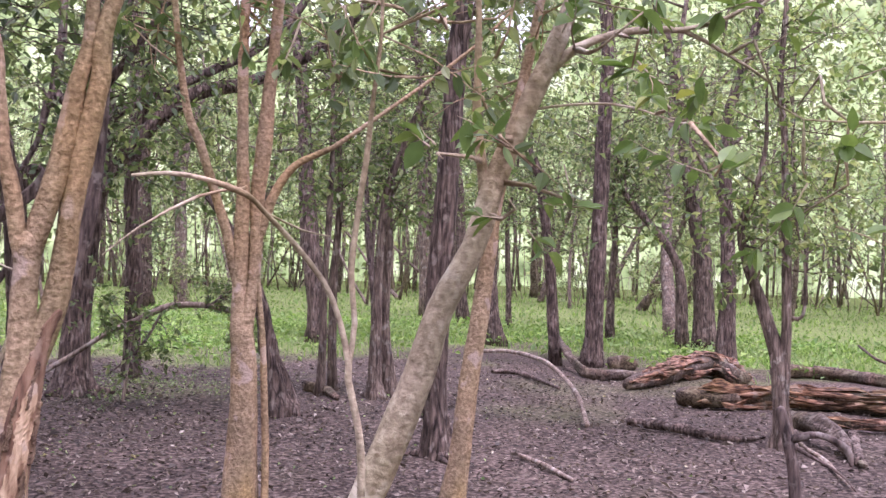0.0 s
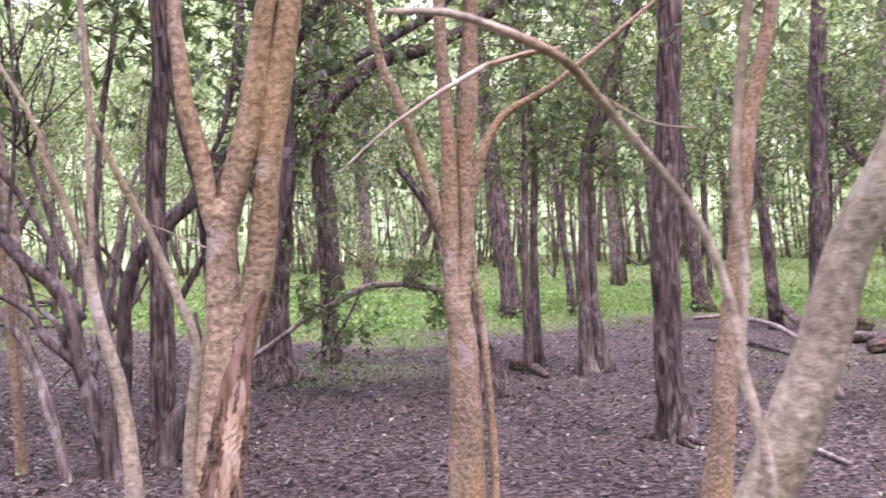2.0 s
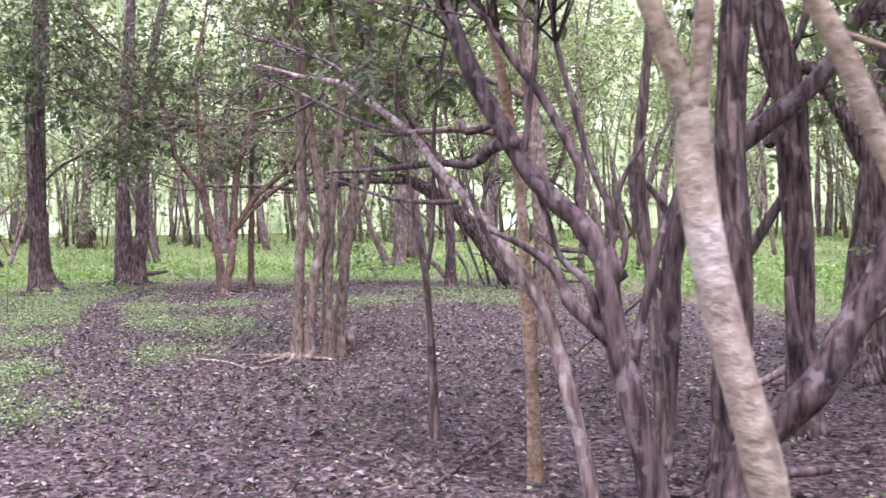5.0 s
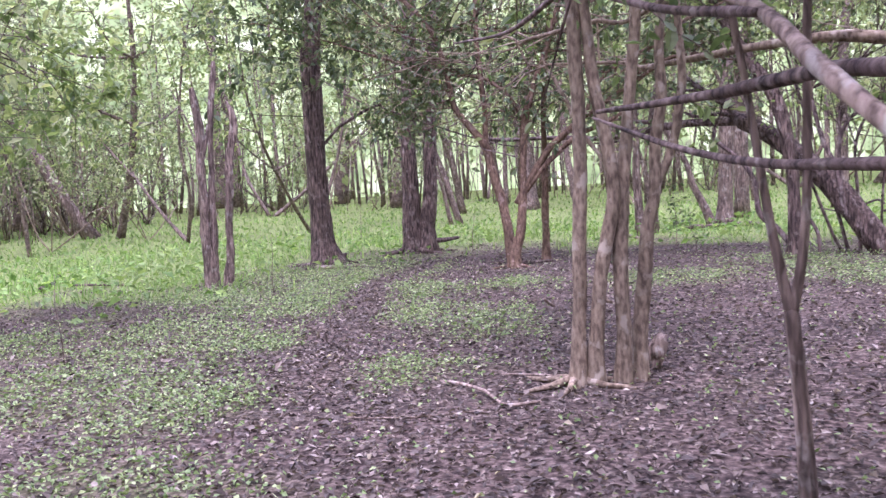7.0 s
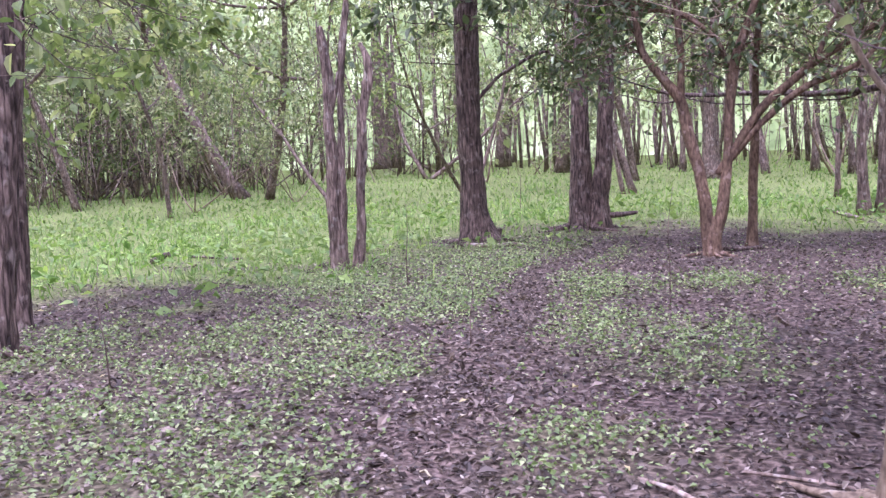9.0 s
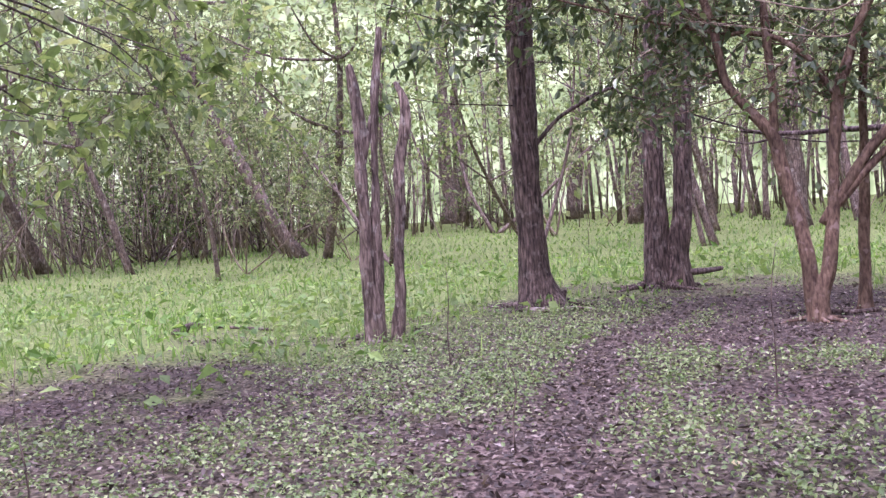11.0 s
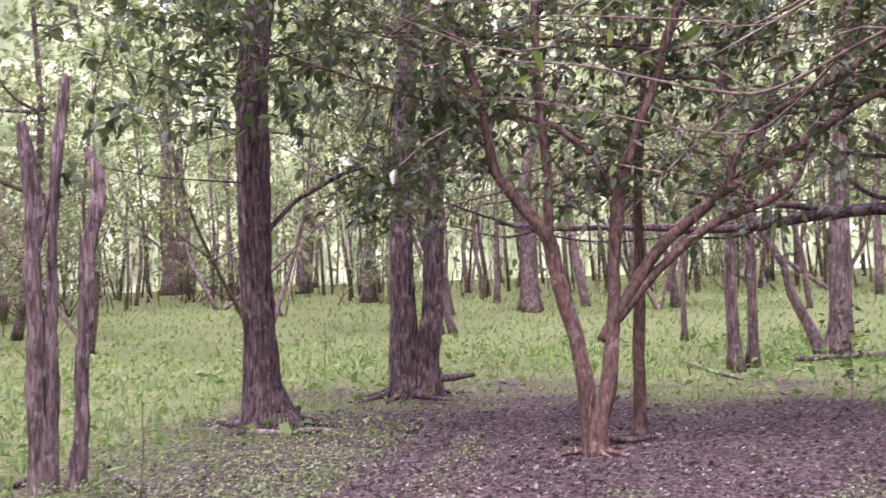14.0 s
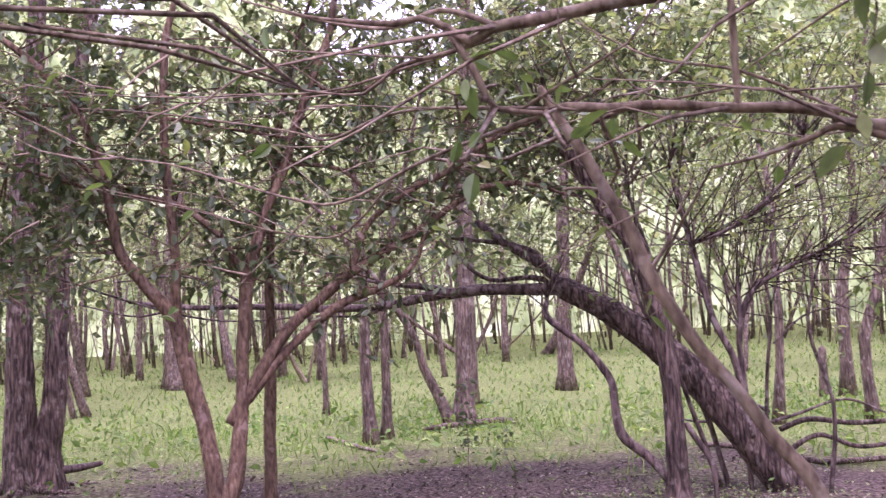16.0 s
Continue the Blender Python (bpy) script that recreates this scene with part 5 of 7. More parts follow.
woody("tree", "many-stemmed spreading tree with brown bark and arching limbs", brown_bark, [
    [(-7.18, 15.31, 0.02, 0.085), (-7.18, 15.31, 0.21, 0.076), (-7.18, 15.31, 0.29, 0.064), (-7.18, 15.31, 0.36, 0.047)],
    [(-7.20, 15.30, 0.02, 0.072), (-7.21, 15.30, 0.17, 0.070), (-7.22, 15.29, 0.29, 0.068), (-7.24, 15.28, 0.53, 0.068), (-7.29, 15.26, 0.87, 0.064), (-7.34, 15.23, 1.08, 0.062), (-7.41, 15.20, 1.42, 0.057), (-7.46, 15.18, 1.64, 0.057), (-7.63, 15.09, 1.90, 0.049), (-7.80, 15.01, 2.16, 0.042), (-7.84, 14.99, 2.42, 0.038), (-7.88, 14.97, 2.67, 0.038), (-7.95, 14.94, 2.93, 0.036), (-8.01, 14.91, 3.14, 0.034), (-8.22, 14.81, 3.48, 0.029), (-8.42, 14.71, 3.69, 0.025), (-8.73, 14.56, 3.98, 0.019)],
    [(-7.46, 15.18, 1.64, 0.040), (-7.44, 15.18, 2.02, 0.038), (-7.46, 15.17, 2.36, 0.038), (-7.48, 15.16, 2.71, 0.036), (-7.50, 15.16, 3.01, 0.034), (-7.49, 15.16, 3.45, 0.032), (-7.47, 15.17, 3.80, 0.028), (-7.40, 15.20, 4.11, 0.024), (-7.31, 15.25, 4.65, 0.015)],
    [(-7.16, 15.32, 0.02, 0.070), (-7.15, 15.32, 0.16, 0.066), (-7.13, 15.33, 0.29, 0.064), (-7.08, 15.36, 0.51, 0.060), (-7.03, 15.38, 1.06, 0.051), (-7.01, 15.39, 1.48, 0.050), (-6.96, 15.42, 2.00, 0.050), (-6.87, 15.46, 2.30, 0.041), (-6.78, 15.50, 2.57, 0.039), (-6.68, 15.55, 2.83, 0.038), (-6.60, 15.59, 3.14, 0.036), (-6.47, 15.65, 3.50, 0.034), (-6.34, 15.72, 3.87, 0.032), (-6.29, 15.74, 4.15, 0.027), (-6.15, 15.81, 4.81, 0.021)],
    [(-6.98, 15.40, 1.96, 0.028), (-7.05, 15.37, 2.09, 0.028), (-7.14, 15.33, 2.27, 0.026), (-7.29, 15.26, 2.42, 0.024), (-7.44, 15.19, 2.53, 0.024), (-7.66, 15.08, 2.59, 0.021), (-7.84, 14.99, 2.61, 0.017)],
    [(-7.07, 15.36, 0.93, 0.045), (-6.97, 15.41, 1.10, 0.047), (-6.74, 15.52, 1.49, 0.048), (-6.50, 15.64, 1.74, 0.042), (-6.25, 15.76, 1.96, 0.040), (-6.00, 15.88, 2.12, 0.036), (-5.75, 16.00, 2.28, 0.032), (-5.49, 16.13, 2.47, 0.025), (-5.27, 16.23, 2.61, 0.025), (-5.01, 16.36, 2.65, 0.021), (-4.79, 16.47, 2.62, 0.016), (-4.43, 16.64, 2.54, 0.009)],
    [(-6.99, 15.40, 1.03, 0.039), (-6.75, 15.52, 1.34, 0.037), (-6.51, 15.64, 1.58, 0.037), (-6.30, 15.73, 1.73, 0.033), (-6.01, 15.87, 1.85, 0.027), (-5.80, 15.98, 2.00, 0.025), (-5.71, 16.02, 2.22, 0.020), (-5.62, 16.07, 2.45, 0.016)],
    [(-6.23, 15.77, 2.02, 0.027), (-6.12, 15.82, 2.33, 0.025), (-5.95, 15.90, 2.49, 0.025), (-5.74, 16.01, 2.64, 0.027), (-5.48, 16.13, 2.77, 0.028), (-5.25, 16.24, 2.95, 0.025), (-5.03, 16.35, 3.10, 0.026), (-4.75, 16.48, 3.21, 0.017)],
    [(-7.88, 14.97, 2.67, 0.019), (-8.15, 14.84, 2.97, 0.017), (-8.40, 14.72, 3.23, 0.015), (-8.67, 14.59, 3.35, 0.010)],
    [(-6.70, 15.54, 2.83, 0.018), (-6.30, 15.73, 2.78, 0.016), (-6.07, 15.85, 2.55, 0.013), (-5.95, 15.91, 2.50, 0.011)],
    [(-7.49, 15.16, 3.19, 0.015), (-7.08, 15.36, 3.11, 0.015), (-6.62, 15.58, 3.03, 0.011), (-6.46, 15.66, 3.05, 0.009)],
    [(-7.50, 15.16, 3.32, 0.015), (-7.83, 15.00, 3.23, 0.011), (-8.18, 14.82, 3.27, 0.008)],
    [(-6.34, 15.72, 3.87, 0.020), (-6.44, 15.67, 3.46, 0.016), (-6.12, 15.82, 3.42, 0.016), (-5.86, 15.95, 3.60, 0.016), (-5.43, 16.15, 3.75, 0.012)],
], up=2.6, rooted=(5, 0.03, 0.35), crown=(620, 0.095, 1.75, 0.75, 'leaf_dark', 5), sprays=[(-9.38, 16.27, 2.16, 0.60, 260), (-9.64, 16.02, 2.00, 0.40, 130), (-9.59, 16.08, 2.41, 0.50, 140), (-8.92, 16.05, 2.77, 0.60, 200), (-9.79, 15.91, 2.90, 0.40, 50), (-9.17, 15.05, 2.15, 0.50, 110), (-8.65, 15.29, 2.41, 0.50, 110), (-8.24, 14.74, 2.21, 0.55, 120), (-8.28, 14.68, 2.96, 0.50, 110), (-7.95, 15.22, 3.51, 0.50, 100), (-7.11, 15.42, 3.25, 0.60, 120), (-7.37, 15.32, 3.88, 0.60, 110), (-8.15, 15.15, 3.91, 0.60, 130), (-8.91, 15.26, 4.17, 0.70, 150), (-9.59, 15.03, 3.91, 0.60, 120), (-6.39, 16.69, 4.24, 0.70, 150), (-7.33, 16.35, 4.17, 0.70, 150), (-8.03, 15.57, 4.14, 0.60, 120), (-6.41, 16.09, 3.22, 0.50, 110), (-5.97, 16.21, 2.82, 0.40, 80), (-6.55, 16.01, 3.98, 0.60, 130), (-5.77, 16.73, 3.48, 0.50, 110), (-7.76, 15.29, 3.15, 0.50, 90), (-6.64, 16.10, 2.43, 0.40, 60), (-6.93, 15.94, 3.71, 0.50, 90)])
woody("sapling", "slim brown sapling close beside the many-stemmed tree", brown_bark, [
    [(-7.16, 16.14, -0.00, 0.064), (-7.15, 16.15, 0.24, 0.054), (-7.13, 16.15, 0.88, 0.049), (-7.11, 16.16, 1.47, 0.042), (-7.10, 16.17, 2.11, 0.037), (-7.05, 16.19, 2.69, 0.032), (-6.99, 16.21, 3.26, 0.029)],
], up=2, crown=(30, 0.08, 2.2, 0.6, 'leaf_dark'))
woody("fallen_tree", "fallen dark trunk propped up, its bare grey limbs reaching out level", dark_bark, [
    [(-2.82, 17.19, -0.10, 0.166), (-3.03, 17.21, 0.20, 0.159), (-3.32, 17.25, 0.59, 0.156), (-3.63, 17.29, 0.94, 0.149), (-4.00, 17.33, 1.29, 0.136), (-4.28, 17.36, 1.52, 0.122), (-4.53, 17.39, 1.68, 0.113), (-4.73, 17.42, 1.79, 0.104), (-4.81, 17.43, 1.84, 0.078)],
    [(-4.73, 17.42, 1.78, 0.057), (-5.05, 17.46, 1.79, 0.058), (-5.43, 17.50, 1.81, 0.056), (-5.76, 17.54, 1.80, 0.054), (-6.05, 17.57, 1.78, 0.049), (-6.46, 17.62, 1.71, 0.041), (-7.01, 17.69, 1.70, 0.039), (-7.51, 17.75, 1.74, 0.034), (-8.03, 17.81, 1.77, 0.032), (-8.84, 17.91, 1.80, 0.027), (-9.48, 17.98, 1.89, 0.021)],
    [(-4.78, 17.42, 1.82, 0.052), (-4.93, 17.44, 2.01, 0.052), (-5.14, 17.47, 2.15, 0.048), (-5.35, 17.49, 2.30, 0.043), (-5.53, 17.51, 2.45, 0.032)],
    [(-5.82, 17.55, 1.80, 0.038), (-6.10, 17.58, 1.87, 0.033), (-6.40, 17.62, 1.91, 0.025), (-6.75, 17.66, 1.98, 0.017), (-7.24, 17.72, 2.09, 0.014)],
    [(-4.93, 17.44, 2.01, 0.026), (-5.08, 17.46, 2.18, 0.021), (-5.79, 17.54, 2.33, 0.022)],
    [(-4.28, 17.36, 1.51, 0.026), (-4.94, 17.44, 1.88, 0.026), (-5.48, 17.51, 1.92, 0.021), (-5.91, 17.56, 2.31, 0.016)],
    [(-6.46, 17.62, 1.71, 0.022), (-6.77, 17.66, 1.62, 0.014), (-7.26, 17.72, 1.64, 0.009)],
    [(-8.03, 17.81, 1.77, 0.018), (-8.42, 17.86, 1.98, 0.015), (-8.83, 17.90, 2.13, 0.012), (-9.69, 18.01, 2.11, 0.009)],
    [(-8.84, 17.91, 1.80, 0.015), (-9.41, 17.97, 1.73, 0.012), (-10.14, 18.06, 1.89, 0.009)],
], up=0, category="fallen tree")
woody("tree", "dark leaning tree with a crooked stem and bare twigs", dark_bark, [
    [(-3.84, 16.55, 0.00, 0.099), (-3.84, 16.55, 0.32, 0.082), (-3.84, 16.55, 0.86, 0.077), (-3.88, 16.55, 1.32, 0.078), (-3.91, 16.55, 1.59, 0.083), (-4.00, 16.55, 1.92, 0.083), (-4.12, 16.55, 2.18, 0.079), (-4.29, 16.55, 2.43, 0.070), (-4.44, 16.55, 2.70, 0.066), (-4.63, 16.56, 3.00, 0.057), (-4.77, 16.56, 3.18, 0.043)],
    [(-3.88, 16.55, 0.14, 0.036), (-4.05, 16.55, 0.37, 0.039), (-4.26, 16.55, 0.56, 0.039), (-4.30, 16.55, 0.83, 0.032), (-4.33, 16.55, 1.01, 0.032), (-4.54, 16.56, 1.30, 0.030), (-4.81, 16.56, 1.53, 0.028), (-4.81, 16.56, 1.68, 0.019)],
    [(-3.25, 16.54, 0.58, 0.029), (-3.34, 16.54, 1.12, 0.029), (-3.49, 16.54, 1.48, 0.027), (-3.61, 16.55, 2.04, 0.025), (-3.70, 16.55, 2.46, 0.021), (-3.75, 16.55, 2.74, 0.014)],
    [(-3.25, 16.54, 0.58, 0.027), (-3.29, 16.54, 1.29, 0.020), (-3.18, 16.54, 1.65, 0.020), (-2.86, 16.54, 1.86, 0.018), (-2.52, 16.53, 2.01, 0.013), (-2.14, 16.53, 2.21, 0.011)],
    [(-3.28, 16.54, 1.47, 0.018), (-3.28, 16.54, 1.79, 0.014)],
    [(-3.59, 16.54, 2.08, 0.016), (-3.27, 16.54, 2.20, 0.014), (-2.91, 16.54, 2.49, 0.011), (-2.71, 16.54, 2.88, 0.009)],
    [(-3.72, 16.55, 0.59, 0.027), (-3.57, 16.54, 0.32, 0.022), (-3.54, 16.54, 0.05, 0.018)],
], up=0, crown=(130, 0.08, 1.6, 0.9, 'leaf_bright', 2), sprays=[(-3.84, 16.61, 3.75, 0.80, 289), (-5.37, 17.27, 4.31, 0.80, 260), (-4.49, 16.85, 3.94, 0.70, 216), (-3.61, 17.17, 3.96, 0.70, 216), (-5.45, 17.03, 4.11, 0.70, 202), (-4.37, 17.53, 3.73, 0.70, 216), (-2.03, 17.51, 3.95, 0.80, 260), (-2.94, 16.83, 3.52, 0.70, 216), (-3.10, 17.27, 3.95, 0.90, 317), (-2.38, 17.44, 3.82, 0.90, 317), (-1.90, 18.08, 3.45, 0.80, 231), (-2.57, 17.94, 3.43, 0.80, 231), (-5.14, 17.35, 3.87, 0.70, 202), (-4.56, 16.95, 4.02, 0.70, 231), (-6.15, 17.10, 4.24, 0.70, 202), (-3.50, 17.73, 3.58, 0.70, 202), (-3.84, 17.10, 3.82, 0.70, 231), (-3.62, 16.15, 3.38, 0.70, 231), (-4.14, 16.45, 3.87, 0.70, 231), (-4.74, 16.80, 3.52, 0.60, 158), (-3.43, 16.76, 3.15, 0.60, 158), (-2.86, 17.90, 3.07, 0.70, 101), (-2.07, 18.06, 3.30, 0.70, 115), (-3.70, 17.80, 1.90, 0.50, 34), (-4.69, 17.52, 2.74, 0.50, 42), (-2.27, 18.13, 1.62, 0.50, 42), (-3.40, 15.20, 3.50, 0.60, 127), (-4.20, 15.20, 3.60, 0.60, 127), (-2.90, 15.00, 3.10, 0.60, 110), (-2.50, 15.40, 3.60, 0.60, 127), (-3.60, 15.60, 2.90, 0.50, 40), (-4.90, 15.60, 3.70, 0.60, 110)])
woody("shrub", "thicket of thin dark crooked bare stems by the fallen trunk", limb_bark, [
    [(-3.39, 17.40, -0.05, 0.026), (-3.54, 17.40, 0.58, 0.024), (-3.78, 17.40, 1.16, 0.022), (-3.93, 17.40, 1.96, 0.017), (-4.12, 17.40, 2.72, 0.012), (-4.05, 17.45, 3.4, 0.006)],
    [(-3.45, 17.40, -0.05, 0.022), (-3.55, 17.20, 0.27, 0.021), (-3.84, 17.00, 1.19, 0.018), (-4.04, 17.00, 1.57, 0.015), (-4.19, 17.00, 2.19, 0.010), (-4.5, 17.0, 2.7, 0.005)],
    [(-3.22, 17.25, -0.05, 0.025), (-3.23, 17.20, 0.79, 0.022), (-3.24, 17.20, 1.35, 0.018), (-3.09, 17.20, 1.72, 0.014), (-2.74, 17.20, 1.89, 0.010), (-2.2, 17.3, 2.15, 0.005)],
    [(-3.24, 17.20, 1.35, 0.013), (-3.34, 17.20, 1.8, 0.010), (-3.3, 17.3, 2.3, 0.006)],
    [(-3.05, 17.60, -0.05, 0.020), (-3.00, 17.60, 0.84, 0.017), (-2.92, 17.60, 1.52, 0.013), (-2.98, 17.60, 1.97, 0.010), (-2.80, 17.6, 2.7, 0.005)],
    [(-3.0, 17.6, 0.6, 0.018), (-3.13, 17.80, 0.63, 0.016), (-3.52, 17.80, 0.50, 0.014), (-3.86, 17.80, 0.55, 0.008)],
    [(-3.0, 17.6, 0.5, 0.017), (-2.73, 17.80, 0.55, 0.015), (-2.3, 17.9, 0.66, 0.012), (-1.9, 18.0, 0.5, 0.008)],
    [(-2.92, 17.60, 1.2, 0.012), (-2.6, 17.7, 1.45, 0.009), (-2.2, 17.6, 1.5, 0.005)],
    [(-2.62, 17.0, -0.05, 0.020), (-2.55, 17.0, 0.7, 0.017), (-2.7, 17.0, 1.4, 0.013), (-2.5, 17.1, 2.2, 0.009), (-2.6, 17.1, 2.9, 0.005)],
], up=0, crown=(50, 0.07, 1.3, 0.7, 'leaf_bright', 2), category="shrub")
woody("tree", "grey-tan bare stem leaning up from the litter", tan_bark, [
    [(-3.60, 10.90, 0.47, 0.024), (-3.58, 10.90, 0.74, 0.022), (-3.58, 10.90, 0.97, 0.020), (-3.59, 10.90, 1.16, 0.018), (-3.68, 10.89, 1.28, 0.017), (-3.76, 10.89, 1.40, 0.016), (-3.83, 10.88, 1.49, 0.017), (-3.89, 10.87, 1.59, 0.016), (-3.94, 10.87, 1.68, 0.015), (-3.98, 10.87, 1.79, 0.015), (-4.03, 10.86, 1.88, 0.014), (-4.08, 10.86, 1.98, 0.014), (-4.13, 10.85, 2.06, 0.012), (-4.17, 10.85, 2.14, 0.008)],
    [(-3.94, 10.87, 1.68, 0.006), (-3.89, 10.87, 1.75, 0.005), (-3.87, 10.88, 1.81, 0.003), (-3.83, 10.88, 1.88, 0.002)],
    [(-4.03, 10.86, 1.88, 0.005), (-4.07, 10.86, 1.89, 0.004), (-4.13, 10.85, 1.89, 0.003)],
], up=0)
woody("tree", "tan tree with long bare limbs reaching out, few broad leaves", tan_bark, [
    [(-1.30, 10.90, -0.06, 0.100), (-1.34, 10.90, 1.20, 0.085), (-1.44, 10.86, 2.30, 0.070), (-1.50, 10.80, 3.40, 0.055), (-1.45, 10.75, 4.60, 0.040)],
    [(-1.40, 10.87, 1.90, 0.042), (-1.90, 10.78, 2.02, 0.038), (-2.50, 10.74, 2.02, 0.030), (-3.38, 10.92, 1.99, 0.018), (-3.49, 10.91, 2.03, 0.016), (-3.59, 10.90, 2.05, 0.015), (-3.72, 10.89, 2.06, 0.013), (-3.89, 10.87, 2.08, 0.012), (-4.01, 10.86, 2.08, 0.011), (-4.11, 10.85, 2.09, 0.010), (-4.16, 10.85, 2.08, 0.008)],
    [(-3.38, 10.92, 1.97, 0.012), (-3.49, 10.91, 2.00, 0.009), (-3.54, 10.91, 1.98, 0.008), (-3.67, 10.90, 1.94, 0.005), (-3.78, 10.89, 1.92, 0.003)],
    [(-1.44, 10.86, 2.30, 0.036), (-2.00, 10.75, 2.55, 0.030), (-2.70, 10.72, 2.60, 0.026), (-3.44, 10.92, 2.35, 0.017), (-3.70, 10.89, 2.37, 0.018), (-3.83, 10.88, 2.35, 0.018), (-3.97, 10.87, 2.34, 0.017), (-4.10, 10.85, 2.32, 0.017), (-4.20, 10.85, 2.31, 0.016), (-4.28, 10.84, 2.30, 0.015), (-4.34, 10.83, 2.27, 0.013), (-4.39, 10.83, 2.31, 0.010), (-4.46, 10.82, 2.34, 0.008), (-4.52, 10.81, 2.33, 0.008), (-4.66, 10.80, 2.35, 0.005), (-4.78, 10.79, 2.38, 0.003), (-4.89, 10.78, 2.44, 0.001)],
    [(-4.38, 10.83, 2.28, 0.008), (-4.34, 10.83, 2.22, 0.010), (-4.31, 10.83, 2.15, 0.010), (-4.28, 10.84, 2.10, 0.008), (-4.17, 10.85, 2.08, 0.007)],
    [(-3.72, 10.89, 2.37, 0.009), (-3.71, 10.89, 2.32, 0.009), (-3.71, 10.89, 2.18, 0.009), (-3.71, 10.89, 2.09, 0.008), (-3.71, 10.89, 2.06, 0.008)],
    [(-4.30, 10.84, 2.29, 0.007), (-4.38, 10.83, 2.25, 0.006), (-4.52, 10.81, 2.22, 0.005), (-4.61, 10.81, 2.16, 0.004), (-4.76, 10.79, 2.18, 0.003)],
    [(-3.59, 10.90, 2.09, 0.003), (-3.37, 10.92, 2.09, 0.003)],
    [(-3.71, 10.89, 2.11, 0.003), (-3.87, 10.88, 2.09, 0.003), (-4.03, 10.86, 2.07, 0.003)],
    [(-4.16, 10.85, 2.08, 0.0056), (-4.47, 10.90, 2.00, 0.0049), (-4.73, 11.00, 1.92, 0.0042), (-4.92, 11.10, 1.95, 0.0042), (-5.38, 11.30, 2.11, 0.0035), (-5.70, 11.40, 2.19, 0.0028), (-6.02, 11.50, 2.34, 0.0028), (-6.73, 11.70, 2.68, 0.0014)],
    [(-4.16, 10.85, 2.09, 0.0056), (-4.48, 11.00, 2.15, 0.0042), (-4.65, 11.10, 2.16, 0.0042), (-4.84, 11.20, 2.13, 0.0035), (-5.01, 11.30, 2.19, 0.0035), (-5.54, 11.50, 2.33, 0.0028), (-5.98, 11.70, 2.43, 0.0014)],
    [(-4.30, 10.84, 2.27, 0.0049), (-4.58, 11.10, 2.29, 0.0042), (-4.87, 11.30, 2.30, 0.0035), (-5.19, 11.40, 2.34, 0.0035), (-5.47, 11.50, 2.38, 0.0028), (-5.92, 11.60, 2.46, 0.0021), (-6.34, 11.70, 2.58, 0.0014)],
    [(-4.59, 10.95, 1.95, 0.0042), (-4.75, 11.20, 1.89, 0.0035), (-4.88, 11.30, 1.85, 0.0035), (-5.13, 11.40, 1.90, 0.0028), (-5.44, 11.50, 2.00, 0.0021), (-5.81, 11.60, 2.10, 0.0014)],
    [(-4.28, 10.84, 2.31, 0.0084), (-4.42, 10.90, 2.38, 0.0070), (-4.59, 11.00, 2.38, 0.0056), (-4.83, 11.10, 2.46, 0.0042), (-5.10, 11.20, 2.58, 0.0028)],
    [(-3.45, 10.91, 2.02, 0.0042), (-3.69, 10.92, 2.15, 0.0042), (-3.88, 11.00, 2.22, 0.0035), (-4.00, 11.10, 2.31, 0.0028), (-4.10, 11.20, 2.40, 0.0021)],
    [(-3.38, 10.92, 1.99, 0.0056), (-3.59, 11.10, 2.09, 0.0042), (-3.83, 11.20, 2.15, 0.0035), (-3.96, 11.20, 2.21, 0.0028), (-4.05, 11.20, 2.37, 0.0021)],
], up=0, crown=(40, 0.06, 1.85, 0.5, 'leaf_near', 1), sprays=[(-4.35, 11.08, 2.01, 0.07, 5), (-4.28, 10.88, 2.17, 0.06, 3), (-4.17, 10.90, 2.20, 0.07, 4), (-4.02, 10.95, 2.02, 0.07, 4), (-3.98, 11.07, 1.94, 0.06, 3), (-4.04, 11.06, 1.89, 0.06, 3), (-4.99, 10.01, 2.15, 0.07, 3), (-4.69, 9.43, 1.97, 0.05, 5), (-4.78, 9.34, 1.97, 0.05, 5), (-4.76, 9.46, 1.98, 0.04, 3), (-4.25, 10.17, 1.98, 0.08, 5), (-4.07, 10.24, 1.89, 0.08, 5), (-4.27, 10.17, 1.87, 0.06, 4), (-3.96, 11.30, 1.62, 0.08, 4), (-4.04, 11.04, 2.08, 0.05, 3), (-4.37, 10.97, 2.13, 0.05, 3), (-4.42, 11.07, 1.98, 0.06, 3)])
woody("tree", "grey-brown slim tree standing in bright grass", grey_bark, [
    [(-6.80, 22.69, 0.00, 0.210), (-6.78, 22.70, 0.46, 0.143), (-6.73, 22.71, 1.63, 0.131), (-6.70, 22.71, 2.48, 0.123), (-6.63, 22.73, 3.77, 0.111), (-6.52, 22.75, 5.50, 0.104)],
], up=3, crown=(45, 0.09, 2.2, 1.0, 'leaf_bright'), group="trees of the wood")
woody("tree", "grey-brown slim tree standing in bright grass", grey_bark, [
    [(-7.56, 20.41, 0.00, 0.115), (-7.58, 20.41, 0.47, 0.079), (-7.60, 20.40, 1.04, 0.072), (-7.58, 20.40, 1.62, 0.062), (-7.59, 20.40, 2.42, 0.055)],
], up=3, crown=(45, 0.09, 2.2, 1.0, 'leaf_bright'), group="trees of the wood")
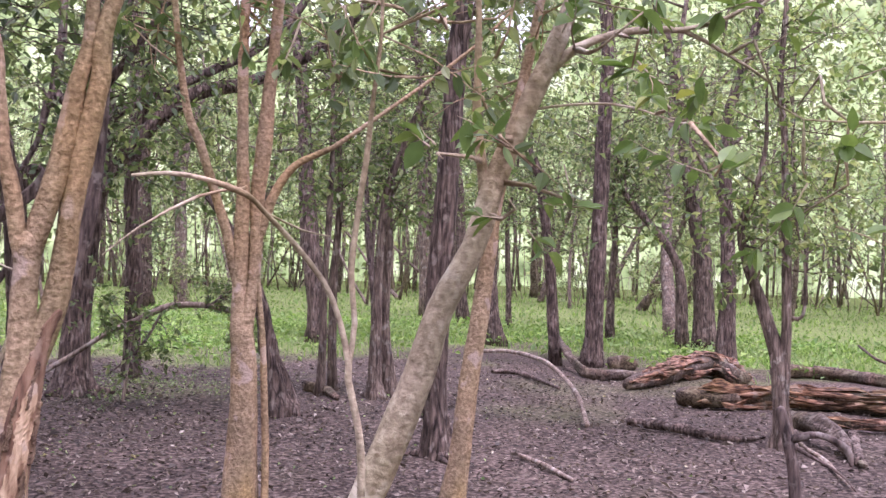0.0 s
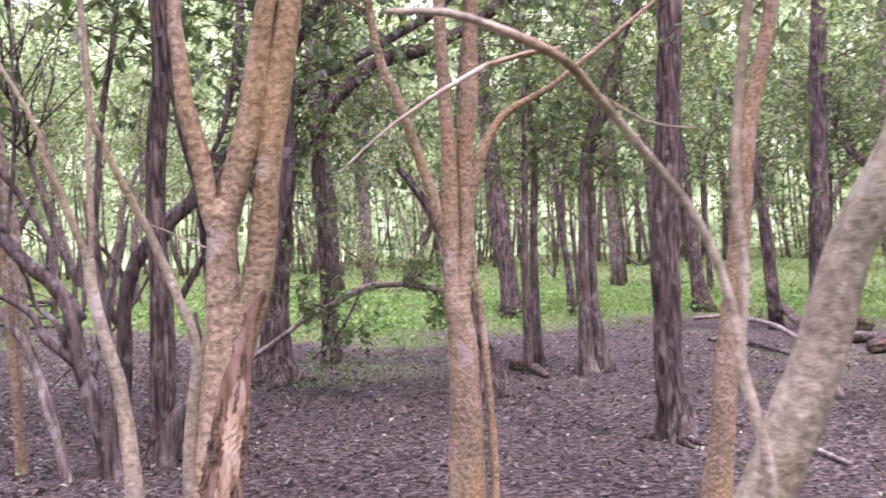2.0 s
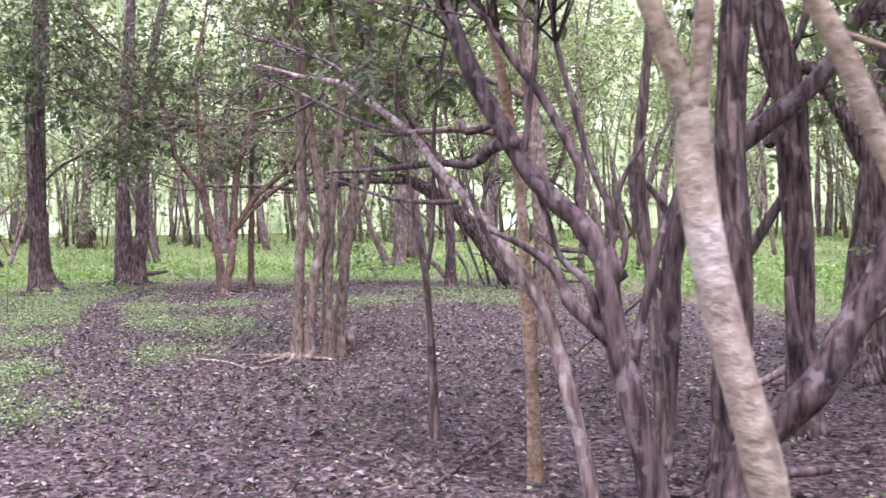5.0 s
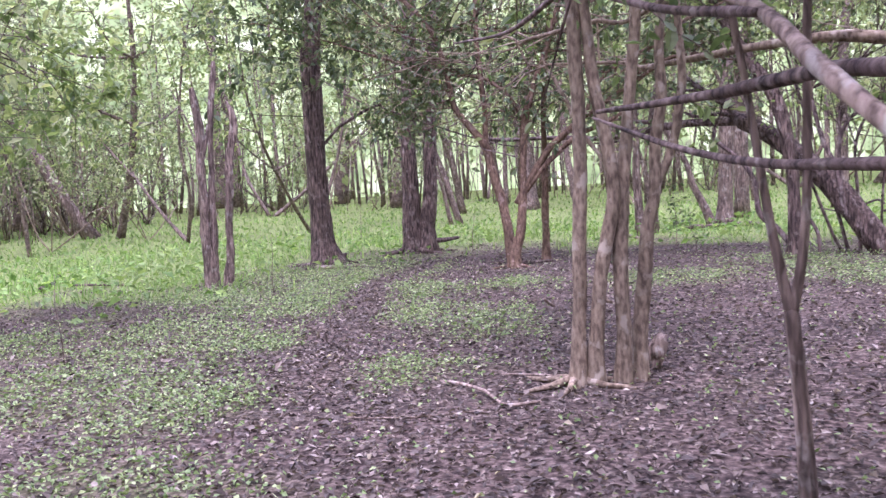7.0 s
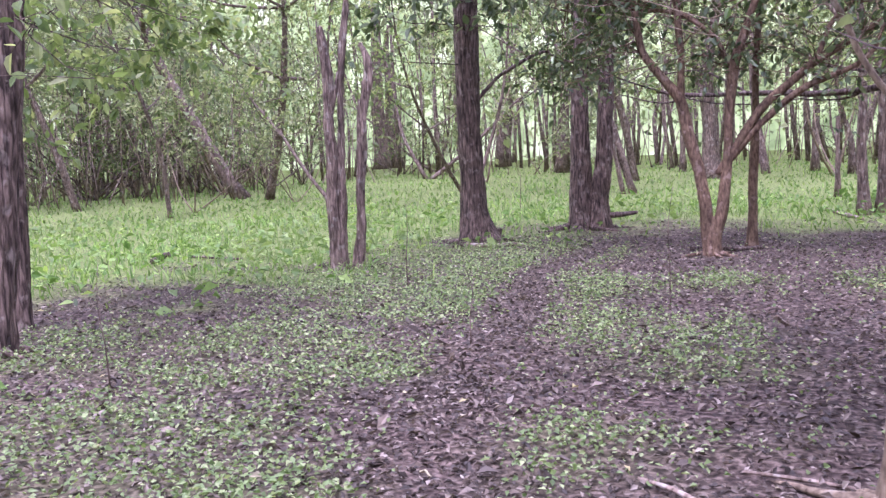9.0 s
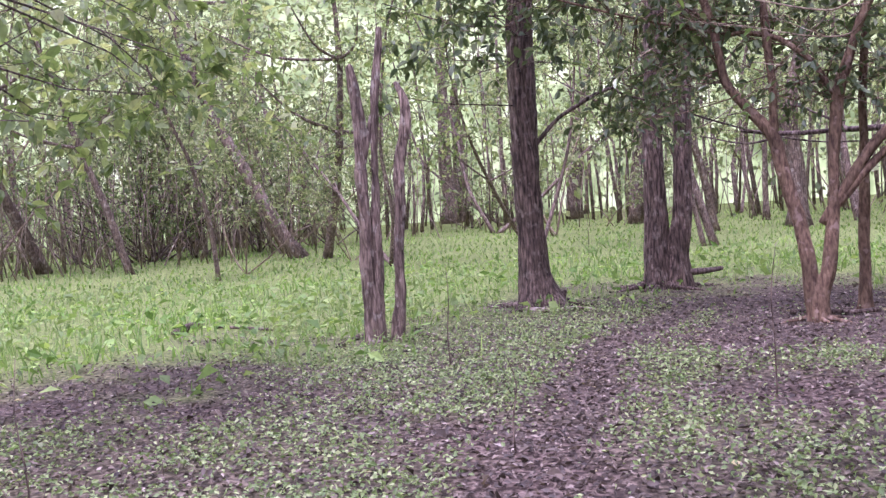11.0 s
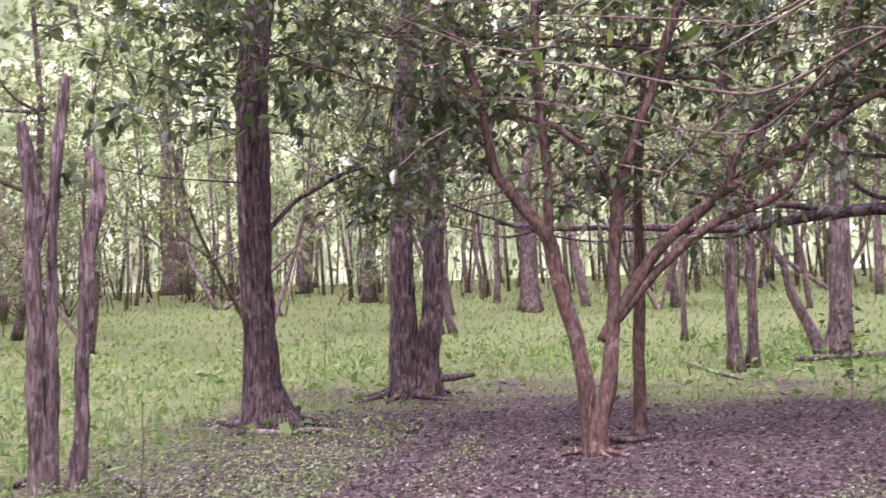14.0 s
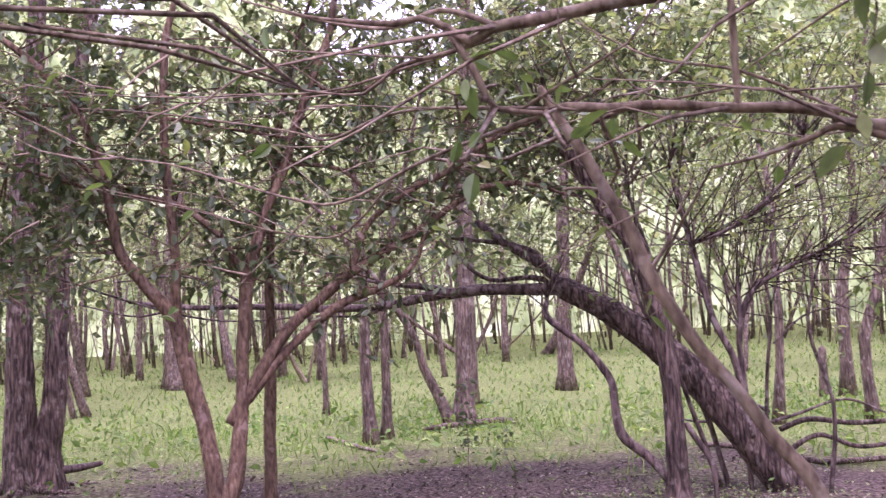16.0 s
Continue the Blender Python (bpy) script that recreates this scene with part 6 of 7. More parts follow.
woody("tree", "grey-brown slim tree standing in bright grass", grey_bark, [
    [(-7.45, 20.76, 0.00, 0.081), (-7.44, 20.77, 0.57, 0.063), (-7.43, 20.77, 1.31, 0.060), (-7.44, 20.77, 2.05, 0.052)],
], up=3, crown=(45, 0.09, 2.2, 1.0, 'leaf_bright'), group="trees of the wood")
woody("tree", "grey-brown slim tree standing in bright grass", grey_bark, [
    [(-6.96, 22.51, 0.00, 0.092), (-7.10, 22.48, 0.32, 0.075), (-7.33, 22.43, 0.83, 0.067), (-7.43, 22.41, 1.25, 0.059), (-7.77, 22.33, 1.85, 0.050), (-8.24, 22.23, 2.55, 0.042), (-8.79, 22.11, 3.26, 0.034)],
], up=3, crown=(45, 0.09, 2.2, 1.0, 'leaf_bright'), group="trees of the wood")
woody("tree", "grey-brown slim tree standing in bright grass", grey_bark, [
    [(-5.73, 27.63, 0.00, 0.189), (-5.72, 27.63, 0.77, 0.145), (-5.69, 27.63, 1.66, 0.134), (-5.64, 27.64, 3.23, 0.123)],
], up=3, crown=(45, 0.09, 2.2, 1.0, 'leaf_bright'), group="trees of the wood")
woody("tree", "grey-brown slim tree standing in bright grass", grey_bark, [
    [(-12.74, 33.08, 0.00, 0.136), (-12.78, 33.07, 0.79, 0.091), (-12.87, 33.04, 1.24, 0.076), (-13.09, 32.96, 2.01, 0.061)],
], up=3, crown=(45, 0.09, 2.2, 1.0, 'leaf_bright'), group="trees of the wood")
woody("tree", "grey-brown slim tree standing in bright grass", grey_bark, [
    [(-15.94, 31.04, 0.00, 0.244), (-15.98, 31.02, 0.57, 0.187), (-15.97, 31.03, 1.86, 0.173), (-15.98, 31.02, 3.45, 0.159)],
], up=3, crown=(45, 0.09, 2.2, 1.0, 'leaf_bright'), group="trees of the wood")
woody("tree", "grey-brown slim tree standing in bright grass", grey_bark, [
    [(-8.66, 38.86, 0.00, 0.125), (-8.64, 38.86, 1.07, 0.108), (-8.62, 38.86, 2.51, 0.090)],
], up=3, crown=(45, 0.09, 2.2, 1.0, 'leaf_bright'), group="trees of the wood")
woody("tree", "grey-brown slim tree standing in bright grass", grey_bark, [
    [(-9.42, 23.98, -0.00, 0.057), (-9.42, 23.98, 0.80, 0.043), (-9.42, 23.98, 1.47, 0.038)],
], up=3, crown=(45, 0.09, 2.2, 1.0, 'leaf_bright'), group="trees of the wood")
woody("tree", "grey-brown slim tree standing in bright grass", grey_bark, [
    [(-2.48, 21.58, 0.00, 0.087), (-2.42, 21.57, 0.72, 0.058), (-2.39, 21.57, 1.37, 0.055), (-2.40, 21.57, 2.24, 0.047), (-2.40, 21.57, 3.05, 0.040)],
], up=3, crown=(45, 0.09, 2.2, 1.0, 'leaf_bright'), group="trees of the wood")
woody("tree", "grey-brown slim tree standing in bright grass", grey_bark, [
    [(-1.02, 25.02, 0.00, 0.117), (-1.00, 25.02, 0.90, 0.100), (-0.98, 25.01, 1.80, 0.091), (-0.74, 24.97, 2.88, 0.073)],
], up=3, crown=(45, 0.09, 2.2, 1.0, 'leaf_bright'), group="trees of the wood")
woody("tree", "grey-brown slim tree standing in bright grass", grey_bark, [
    [(-1.27, 21.96, -0.00, 0.080), (-1.30, 21.96, 1.02, 0.073), (-1.13, 21.93, 1.60, 0.066), (-0.95, 21.90, 2.47, 0.051)],
], up=3, crown=(45, 0.09, 2.2, 1.0, 'leaf_bright'), group="trees of the wood")
woody("tree", "grey-brown slim tree standing in bright grass", grey_bark, [
    [(-1.35, 25.12, 0.00, 0.073), (-1.34, 25.12, 0.73, 0.064)],
], up=3, crown=(45, 0.09, 2.2, 1.0, 'leaf_bright'), group="trees of the wood")
woody("tree", "dull grey-brown tree at the glade's far edge", grey_bark, [
    [(-44.03, 43.62, 0.00, 0.569), (-44.01, 43.65, 1.49, 0.411), (-44.10, 43.54, 3.39, 0.379), (-44.04, 43.61, 7.80, 0.284), (-43.97, 43.68, 11.56, 0.220)],
], up=2.5, crown=(40, 0.1, 2.2, 1.0, 'leaf_bright'), group="trees of the wood")
woody("tree", "dull grey-brown tree at the glade's far edge", grey_bark, [
    [(-34.70, 43.41, 0.00, 0.277), (-34.67, 43.44, 1.66, 0.208), (-34.44, 43.63, 3.86, 0.166), (-33.95, 44.07, 6.58, 0.138)],
], up=2.5, crown=(40, 0.1, 2.2, 1.0, 'leaf_bright'), group="trees of the wood")
woody("tree", "dull grey-brown tree at the glade's far edge", grey_bark, [
    [(-42.47, 26.66, 0.00, 0.333), (-42.44, 26.71, 1.67, 0.262), (-42.41, 26.78, 3.81, 0.238), (-42.26, 27.09, 5.70, 0.214), (-42.14, 27.33, 7.36, 0.167)],
], up=2.5, crown=(40, 0.1, 2.2, 1.0, 'leaf_bright'), group="trees of the wood")
woody("tree", "dull grey-brown tree at the glade's far edge", grey_bark, [
    [(-38.31, 25.09, 0.00, 0.150), (-38.30, 25.11, 2.04, 0.129), (-38.26, 25.18, 4.18, 0.107)],
], up=2.5, crown=(40, 0.1, 2.2, 1.0, 'leaf_bright'), group="trees of the wood")
woody("tree", "dull grey-brown tree at the glade's far edge", grey_bark, [
    [(-36.16, 25.78, 0.00, 0.230), (-36.13, 25.83, 1.50, 0.167), (-36.04, 26.00, 3.37, 0.156), (-35.91, 26.24, 5.65, 0.125), (-35.75, 26.52, 8.57, 0.146)],
], up=2.5, crown=(40, 0.1, 2.2, 1.0, 'leaf_bright'), group="trees of the wood")
woody("tree", "dull grey-brown tree at the glade's far edge", grey_bark, [
    [(-88.33, 66.03, 0.00, 0.533), (-88.23, 66.18, 4.73, 0.414), (-88.17, 66.27, 10.04, 0.354)],
], up=2.5, crown=(40, 0.1, 2.2, 1.0, 'leaf_bright'), group="trees of the wood")
woody("tree", "dull grey-brown tree at the glade's far edge", grey_bark, [
    [(-24.90, 35.83, -0.00, 0.267), (-24.89, 35.84, 1.44, 0.225), (-24.77, 35.94, 3.07, 0.184)],
], up=2.5, crown=(40, 0.1, 2.2, 1.0, 'leaf_bright'), group="trees of the wood")
woody("tree", "dull grey-brown tree at the glade's far edge", grey_bark, [
    [(-16.37, 31.81, -0.00, 0.337), (-16.35, 31.82, 0.84, 0.260), (-16.41, 31.79, 1.92, 0.214)],
], up=2.5, crown=(40, 0.1, 2.2, 1.0, 'leaf_bright'), group="trees of the wood")
woody("tree", "dull grey-brown tree at the glade's far edge", grey_bark, [
    [(-14.62, 34.95, -0.00, 0.144), (-14.61, 34.95, 0.96, 0.112), (-14.58, 34.97, 2.23, 0.095)],
], up=2.5, crown=(40, 0.1, 2.2, 1.0, 'leaf_bright'), group="trees of the wood")
woody("tree", "dull grey-brown tree at the glade's far edge", grey_bark, [
    [(-47.84, 34.22, 0.00, 0.204), (-47.80, 34.28, 2.04, 0.161), (-47.76, 34.34, 4.08, 0.131)],
], up=2.5, crown=(40, 0.1, 2.2, 1.0, 'leaf_bright'), group="trees of the wood")
woody("tree", "dull grey-brown tree at the glade's far edge", grey_bark, [
    [(-63.57, 42.43, 0.00, 0.235), (-63.53, 42.50, 2.35, 0.176), (-63.46, 42.62, 5.07, 0.176)],
], up=2.5, crown=(40, 0.1, 2.2, 1.0, 'leaf_bright'), group="trees of the wood")
woody("tree", "dull grey-brown tree at the glade's far edge", grey_bark, [
    [(-46.89, 30.28, 0.00, 0.136), (-46.86, 30.33, 1.63, 0.109), (-46.72, 30.60, 4.33, 0.109)],
], up=2.5, crown=(40, 0.1, 2.2, 1.0, 'leaf_bright'), group="trees of the wood")
woody("tree", "dull grey-brown tree at the glade's far edge", grey_bark, [
    [(-43.28, 33.41, 0.00, 0.189), (-43.28, 33.40, 1.89, 0.162), (-43.28, 33.41, 3.78, 0.135)],
], up=2.5, crown=(40, 0.1, 2.2, 1.0, 'leaf_bright'), group="trees of the wood")
woody("tree", "dull grey-brown tree at the glade's far edge", grey_bark, [
    [(-25.53, 43.60, -0.00, 0.120), (-25.65, 43.53, 1.94, 0.096)],
], up=2.5, crown=(40, 0.1, 2.2, 1.0, 'leaf_bright'), group="trees of the wood")
woody("tree", "dull grey-brown tree at the glade's far edge", grey_bark, [
    [(-19.49, 35.47, -0.00, 0.109), (-19.47, 35.49, 1.18, 0.091), (-19.43, 35.51, 2.63, 0.072)],
], up=2.5, crown=(40, 0.1, 2.2, 1.0, 'leaf_bright'), group="trees of the wood")
woody("tree", "dull grey-brown tree at the glade's far edge", grey_bark, [
    [(-7.12, 24.73, 0.00, 0.164), (-7.10, 24.73, 0.98, 0.163), (-7.08, 24.74, 2.57, 0.150)],
], up=3, crown=(40, 0.1, 2.2, 1.0, 'leaf_bright'), group="trees of the wood")
woody("tree", "dull grey-brown tree at the glade's far edge", grey_bark, [
    [(-44.40, 44.92, 0.00, 0.477), (-44.38, 44.94, 2.20, 0.407), (-44.41, 44.91, 5.22, 0.337)],
], up=3, crown=(40, 0.1, 2.2, 1.0, 'leaf_bright'), group="trees of the wood")
woody("tree", "dull grey-brown tree at the glade's far edge", grey_bark, [
    [(-35.37, 44.62, 0.00, 0.244), (-35.25, 44.72, 1.81, 0.182), (-35.09, 44.85, 3.61, 0.151)],
], up=3, crown=(40, 0.1, 2.2, 1.0, 'leaf_bright'), group="trees of the wood")
rotten("rotten_log", "crumbling reddish rotten log split open, lying in litter", "log", [(7.32, 8.33, 0.06, 0.076), (7.80, 8.49, 0.10, 0.121), (8.76, 9.04, 0.14, 0.170), (9.43, 9.17, 0.15, 0.184), (8.87, 8.00, 0.09, 0.109)])
rotten("rotten_log", "rotten log with a rounded broken end on the pile", "log", [(7.18, 7.17, 0.09, 0.113), (7.26, 6.90, 0.11, 0.136), (7.76, 6.79, 0.12, 0.146), (8.21, 6.68, 0.10, 0.129), (8.52, 6.36, 0.10, 0.129), (8.92, 6.00, 0.10, 0.130), (9.37, 5.63, 0.09, 0.118)])
rotten("rotten_log", "split slab of reddish rotten wood on the pile", "log", [(8.48, 6.94, 0.10, 0.040), (8.65, 6.64, 0.10, 0.053), (8.80, 6.32, 0.08, 0.052), (9.02, 5.94, 0.08, 0.039)])
fallen("dead_root", "dark arching root end of the log pile", "branch", dark_bark, [(7.08, 5.45, 0.12, 0.071), (6.89, 4.95, 0.16, 0.073), (6.75, 4.58, 0.10, 0.060), (6.55, 4.26, 0.03, 0.043), (6.46, 4.10, 0.02, 0.028)])
fallen("dead_root", "short dark broken root below the log pile", "branch", dark_bark, [(6.91, 4.62, 0.14, 0.041), (6.70, 4.39, 0.07, 0.049), (6.46, 4.14, 0.03, 0.038)])
fallen("stick", "thin pale stick lying against the log pile", "stick", dead_wood, [(6.56, 4.95, 0.10, 0.013), (6.38, 4.57, 0.05, 0.015), (6.33, 4.34, 0.01, 0.014), (5.94, 3.83, 0.01, 0.011)])
fallen("stick", "dark broken branch among the grass behind the pile", "branch", dark_bark, [(11.09, 9.09, 0.10, 0.043), (11.29, 8.67, 0.08, 0.047), (11.33, 8.14, 0.05, 0.038), (11.20, 7.51, 0.02, 0.024)])
fallen("stick", "thin dark twig rising from the log pile", "stick", dark_bark, [(12.66, 9.72, 0.35, 0.019), (12.00, 8.83, 0.25, 0.022), (12.10, 8.62, 0.15, 0.022), (11.12, 7.53, 0.02, 0.020)])
rotten("rotten_log", "long split rotten log, orange inside, on the pile", "log", [(7.41, 5.79, 0.04, 0.052), (7.62, 5.58, 0.05, 0.063), (7.85, 5.27, 0.05, 0.057), (8.26, 5.01, 0.04, 0.052)])
fallen("fallen_branch", "dark mossy branch lying before the log pile", "branch", dark_bark, [(5.84, 6.20, 0.03, 0.037), (6.01, 5.85, 0.04, 0.047), (6.11, 5.45, 0.03, 0.041), (6.28, 5.22, 0.02, 0.025), (6.63, 5.31, 0.01, 0.018)])
fallen("fallen_log", "weathered dark log in the grass behind the pile", "log", dark_bark, [(10.28, 9.01, 0.08, 0.099), (10.89, 8.89, 0.07, 0.085), (11.02, 8.42, 0.06, 0.075), (11.04, 7.82, 0.06, 0.073), (11.18, 7.25, 0.04, 0.056)])
fallen("dead_root", "dark twisted root arching over the litter", "branch", dark_bark, [(8.75, 12.35, 0.35, 0.065), (8.08, 10.88, 0.22, 0.058), (7.63, 9.80, 0.10, 0.054), (7.62, 9.38, 0.05, 0.067), (7.89, 9.21, 0.06, 0.075), (8.24, 9.14, 0.05, 0.068)])
fallen("fallen_log", "short dark log end beside the twisted root", "log", dark_bark, [(8.53, 10.42, 0.06, 0.074), (8.72, 10.38, 0.07, 0.092), (8.78, 10.16, 0.06, 0.074)])
fallen("dead_branch", "thin dead branch arched down to the ground", "branch", dead_wood, [(6.28, 10.07, 0.30, 0.022), (6.40, 9.53, 0.35, 0.025), (6.13, 8.30, 0.38, 0.026), (5.87, 7.46, 0.33, 0.024), (5.64, 6.75, 0.20, 0.025), (5.38, 6.17, 0.02, 0.023)])
fallen("stick", "pale bare stick lying on the litter", "stick", dead_wood, [(4.14, 5.20, 0.01, 0.015), (4.14, 4.85, 0.01, 0.019), (4.08, 4.37, 0.01, 0.014)])
fallen("stick", "thin curved twig lying on the litter", "stick", dead_wood, [(6.51, 4.70, 0.01, 0.012), (6.17, 4.14, 0.01, 0.011), (5.74, 3.55, 0.01, 0.008)])
fallen("fallen_branch", "dark broken branch beside the snag", "branch", dark_bark, [(3.65, 9.11, 0.04, 0.051), (3.76, 8.85, 0.04, 0.050), (3.75, 8.29, 0.02, 0.026)])
fallen("stick", "dark stick lying in the litter", "stick", dark_bark, [(6.53, 10.21, 0.02, 0.030), (6.75, 9.85, 0.03, 0.033), (6.52, 8.50, 0.02, 0.020)])
fallen("stick", "dark bent stick half buried in litter", "stick", dark_bark, [(1.32, 4.68, 0.01, 0.007), (1.44, 4.56, 0.01, 0.008), (1.63, 4.63, 0.01, 0.007), (1.80, 4.50, 0.00, 0.005)])
fallen("stick", "dark stick lying in the litter", "stick", dark_bark, [(-0.95, 5.83, 0.01, 0.007), (-0.91, 6.31, 0.01, 0.009), (-0.84, 6.79, 0.01, 0.008)])
fallen("stick", "slender stick on the litter", "stick", dark_bark, [(-0.98, 6.10, 0.01, 0.007), (-0.96, 6.61, 0.01, 0.008), (-0.93, 7.23, 0.01, 0.007)])
fallen("stick", "crooked pale stick lying on the ground", "stick", dead_wood, [(-4.04, 9.09, 0.01, 0.007), (-3.86, 9.06, 0.01, 0.010), (-3.63, 8.95, 0.01, 0.011), (-3.50, 8.84, 0.01, 0.010), (-3.34, 8.71, 0.01, 0.010), (-3.25, 8.76, 0.01, 0.010), (-3.19, 8.85, 0.01, 0.007)])
fallen("stick", "long straight brown stick lying on the litter", "stick", dead_wood, [(-4.05, 8.16, 0.00, 0.006), (-3.78, 8.26, 0.00, 0.006), (-3.58, 8.41, 0.00, 0.006), (-3.38, 8.62, 0.00, 0.005)])
fallen("stick", "thin pale stick on the litter", "stick", dead_wood, [(-3.77, 9.39, 0.01, 0.007), (-3.55, 9.44, 0.01, 0.009), (-3.38, 9.46, 0.01, 0.007)])
fallen("stick", "dark dead branch lying in herbs at the foot of dead stems", "branch", dark_bark, [(-10.20, 12.26, 0.02, 0.019), (-10.47, 12.68, 0.02, 0.022), (-10.37, 12.90, 0.02, 0.020)])
fallen("stick", "dark forked stick lying in herbs", "branch", dark_bark, [(-10.03, 13.06, 0.02, 0.022), (-9.80, 13.05, 0.02, 0.022), (-9.44, 12.89, 0.01, 0.014)])
fallen("stick", "grey root-like branch lying beside the big tree", "branch", dead_wood, [(-10.34, 14.87, 0.02, 0.026), (-10.00, 14.92, 0.02, 0.028), (-9.83, 15.15, 0.02, 0.026), (-9.56, 15.17, 0.01, 0.017)])
fallen("fallen_log", "dark dead branch half hidden in grass", "branch", dark_bark, [(-12.74, 11.85, 0.03, 0.035), (-13.08, 12.14, 0.03, 0.043), (-13.29, 12.42, 0.03, 0.032)])
fallen("stick", "thin dark branch lying in grass", "branch", dark_bark, [(-12.94, 12.46, 0.01, 0.015), (-12.47, 12.55, 0.01, 0.018), (-11.97, 12.63, 0.01, 0.014)])
fallen("stick", "dark stick at the foot of the many-stemmed tree", "branch", dark_bark, [(-7.59, 15.56, 0.02, 0.023), (-7.43, 15.69, 0.02, 0.021), (-7.10, 15.75, 0.02, 0.023), (-6.96, 15.98, 0.02, 0.021)])
fallen("stick", "small curled pale twig standing in litter", "stick", dead_wood, [(-4.80, 11.83, 0.12, 0.011), (-4.85, 12.01, 0.05, 0.014), (-4.86, 12.12, 0.01, 0.010)])
fallen("fallen_log", "pale barkless log lying in bright grass", "log", grey_bark, [(-7.17, 21.58, 0.02, 0.024), (-6.95, 21.73, 0.04, 0.044), (-6.68, 22.00, 0.03, 0.037), (-6.32, 22.26, 0.04, 0.045), (-6.09, 22.35, 0.03, 0.041), (-5.90, 22.06, 0.02, 0.024)])
fallen("fallen_branch", "broken pale branch in the grass", "branch", dead_wood, [(-8.42, 21.06, 0.02, 0.020), (-7.77, 20.19, 0.02, 0.029), (-7.29, 19.67, 0.01, 0.017)])
fallen("fallen_branch", "dark tangled dead branch on the ground", "branch", dark_bark, [(-2.84, 18.29, 0.35, 0.026), (-2.59, 18.22, 0.45, 0.026), (-2.25, 18.14, 0.42, 0.026), (-1.95, 17.96, 0.45, 0.023)])
fallen("fallen_branch", "dark tangled dead branch on the ground", "branch", dark_bark, [(-2.81, 18.20, 0.15, 0.029), (-2.50, 18.22, 0.30, 0.023), (-2.17, 18.14, 0.20, 0.023), (-1.71, 18.46, 0.20, 0.024)])
fallen("fallen_branch", "dark tangled dead branch on the ground", "branch", dark_bark, [(-3.47, 19.69, 0.02, 0.027), (-2.92, 19.22, 0.03, 0.032), (-2.48, 18.45, 0.02, 0.030), (-1.86, 18.57, 0.02, 0.027)])
A_THICKET, B_THICKET = (-32.0, 19.5), (-31.9, 27.5)
KNOT = (-2.96, 9.98)

# ---- small plants and stones ----
def seedling(x, y, h, n, leaf, label):
    """A thin upright seedling with leaves up its stem."""
    thing = tagged(new("seedling"), label, "seedling")
    thing.location = (x, y, 0)
    t = [(0, 0, -0.03, 0.006), *[(rng.normal(0, 0.03), rng.normal(0, 0.03), h * k / 3, 0.006 - 0.0014 * k) for k in (1, 2, 3)]]
    v, q, c = tube(t, 5, 0.08, 0.05)
    part("stem", mesh("stem", v, [q, c], grey_bark), thing)
    at, way = [], []
    p = np.array(t)[:, :3]
    for _ in range(n):
        u = rng.uniform(0.8, 2.98)
        i = int(u)
        at.append(p[i] + (p[i + 1] - p[i]) * (u - i) + rng.normal(0, 0.03 + 0.05 * h, 3) * [1, 1, 0.3])
        way.append(rng.normal(0, 1, 3) * [1, 1, 0.5])
    if n:
        V, f = leaves(np.array(at), np.array(way), leaf, 0.5, True)
        part("foliage", mesh("foliage", V, f, LEAF["leaf_dark"], False), thing, "small green leaves")


seedling(-5.72, 17.35, 1.0, 90, 0.07, "dark leafy seedling at the litter's edge")
seedling(-5.2, 16.7, 0.6, 40, 0.06, "dark leafy seedling at the litter's edge")
seedling(-5.95, 12.45, 0.9, 4, 0.05, "thin bare seedling standing in litter")
seedling(-8.6, 12.2, 0.75, 5, 0.05, "thin bare twiggy seedling in herbs")
seedling(-7.3, 8.6, 0.7, 6, 0.05, "thin twiggy seedling near the dark trunks")
seedling(-12.0, 17.88, 1.15, 0, 0.05, "pale bare upright stick in the grass")
seedling(-6.3, 10.6, 0.5, 3, 0.05, "thin dry weed stalk in litter")

def wood_chunk(x, y):
    """A bleached knotty stub of wood with a hollow in its side."""
    bm = bmesh.new()
    bmesh.ops.create_icosphere(bm, subdivisions=4, radius=1.0)
    for v in bm.verts:
        n = v.co.copy()
        hollow = max(0, 1 - (n - Vector((0.2, -0.9, -0.45))).length / 0.6)
        v.co = Vector((n.x * 0.062, n.y * 0.058, n.z * 0.12)) * (1 + 0.3 * noise.noise(n * 1.7) + 0.12 * noise.noise(n * 5) - 0.5 * hollow)
        v.co.x += 0.22 * v.co.z
    me = bpy.data.meshes.new("wood_chunk")
    bm.to_mesh(me)
    bm.free()
    me.materials.append(dead_wood)
    ob = tagged(new("wood_chunk", me), "bleached grey knotted wood chunk at the foot of the stems", "wood chunk")
    ob.location = (x, y, 0.09)


wood_chunk(*KNOT)


# ---- leaf litter, grass and herbs ----
def scatter(n, spread, cover, near=LINE):
    """Random places round the walk, kept by a cover function."""
    k = rng.integers(0, len(near) - 1, n)
    a, b = np.array(near, float)[k], np.array(near, float)[k + 1]
    P = a + (b - a) * rng.uniform(0, 1, n)[:, None]
    ang, d = rng.uniform(0, 6.283, n), spread * rng.uniform(0, 1, n) ** 0.75
    P = P + np.stack([np.cos(ang) * d, np.sin(ang) * d], 1)
    return P[rng.uniform(0, 1, n) < cover(P)]


def litter_cover(P):
    return np.clip(1 - 1.05 * grass_cover(P), 0, 1) * (1 - 0.45 * herb_cover(P))


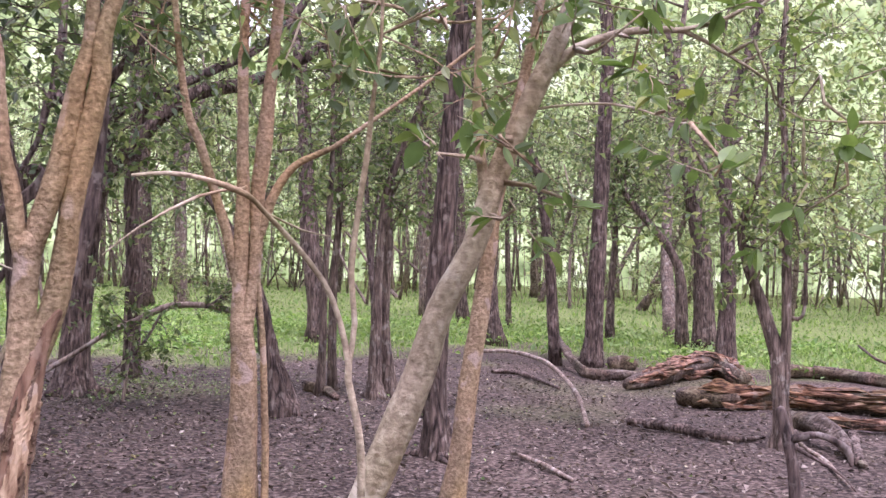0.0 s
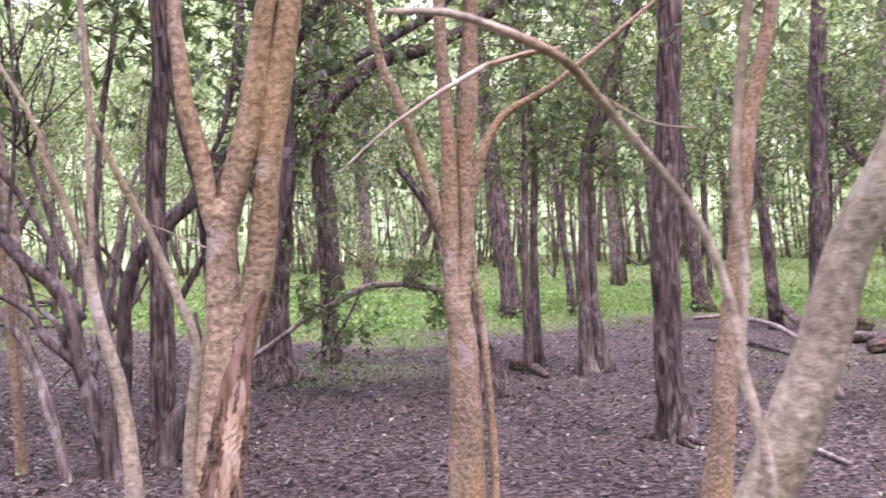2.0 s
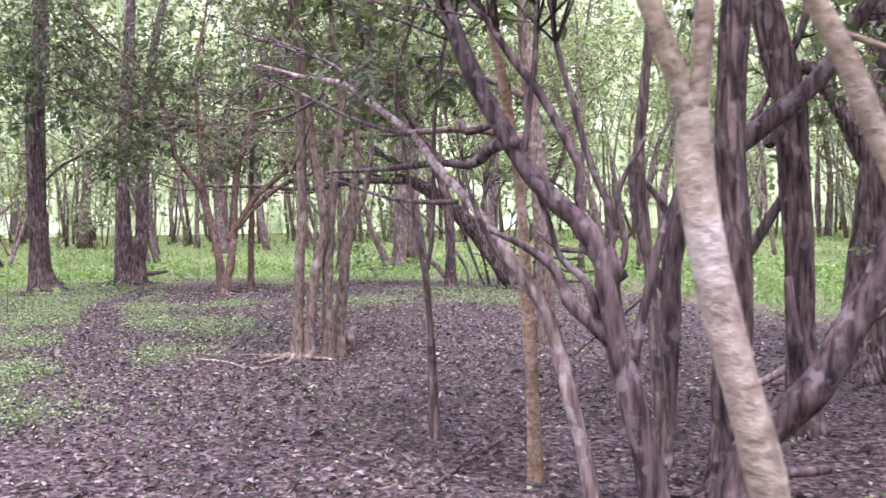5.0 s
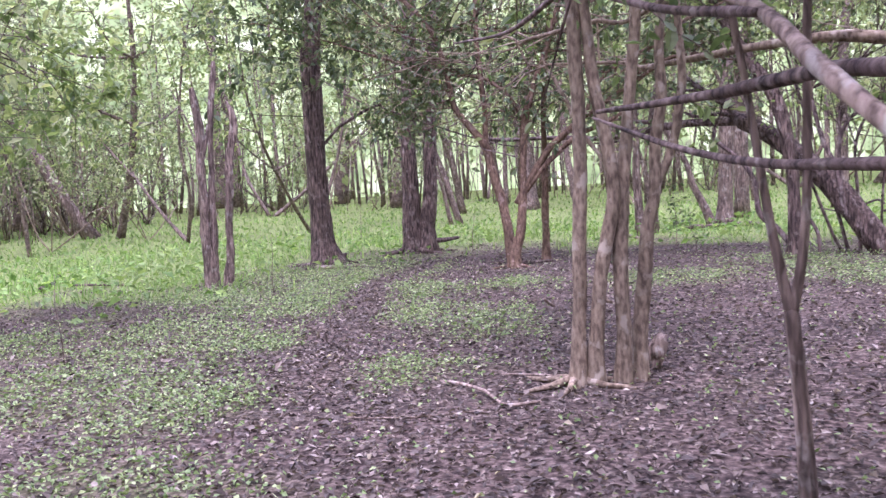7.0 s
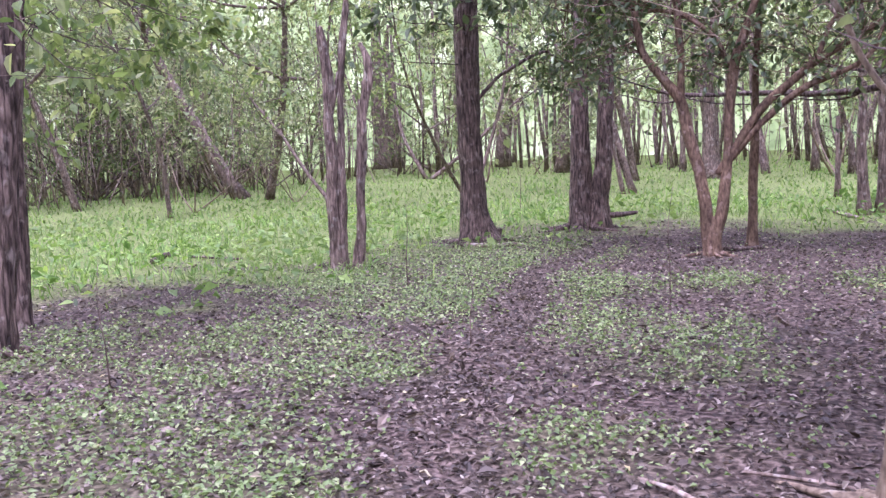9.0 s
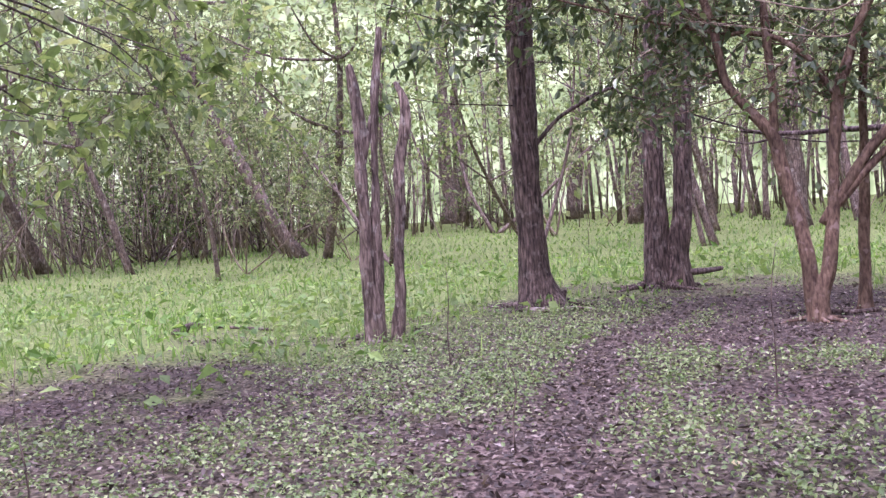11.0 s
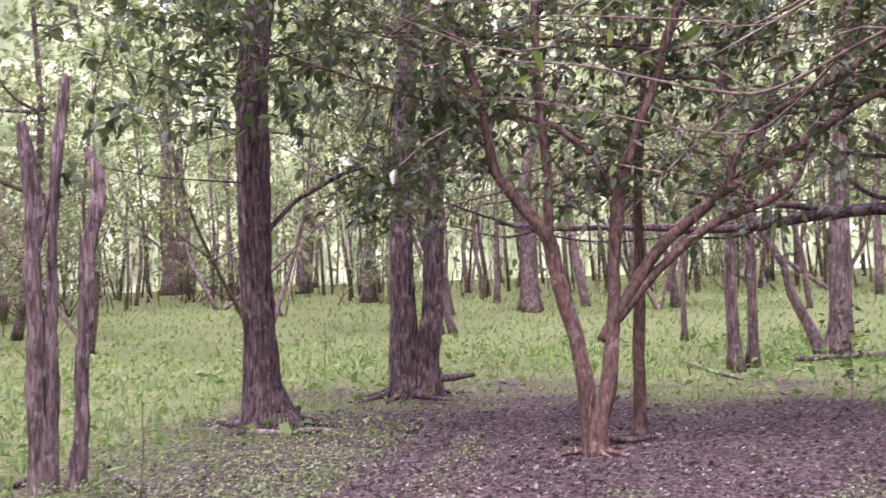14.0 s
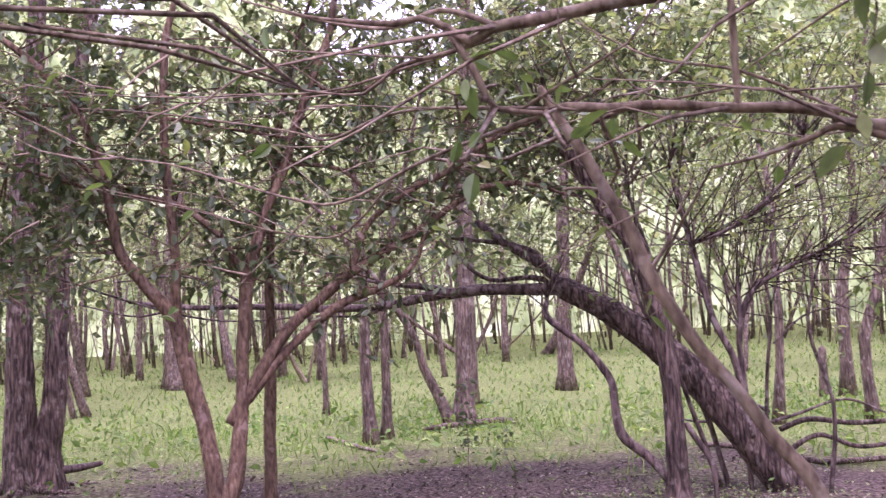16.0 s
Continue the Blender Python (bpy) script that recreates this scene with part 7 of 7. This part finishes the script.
P = np.vstack([scatter(115000, 11, litter_cover), scatter(60000, 7, litter_cover, TRAIL)])
way = rng.normal(0, 1, (len(P), 3)) * [1, 1, 0.3]
at = np.column_stack([P, relief(P) + rng.uniform(0.004, 0.03, len(P))])
V, f = leaves(at, way, rng.uniform(0.026, 0.052, len(P)) * np.where(rng.uniform(0, 1, len(P)) < 0.05, 1.7, 1), 0.5, False)
tagged(new("leaf_litter", mesh("leaf_litter", V, f, dead_leaf, False)), "fallen brown and grey dead leaves strewn over the soil", "leaf litter", kind="stuff")


def blades(P, tall, wide):
    n = len(P)
    base = np.column_stack([P, relief(P) - 0.01])
    h = (tall * rng.uniform(0.5, 1.3, n) * (1 + 0.6 * wavy(P, 0.8, 3) + 0.35 * wavy(P, 3.1, 2)))[:, None]
    lean = rng.normal(0, 0.45, (n, 2)) * h
    ang = rng.uniform(0, 6.283, n)
    side = np.column_stack([np.cos(ang), np.sin(ang), np.zeros(n)]) * (wide * rng.uniform(0.6, 1.3, n))[:, None] / 2
    mid = base + np.column_stack([lean * 0.35, h[:, 0] * 0.6])
    tip = base + np.column_stack([lean, h[:, 0]])
    V = np.stack([base - side, base + side, mid + side * 0.8, mid - side * 0.8, tip], 1).reshape(-1, 3)
    k = np.arange(n)[:, None] * 5
    return V, [k + [0, 1, 2, 3], k + [3, 2, 4]]


P = scatter(115000, 19, lambda q: grass_cover(q) ** 1.5)
V, f = blades(P, 0.15, 0.017)
tagged(new("grass", mesh("grass", V, f, grass_green, False)), "bright green tender grass of the glade", "grass", kind="stuff")
P = scatter(115000, 46, lambda q: grass_cover(q) * (from_line(q, LINE) > 13))
V, f = blades(P, 0.10, 0.04)
tagged(new("grass", mesh("grass_far", V, f, grass_green, False)), "bright green grass between the far trees", "grass", kind="stuff")
P = scatter(95000, 19, lambda q: grass_cover(q) * np.clip(0.6 + 0.6 * wavy(q, 0.7, 6), 0, 1))
way = rng.normal(0, 1, (len(P), 3)) * [1, 1, 0.4]
at = np.column_stack([P, relief(P) + rng.uniform(0.03, 0.2, len(P)) * (1 + 0.5 * wavy(P, 1.9, 8))])
V, f = leaves(at, way, rng.uniform(0.07, 0.15, len(P)), 0.6, False)
tagged(new("weeds", mesh("weeds", V, f, grass_green, False)), "broad-leaved green weeds among the grass", "weeds", kind="stuff")
P = scatter(560000, 9, lambda q: 0.55 * herb_cover(q) + 0.012 * (from_line(q, TRAIL) > 0.2), [(-3.5, 6.5), (-5, 8.5), (-7, 11), (-8.5, 13.5), (-3, 15.5)])
way = rng.normal(0, 1, (len(P), 3)) * [1, 1, 0.35]
at = np.column_stack([P, relief(P) + rng.uniform(0.01, 0.085, len(P))])
V, f = leaves(at, way, 0.031, 0.66, False)
tagged(new("herbs", mesh("herbs", V, f, herb_green, False)), "low soft green herbs creeping over the litter", "herbs", kind="stuff")


# ---- the wood around ----
def wild(name, label, category, mat, height, radius, stems, twigs_n, low, leaf_size, leaf, reach, limbs_n=4):
    """A tree of the surrounding wood, grown from its own seed."""
    rows = []
    for s in range(stems):
        d = np.array([rng.normal(0, 0.15), rng.normal(0, 0.15), 1.0]) if stems == 1 else np.array([rng.normal(0, 0.7), rng.normal(0, 0.7), 1.0])
        q, row = np.array([rng.normal(0, 0.06 * (stems > 1)), rng.normal(0, 0.06 * (stems > 1)), -0.06]), []
        for k in range(6):
            row.append((*q, radius * (1 - 0.15 * k) / (1 if stems == 1 else 1.3)))
            d = d + rng.normal(0, 0.13 if stems == 1 else 0.25, 3) * [1, 1, 0] + [0, 0, 0.1]
            q = q + d / np.linalg.norm(d) * height / 6
        rows.append(row)
        for _ in range(limbs_n):
            a = np.array(row[rng.integers(2, 6)])
            w = rng.normal(0, 1, 3) * [1, 1, 0.2] + [0, 0, 0.6]
            w /= np.linalg.norm(w)
            ln = height * rng.uniform(0.16, 0.32)
            b, c = a[:3] + w * ln * 0.5 + rng.normal(0, 0.1, 3), a[:3] + w * ln + [0, 0, ln * 0.2]
            rows.append([(*a[:3], a[3] * 0.6), (*b, a[3] * 0.4), (*c, a[3] * 0.15)])
    return woody(name, label, mat, rows, 0, (twigs_n, leaf_size, low, reach, leaf, 7), (), category, "surrounding wood" if category == "tree" else "undergrowth", 0.0045)


# first and last kinds: lighter bark tone imitates haze over far trunks
kinds = [
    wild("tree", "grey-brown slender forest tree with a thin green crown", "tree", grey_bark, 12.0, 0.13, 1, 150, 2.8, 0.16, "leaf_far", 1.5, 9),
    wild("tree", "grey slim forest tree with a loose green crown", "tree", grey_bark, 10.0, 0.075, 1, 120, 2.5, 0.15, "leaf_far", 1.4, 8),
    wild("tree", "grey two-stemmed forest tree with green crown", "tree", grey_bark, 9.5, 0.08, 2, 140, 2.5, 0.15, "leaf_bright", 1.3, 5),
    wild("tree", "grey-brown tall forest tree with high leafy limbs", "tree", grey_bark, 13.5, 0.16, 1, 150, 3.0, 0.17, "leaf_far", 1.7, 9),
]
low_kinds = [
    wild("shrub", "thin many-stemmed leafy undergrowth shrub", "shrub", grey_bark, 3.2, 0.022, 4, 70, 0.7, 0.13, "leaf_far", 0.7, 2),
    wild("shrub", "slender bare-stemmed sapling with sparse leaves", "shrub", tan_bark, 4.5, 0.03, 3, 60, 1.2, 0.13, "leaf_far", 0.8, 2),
    wild("shrub", "twiggy grey undergrowth shrub with few leaves", "shrub", dead_wood, 2.8, 0.02, 7, 40, 0.5, 0.09, "leaf_mid", 0.6, 4),
]
spots = []


def thicket_side(x, y):
    """True towards the thicket beyond the glade."""
    return 143 < math.degrees(math.atan2(y - 8, x + 4)) % 360 < 200




def stand(protos, count, near, far, gap, shrink):
    got, tries = 0, 0
    while got < count and tries < 20000:
        tries += 1
        x, y = rng.uniform(-52, 48), rng.uniform(-36, 58)
        d = from_line(np.array([[x, y]]), LINE)[0]
        if not near < d < far or (y < 0.25 * x - 4 and rng.uniform() < 0.7):
            continue
        if protos is low_kinds and rng.uniform() < (0.35 if thicket_side(x, y) else 0.7):
            continue
        if any((x - a) ** 2 + (y - b) ** 2 < gap * gap for a, b in spots):
            continue
        spots.append((x, y))
        m = pose(x, y, 0, 0, 0, rng.uniform(0, 360)) @ Matrix.Diagonal((*[rng.uniform(*shrink)] * 3, 1))
        proto = protos[got % len(protos)]
        if got < len(protos):
            proto.matrix_basis = m
        else:
            copy_thing(proto, m)
        got += 1


stand(kinds, 12, 17, 23, 3.5, (0.7, 1.0))
stand(kinds, 86, 23, 46, 2.4, (0.75, 1.25))
stand(low_kinds, 16, 17, 23, 1.8, (0.7, 1.1))
stand(low_kinds, 56, 24, 42, 1.2, (0.8, 1.5))


def far_wood():
    """The close-grown wood beyond, too far to count."""
    tubes = []
    for _ in range(1000):
        a, d = rng.uniform(0, 6.283), rng.uniform(38, 62)
        x, y, h = -2 + d * math.cos(a), 5 + d * math.sin(a), rng.uniform(5, 12)
        r = rng.uniform(0.03, 0.11)
        tubes.append(tube([(x, y, -0.1, r), (x + rng.normal(0, 0.35), y + rng.normal(0, 0.3), h * 0.5, r * 0.7), (x + rng.normal(0, 1.2), y + rng.normal(0, 0.8), h, r * 0.3)], 5, 3.0, 0.05))
    V, f = join(tubes)
    tagged(new("far_trunks", mesh("far_trunks", V, f, grey_bark)), "distant grey trunks of the close-grown wood", "far trees", kind="stuff")
    n = 105000
    clump = np.column_stack([rng.uniform(0, 6.283, 5000), rng.uniform(42, 62, 5000), 1.6 + 24 * rng.uniform(0, 1, 5000) ** 1.2])
    c = clump[rng.integers(0, 5000, n)]
    at = np.column_stack([-2 + c[:, 1] * np.cos(c[:, 0]), 5 + c[:, 1] * np.sin(c[:, 0]), c[:, 2]]) + rng.normal(0, 1.3, (n, 3))
    at[:, 2] = np.maximum(at[:, 2], 0.05)
    # far leaves carry the haze in their pale colour
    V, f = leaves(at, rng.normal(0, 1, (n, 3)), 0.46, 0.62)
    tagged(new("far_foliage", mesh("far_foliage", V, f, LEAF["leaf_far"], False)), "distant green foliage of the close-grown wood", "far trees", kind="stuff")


far_wood()


def brush():
    """Bare grey undergrowth: thin tangled stems low between the far trunks."""
    tubes = []
    for _ in range(3600):
        a, d = rng.uniform(0, 6.283), rng.uniform(36, 60)
        if rng.uniform() < 0.3:
            a, d = rng.uniform(2.5, 3.4), rng.uniform(28, 52)
        x, y, h, r = -2 + d * math.cos(a), 5 + d * math.sin(a), rng.uniform(0.8, 6.0), rng.uniform(0.009, 0.03)
        dx, dy = rng.normal(0, 0.9, 2)
        tubes.append(tube([(x, y, -0.05, r), (x + dx * 0.4, y + dy * 0.4, h * 0.55, r * 0.7), (x + dx, y + dy, h * rng.uniform(0.6, 1), r * 0.3)], 3, 1.2, 0.05))
    V, f = join(tubes)
    tagged(new("undergrowth", mesh("undergrowth", V, f, dead_wood)), "bare grey brushwood between the far trunks", "undergrowth", kind="stuff")


brush()


def distance():
    """The edge of the wood far off: a glowing mottled green backdrop with an uneven top."""
    m, n, l, b = material("distant_wood_glow")
    leafy_n = noise_tex(n, l, 0.55, (1, 1, 0.9), 9)
    stems = noise_tex(n, l, 0.9, (1, 1, 0.04), 3)
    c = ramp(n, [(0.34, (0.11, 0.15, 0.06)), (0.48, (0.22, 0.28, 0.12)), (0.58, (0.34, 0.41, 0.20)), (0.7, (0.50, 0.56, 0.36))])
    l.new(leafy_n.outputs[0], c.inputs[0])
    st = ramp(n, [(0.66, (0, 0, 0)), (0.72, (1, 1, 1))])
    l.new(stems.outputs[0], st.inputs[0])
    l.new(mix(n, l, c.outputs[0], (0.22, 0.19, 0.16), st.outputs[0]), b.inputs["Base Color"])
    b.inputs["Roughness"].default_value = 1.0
    # emission stands in for sunlit haze in the distance
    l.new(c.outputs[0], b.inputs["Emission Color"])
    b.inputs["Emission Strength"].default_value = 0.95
    a = np.linspace(0, 2 * np.pi, 1201)[:-1]
    top = 21.5 + 2.5 * np.sin(9 * a + 1) + 2 * np.sin(23 * a) + 1.5 * np.sin(61 * a + 2) + rng.normal(0, 1.0, 1200)
    x, y = -2 + 66 * np.cos(a), 5 + 66 * np.sin(a)
    V = np.vstack([np.column_stack([x, y, np.full(1200, -0.3)]), np.column_stack([x, y, top])])
    k = np.arange(1200)
    tagged(new("backdrop", mesh("backdrop", V, [np.column_stack([k + 1200, (k + 1) % 1200 + 1200, (k + 1) % 1200, k])], m)), "glowing backdrop of pale mottled green wood in the far distance", "backdrop", kind="structure")


distance()
for k, (x, y) in enumerate([(-20.5, 16.5), (-19.0, 19.8), (-24.0, 21.5), (-17.5, 22.5), (-26.0, 17.0), (-14.5, 24.5)]):
    copy_thing(kinds[(1, 2, 3, 2, 0, 1)[k]], pose(x, y, 0, 0, 0, 57 * k) @ Matrix.Diagonal((0.8, 0.8, 0.8, 1)))
for k in range(12):
    u = rng.uniform()
    x, y = A_THICKET[0] + (B_THICKET[0] - A_THICKET[0]) * u + rng.normal(0, 1.3), A_THICKET[1] + (B_THICKET[1] - A_THICKET[1]) * u + rng.normal(0, 1.3)
    copy_thing(low_kinds[2 if k % 3 else 1], pose(x, y, 0, 0, 0, rng.uniform(0, 360)) @ Matrix.Diagonal((*[rng.uniform(0.9, 1.5)] * 3, 1)))
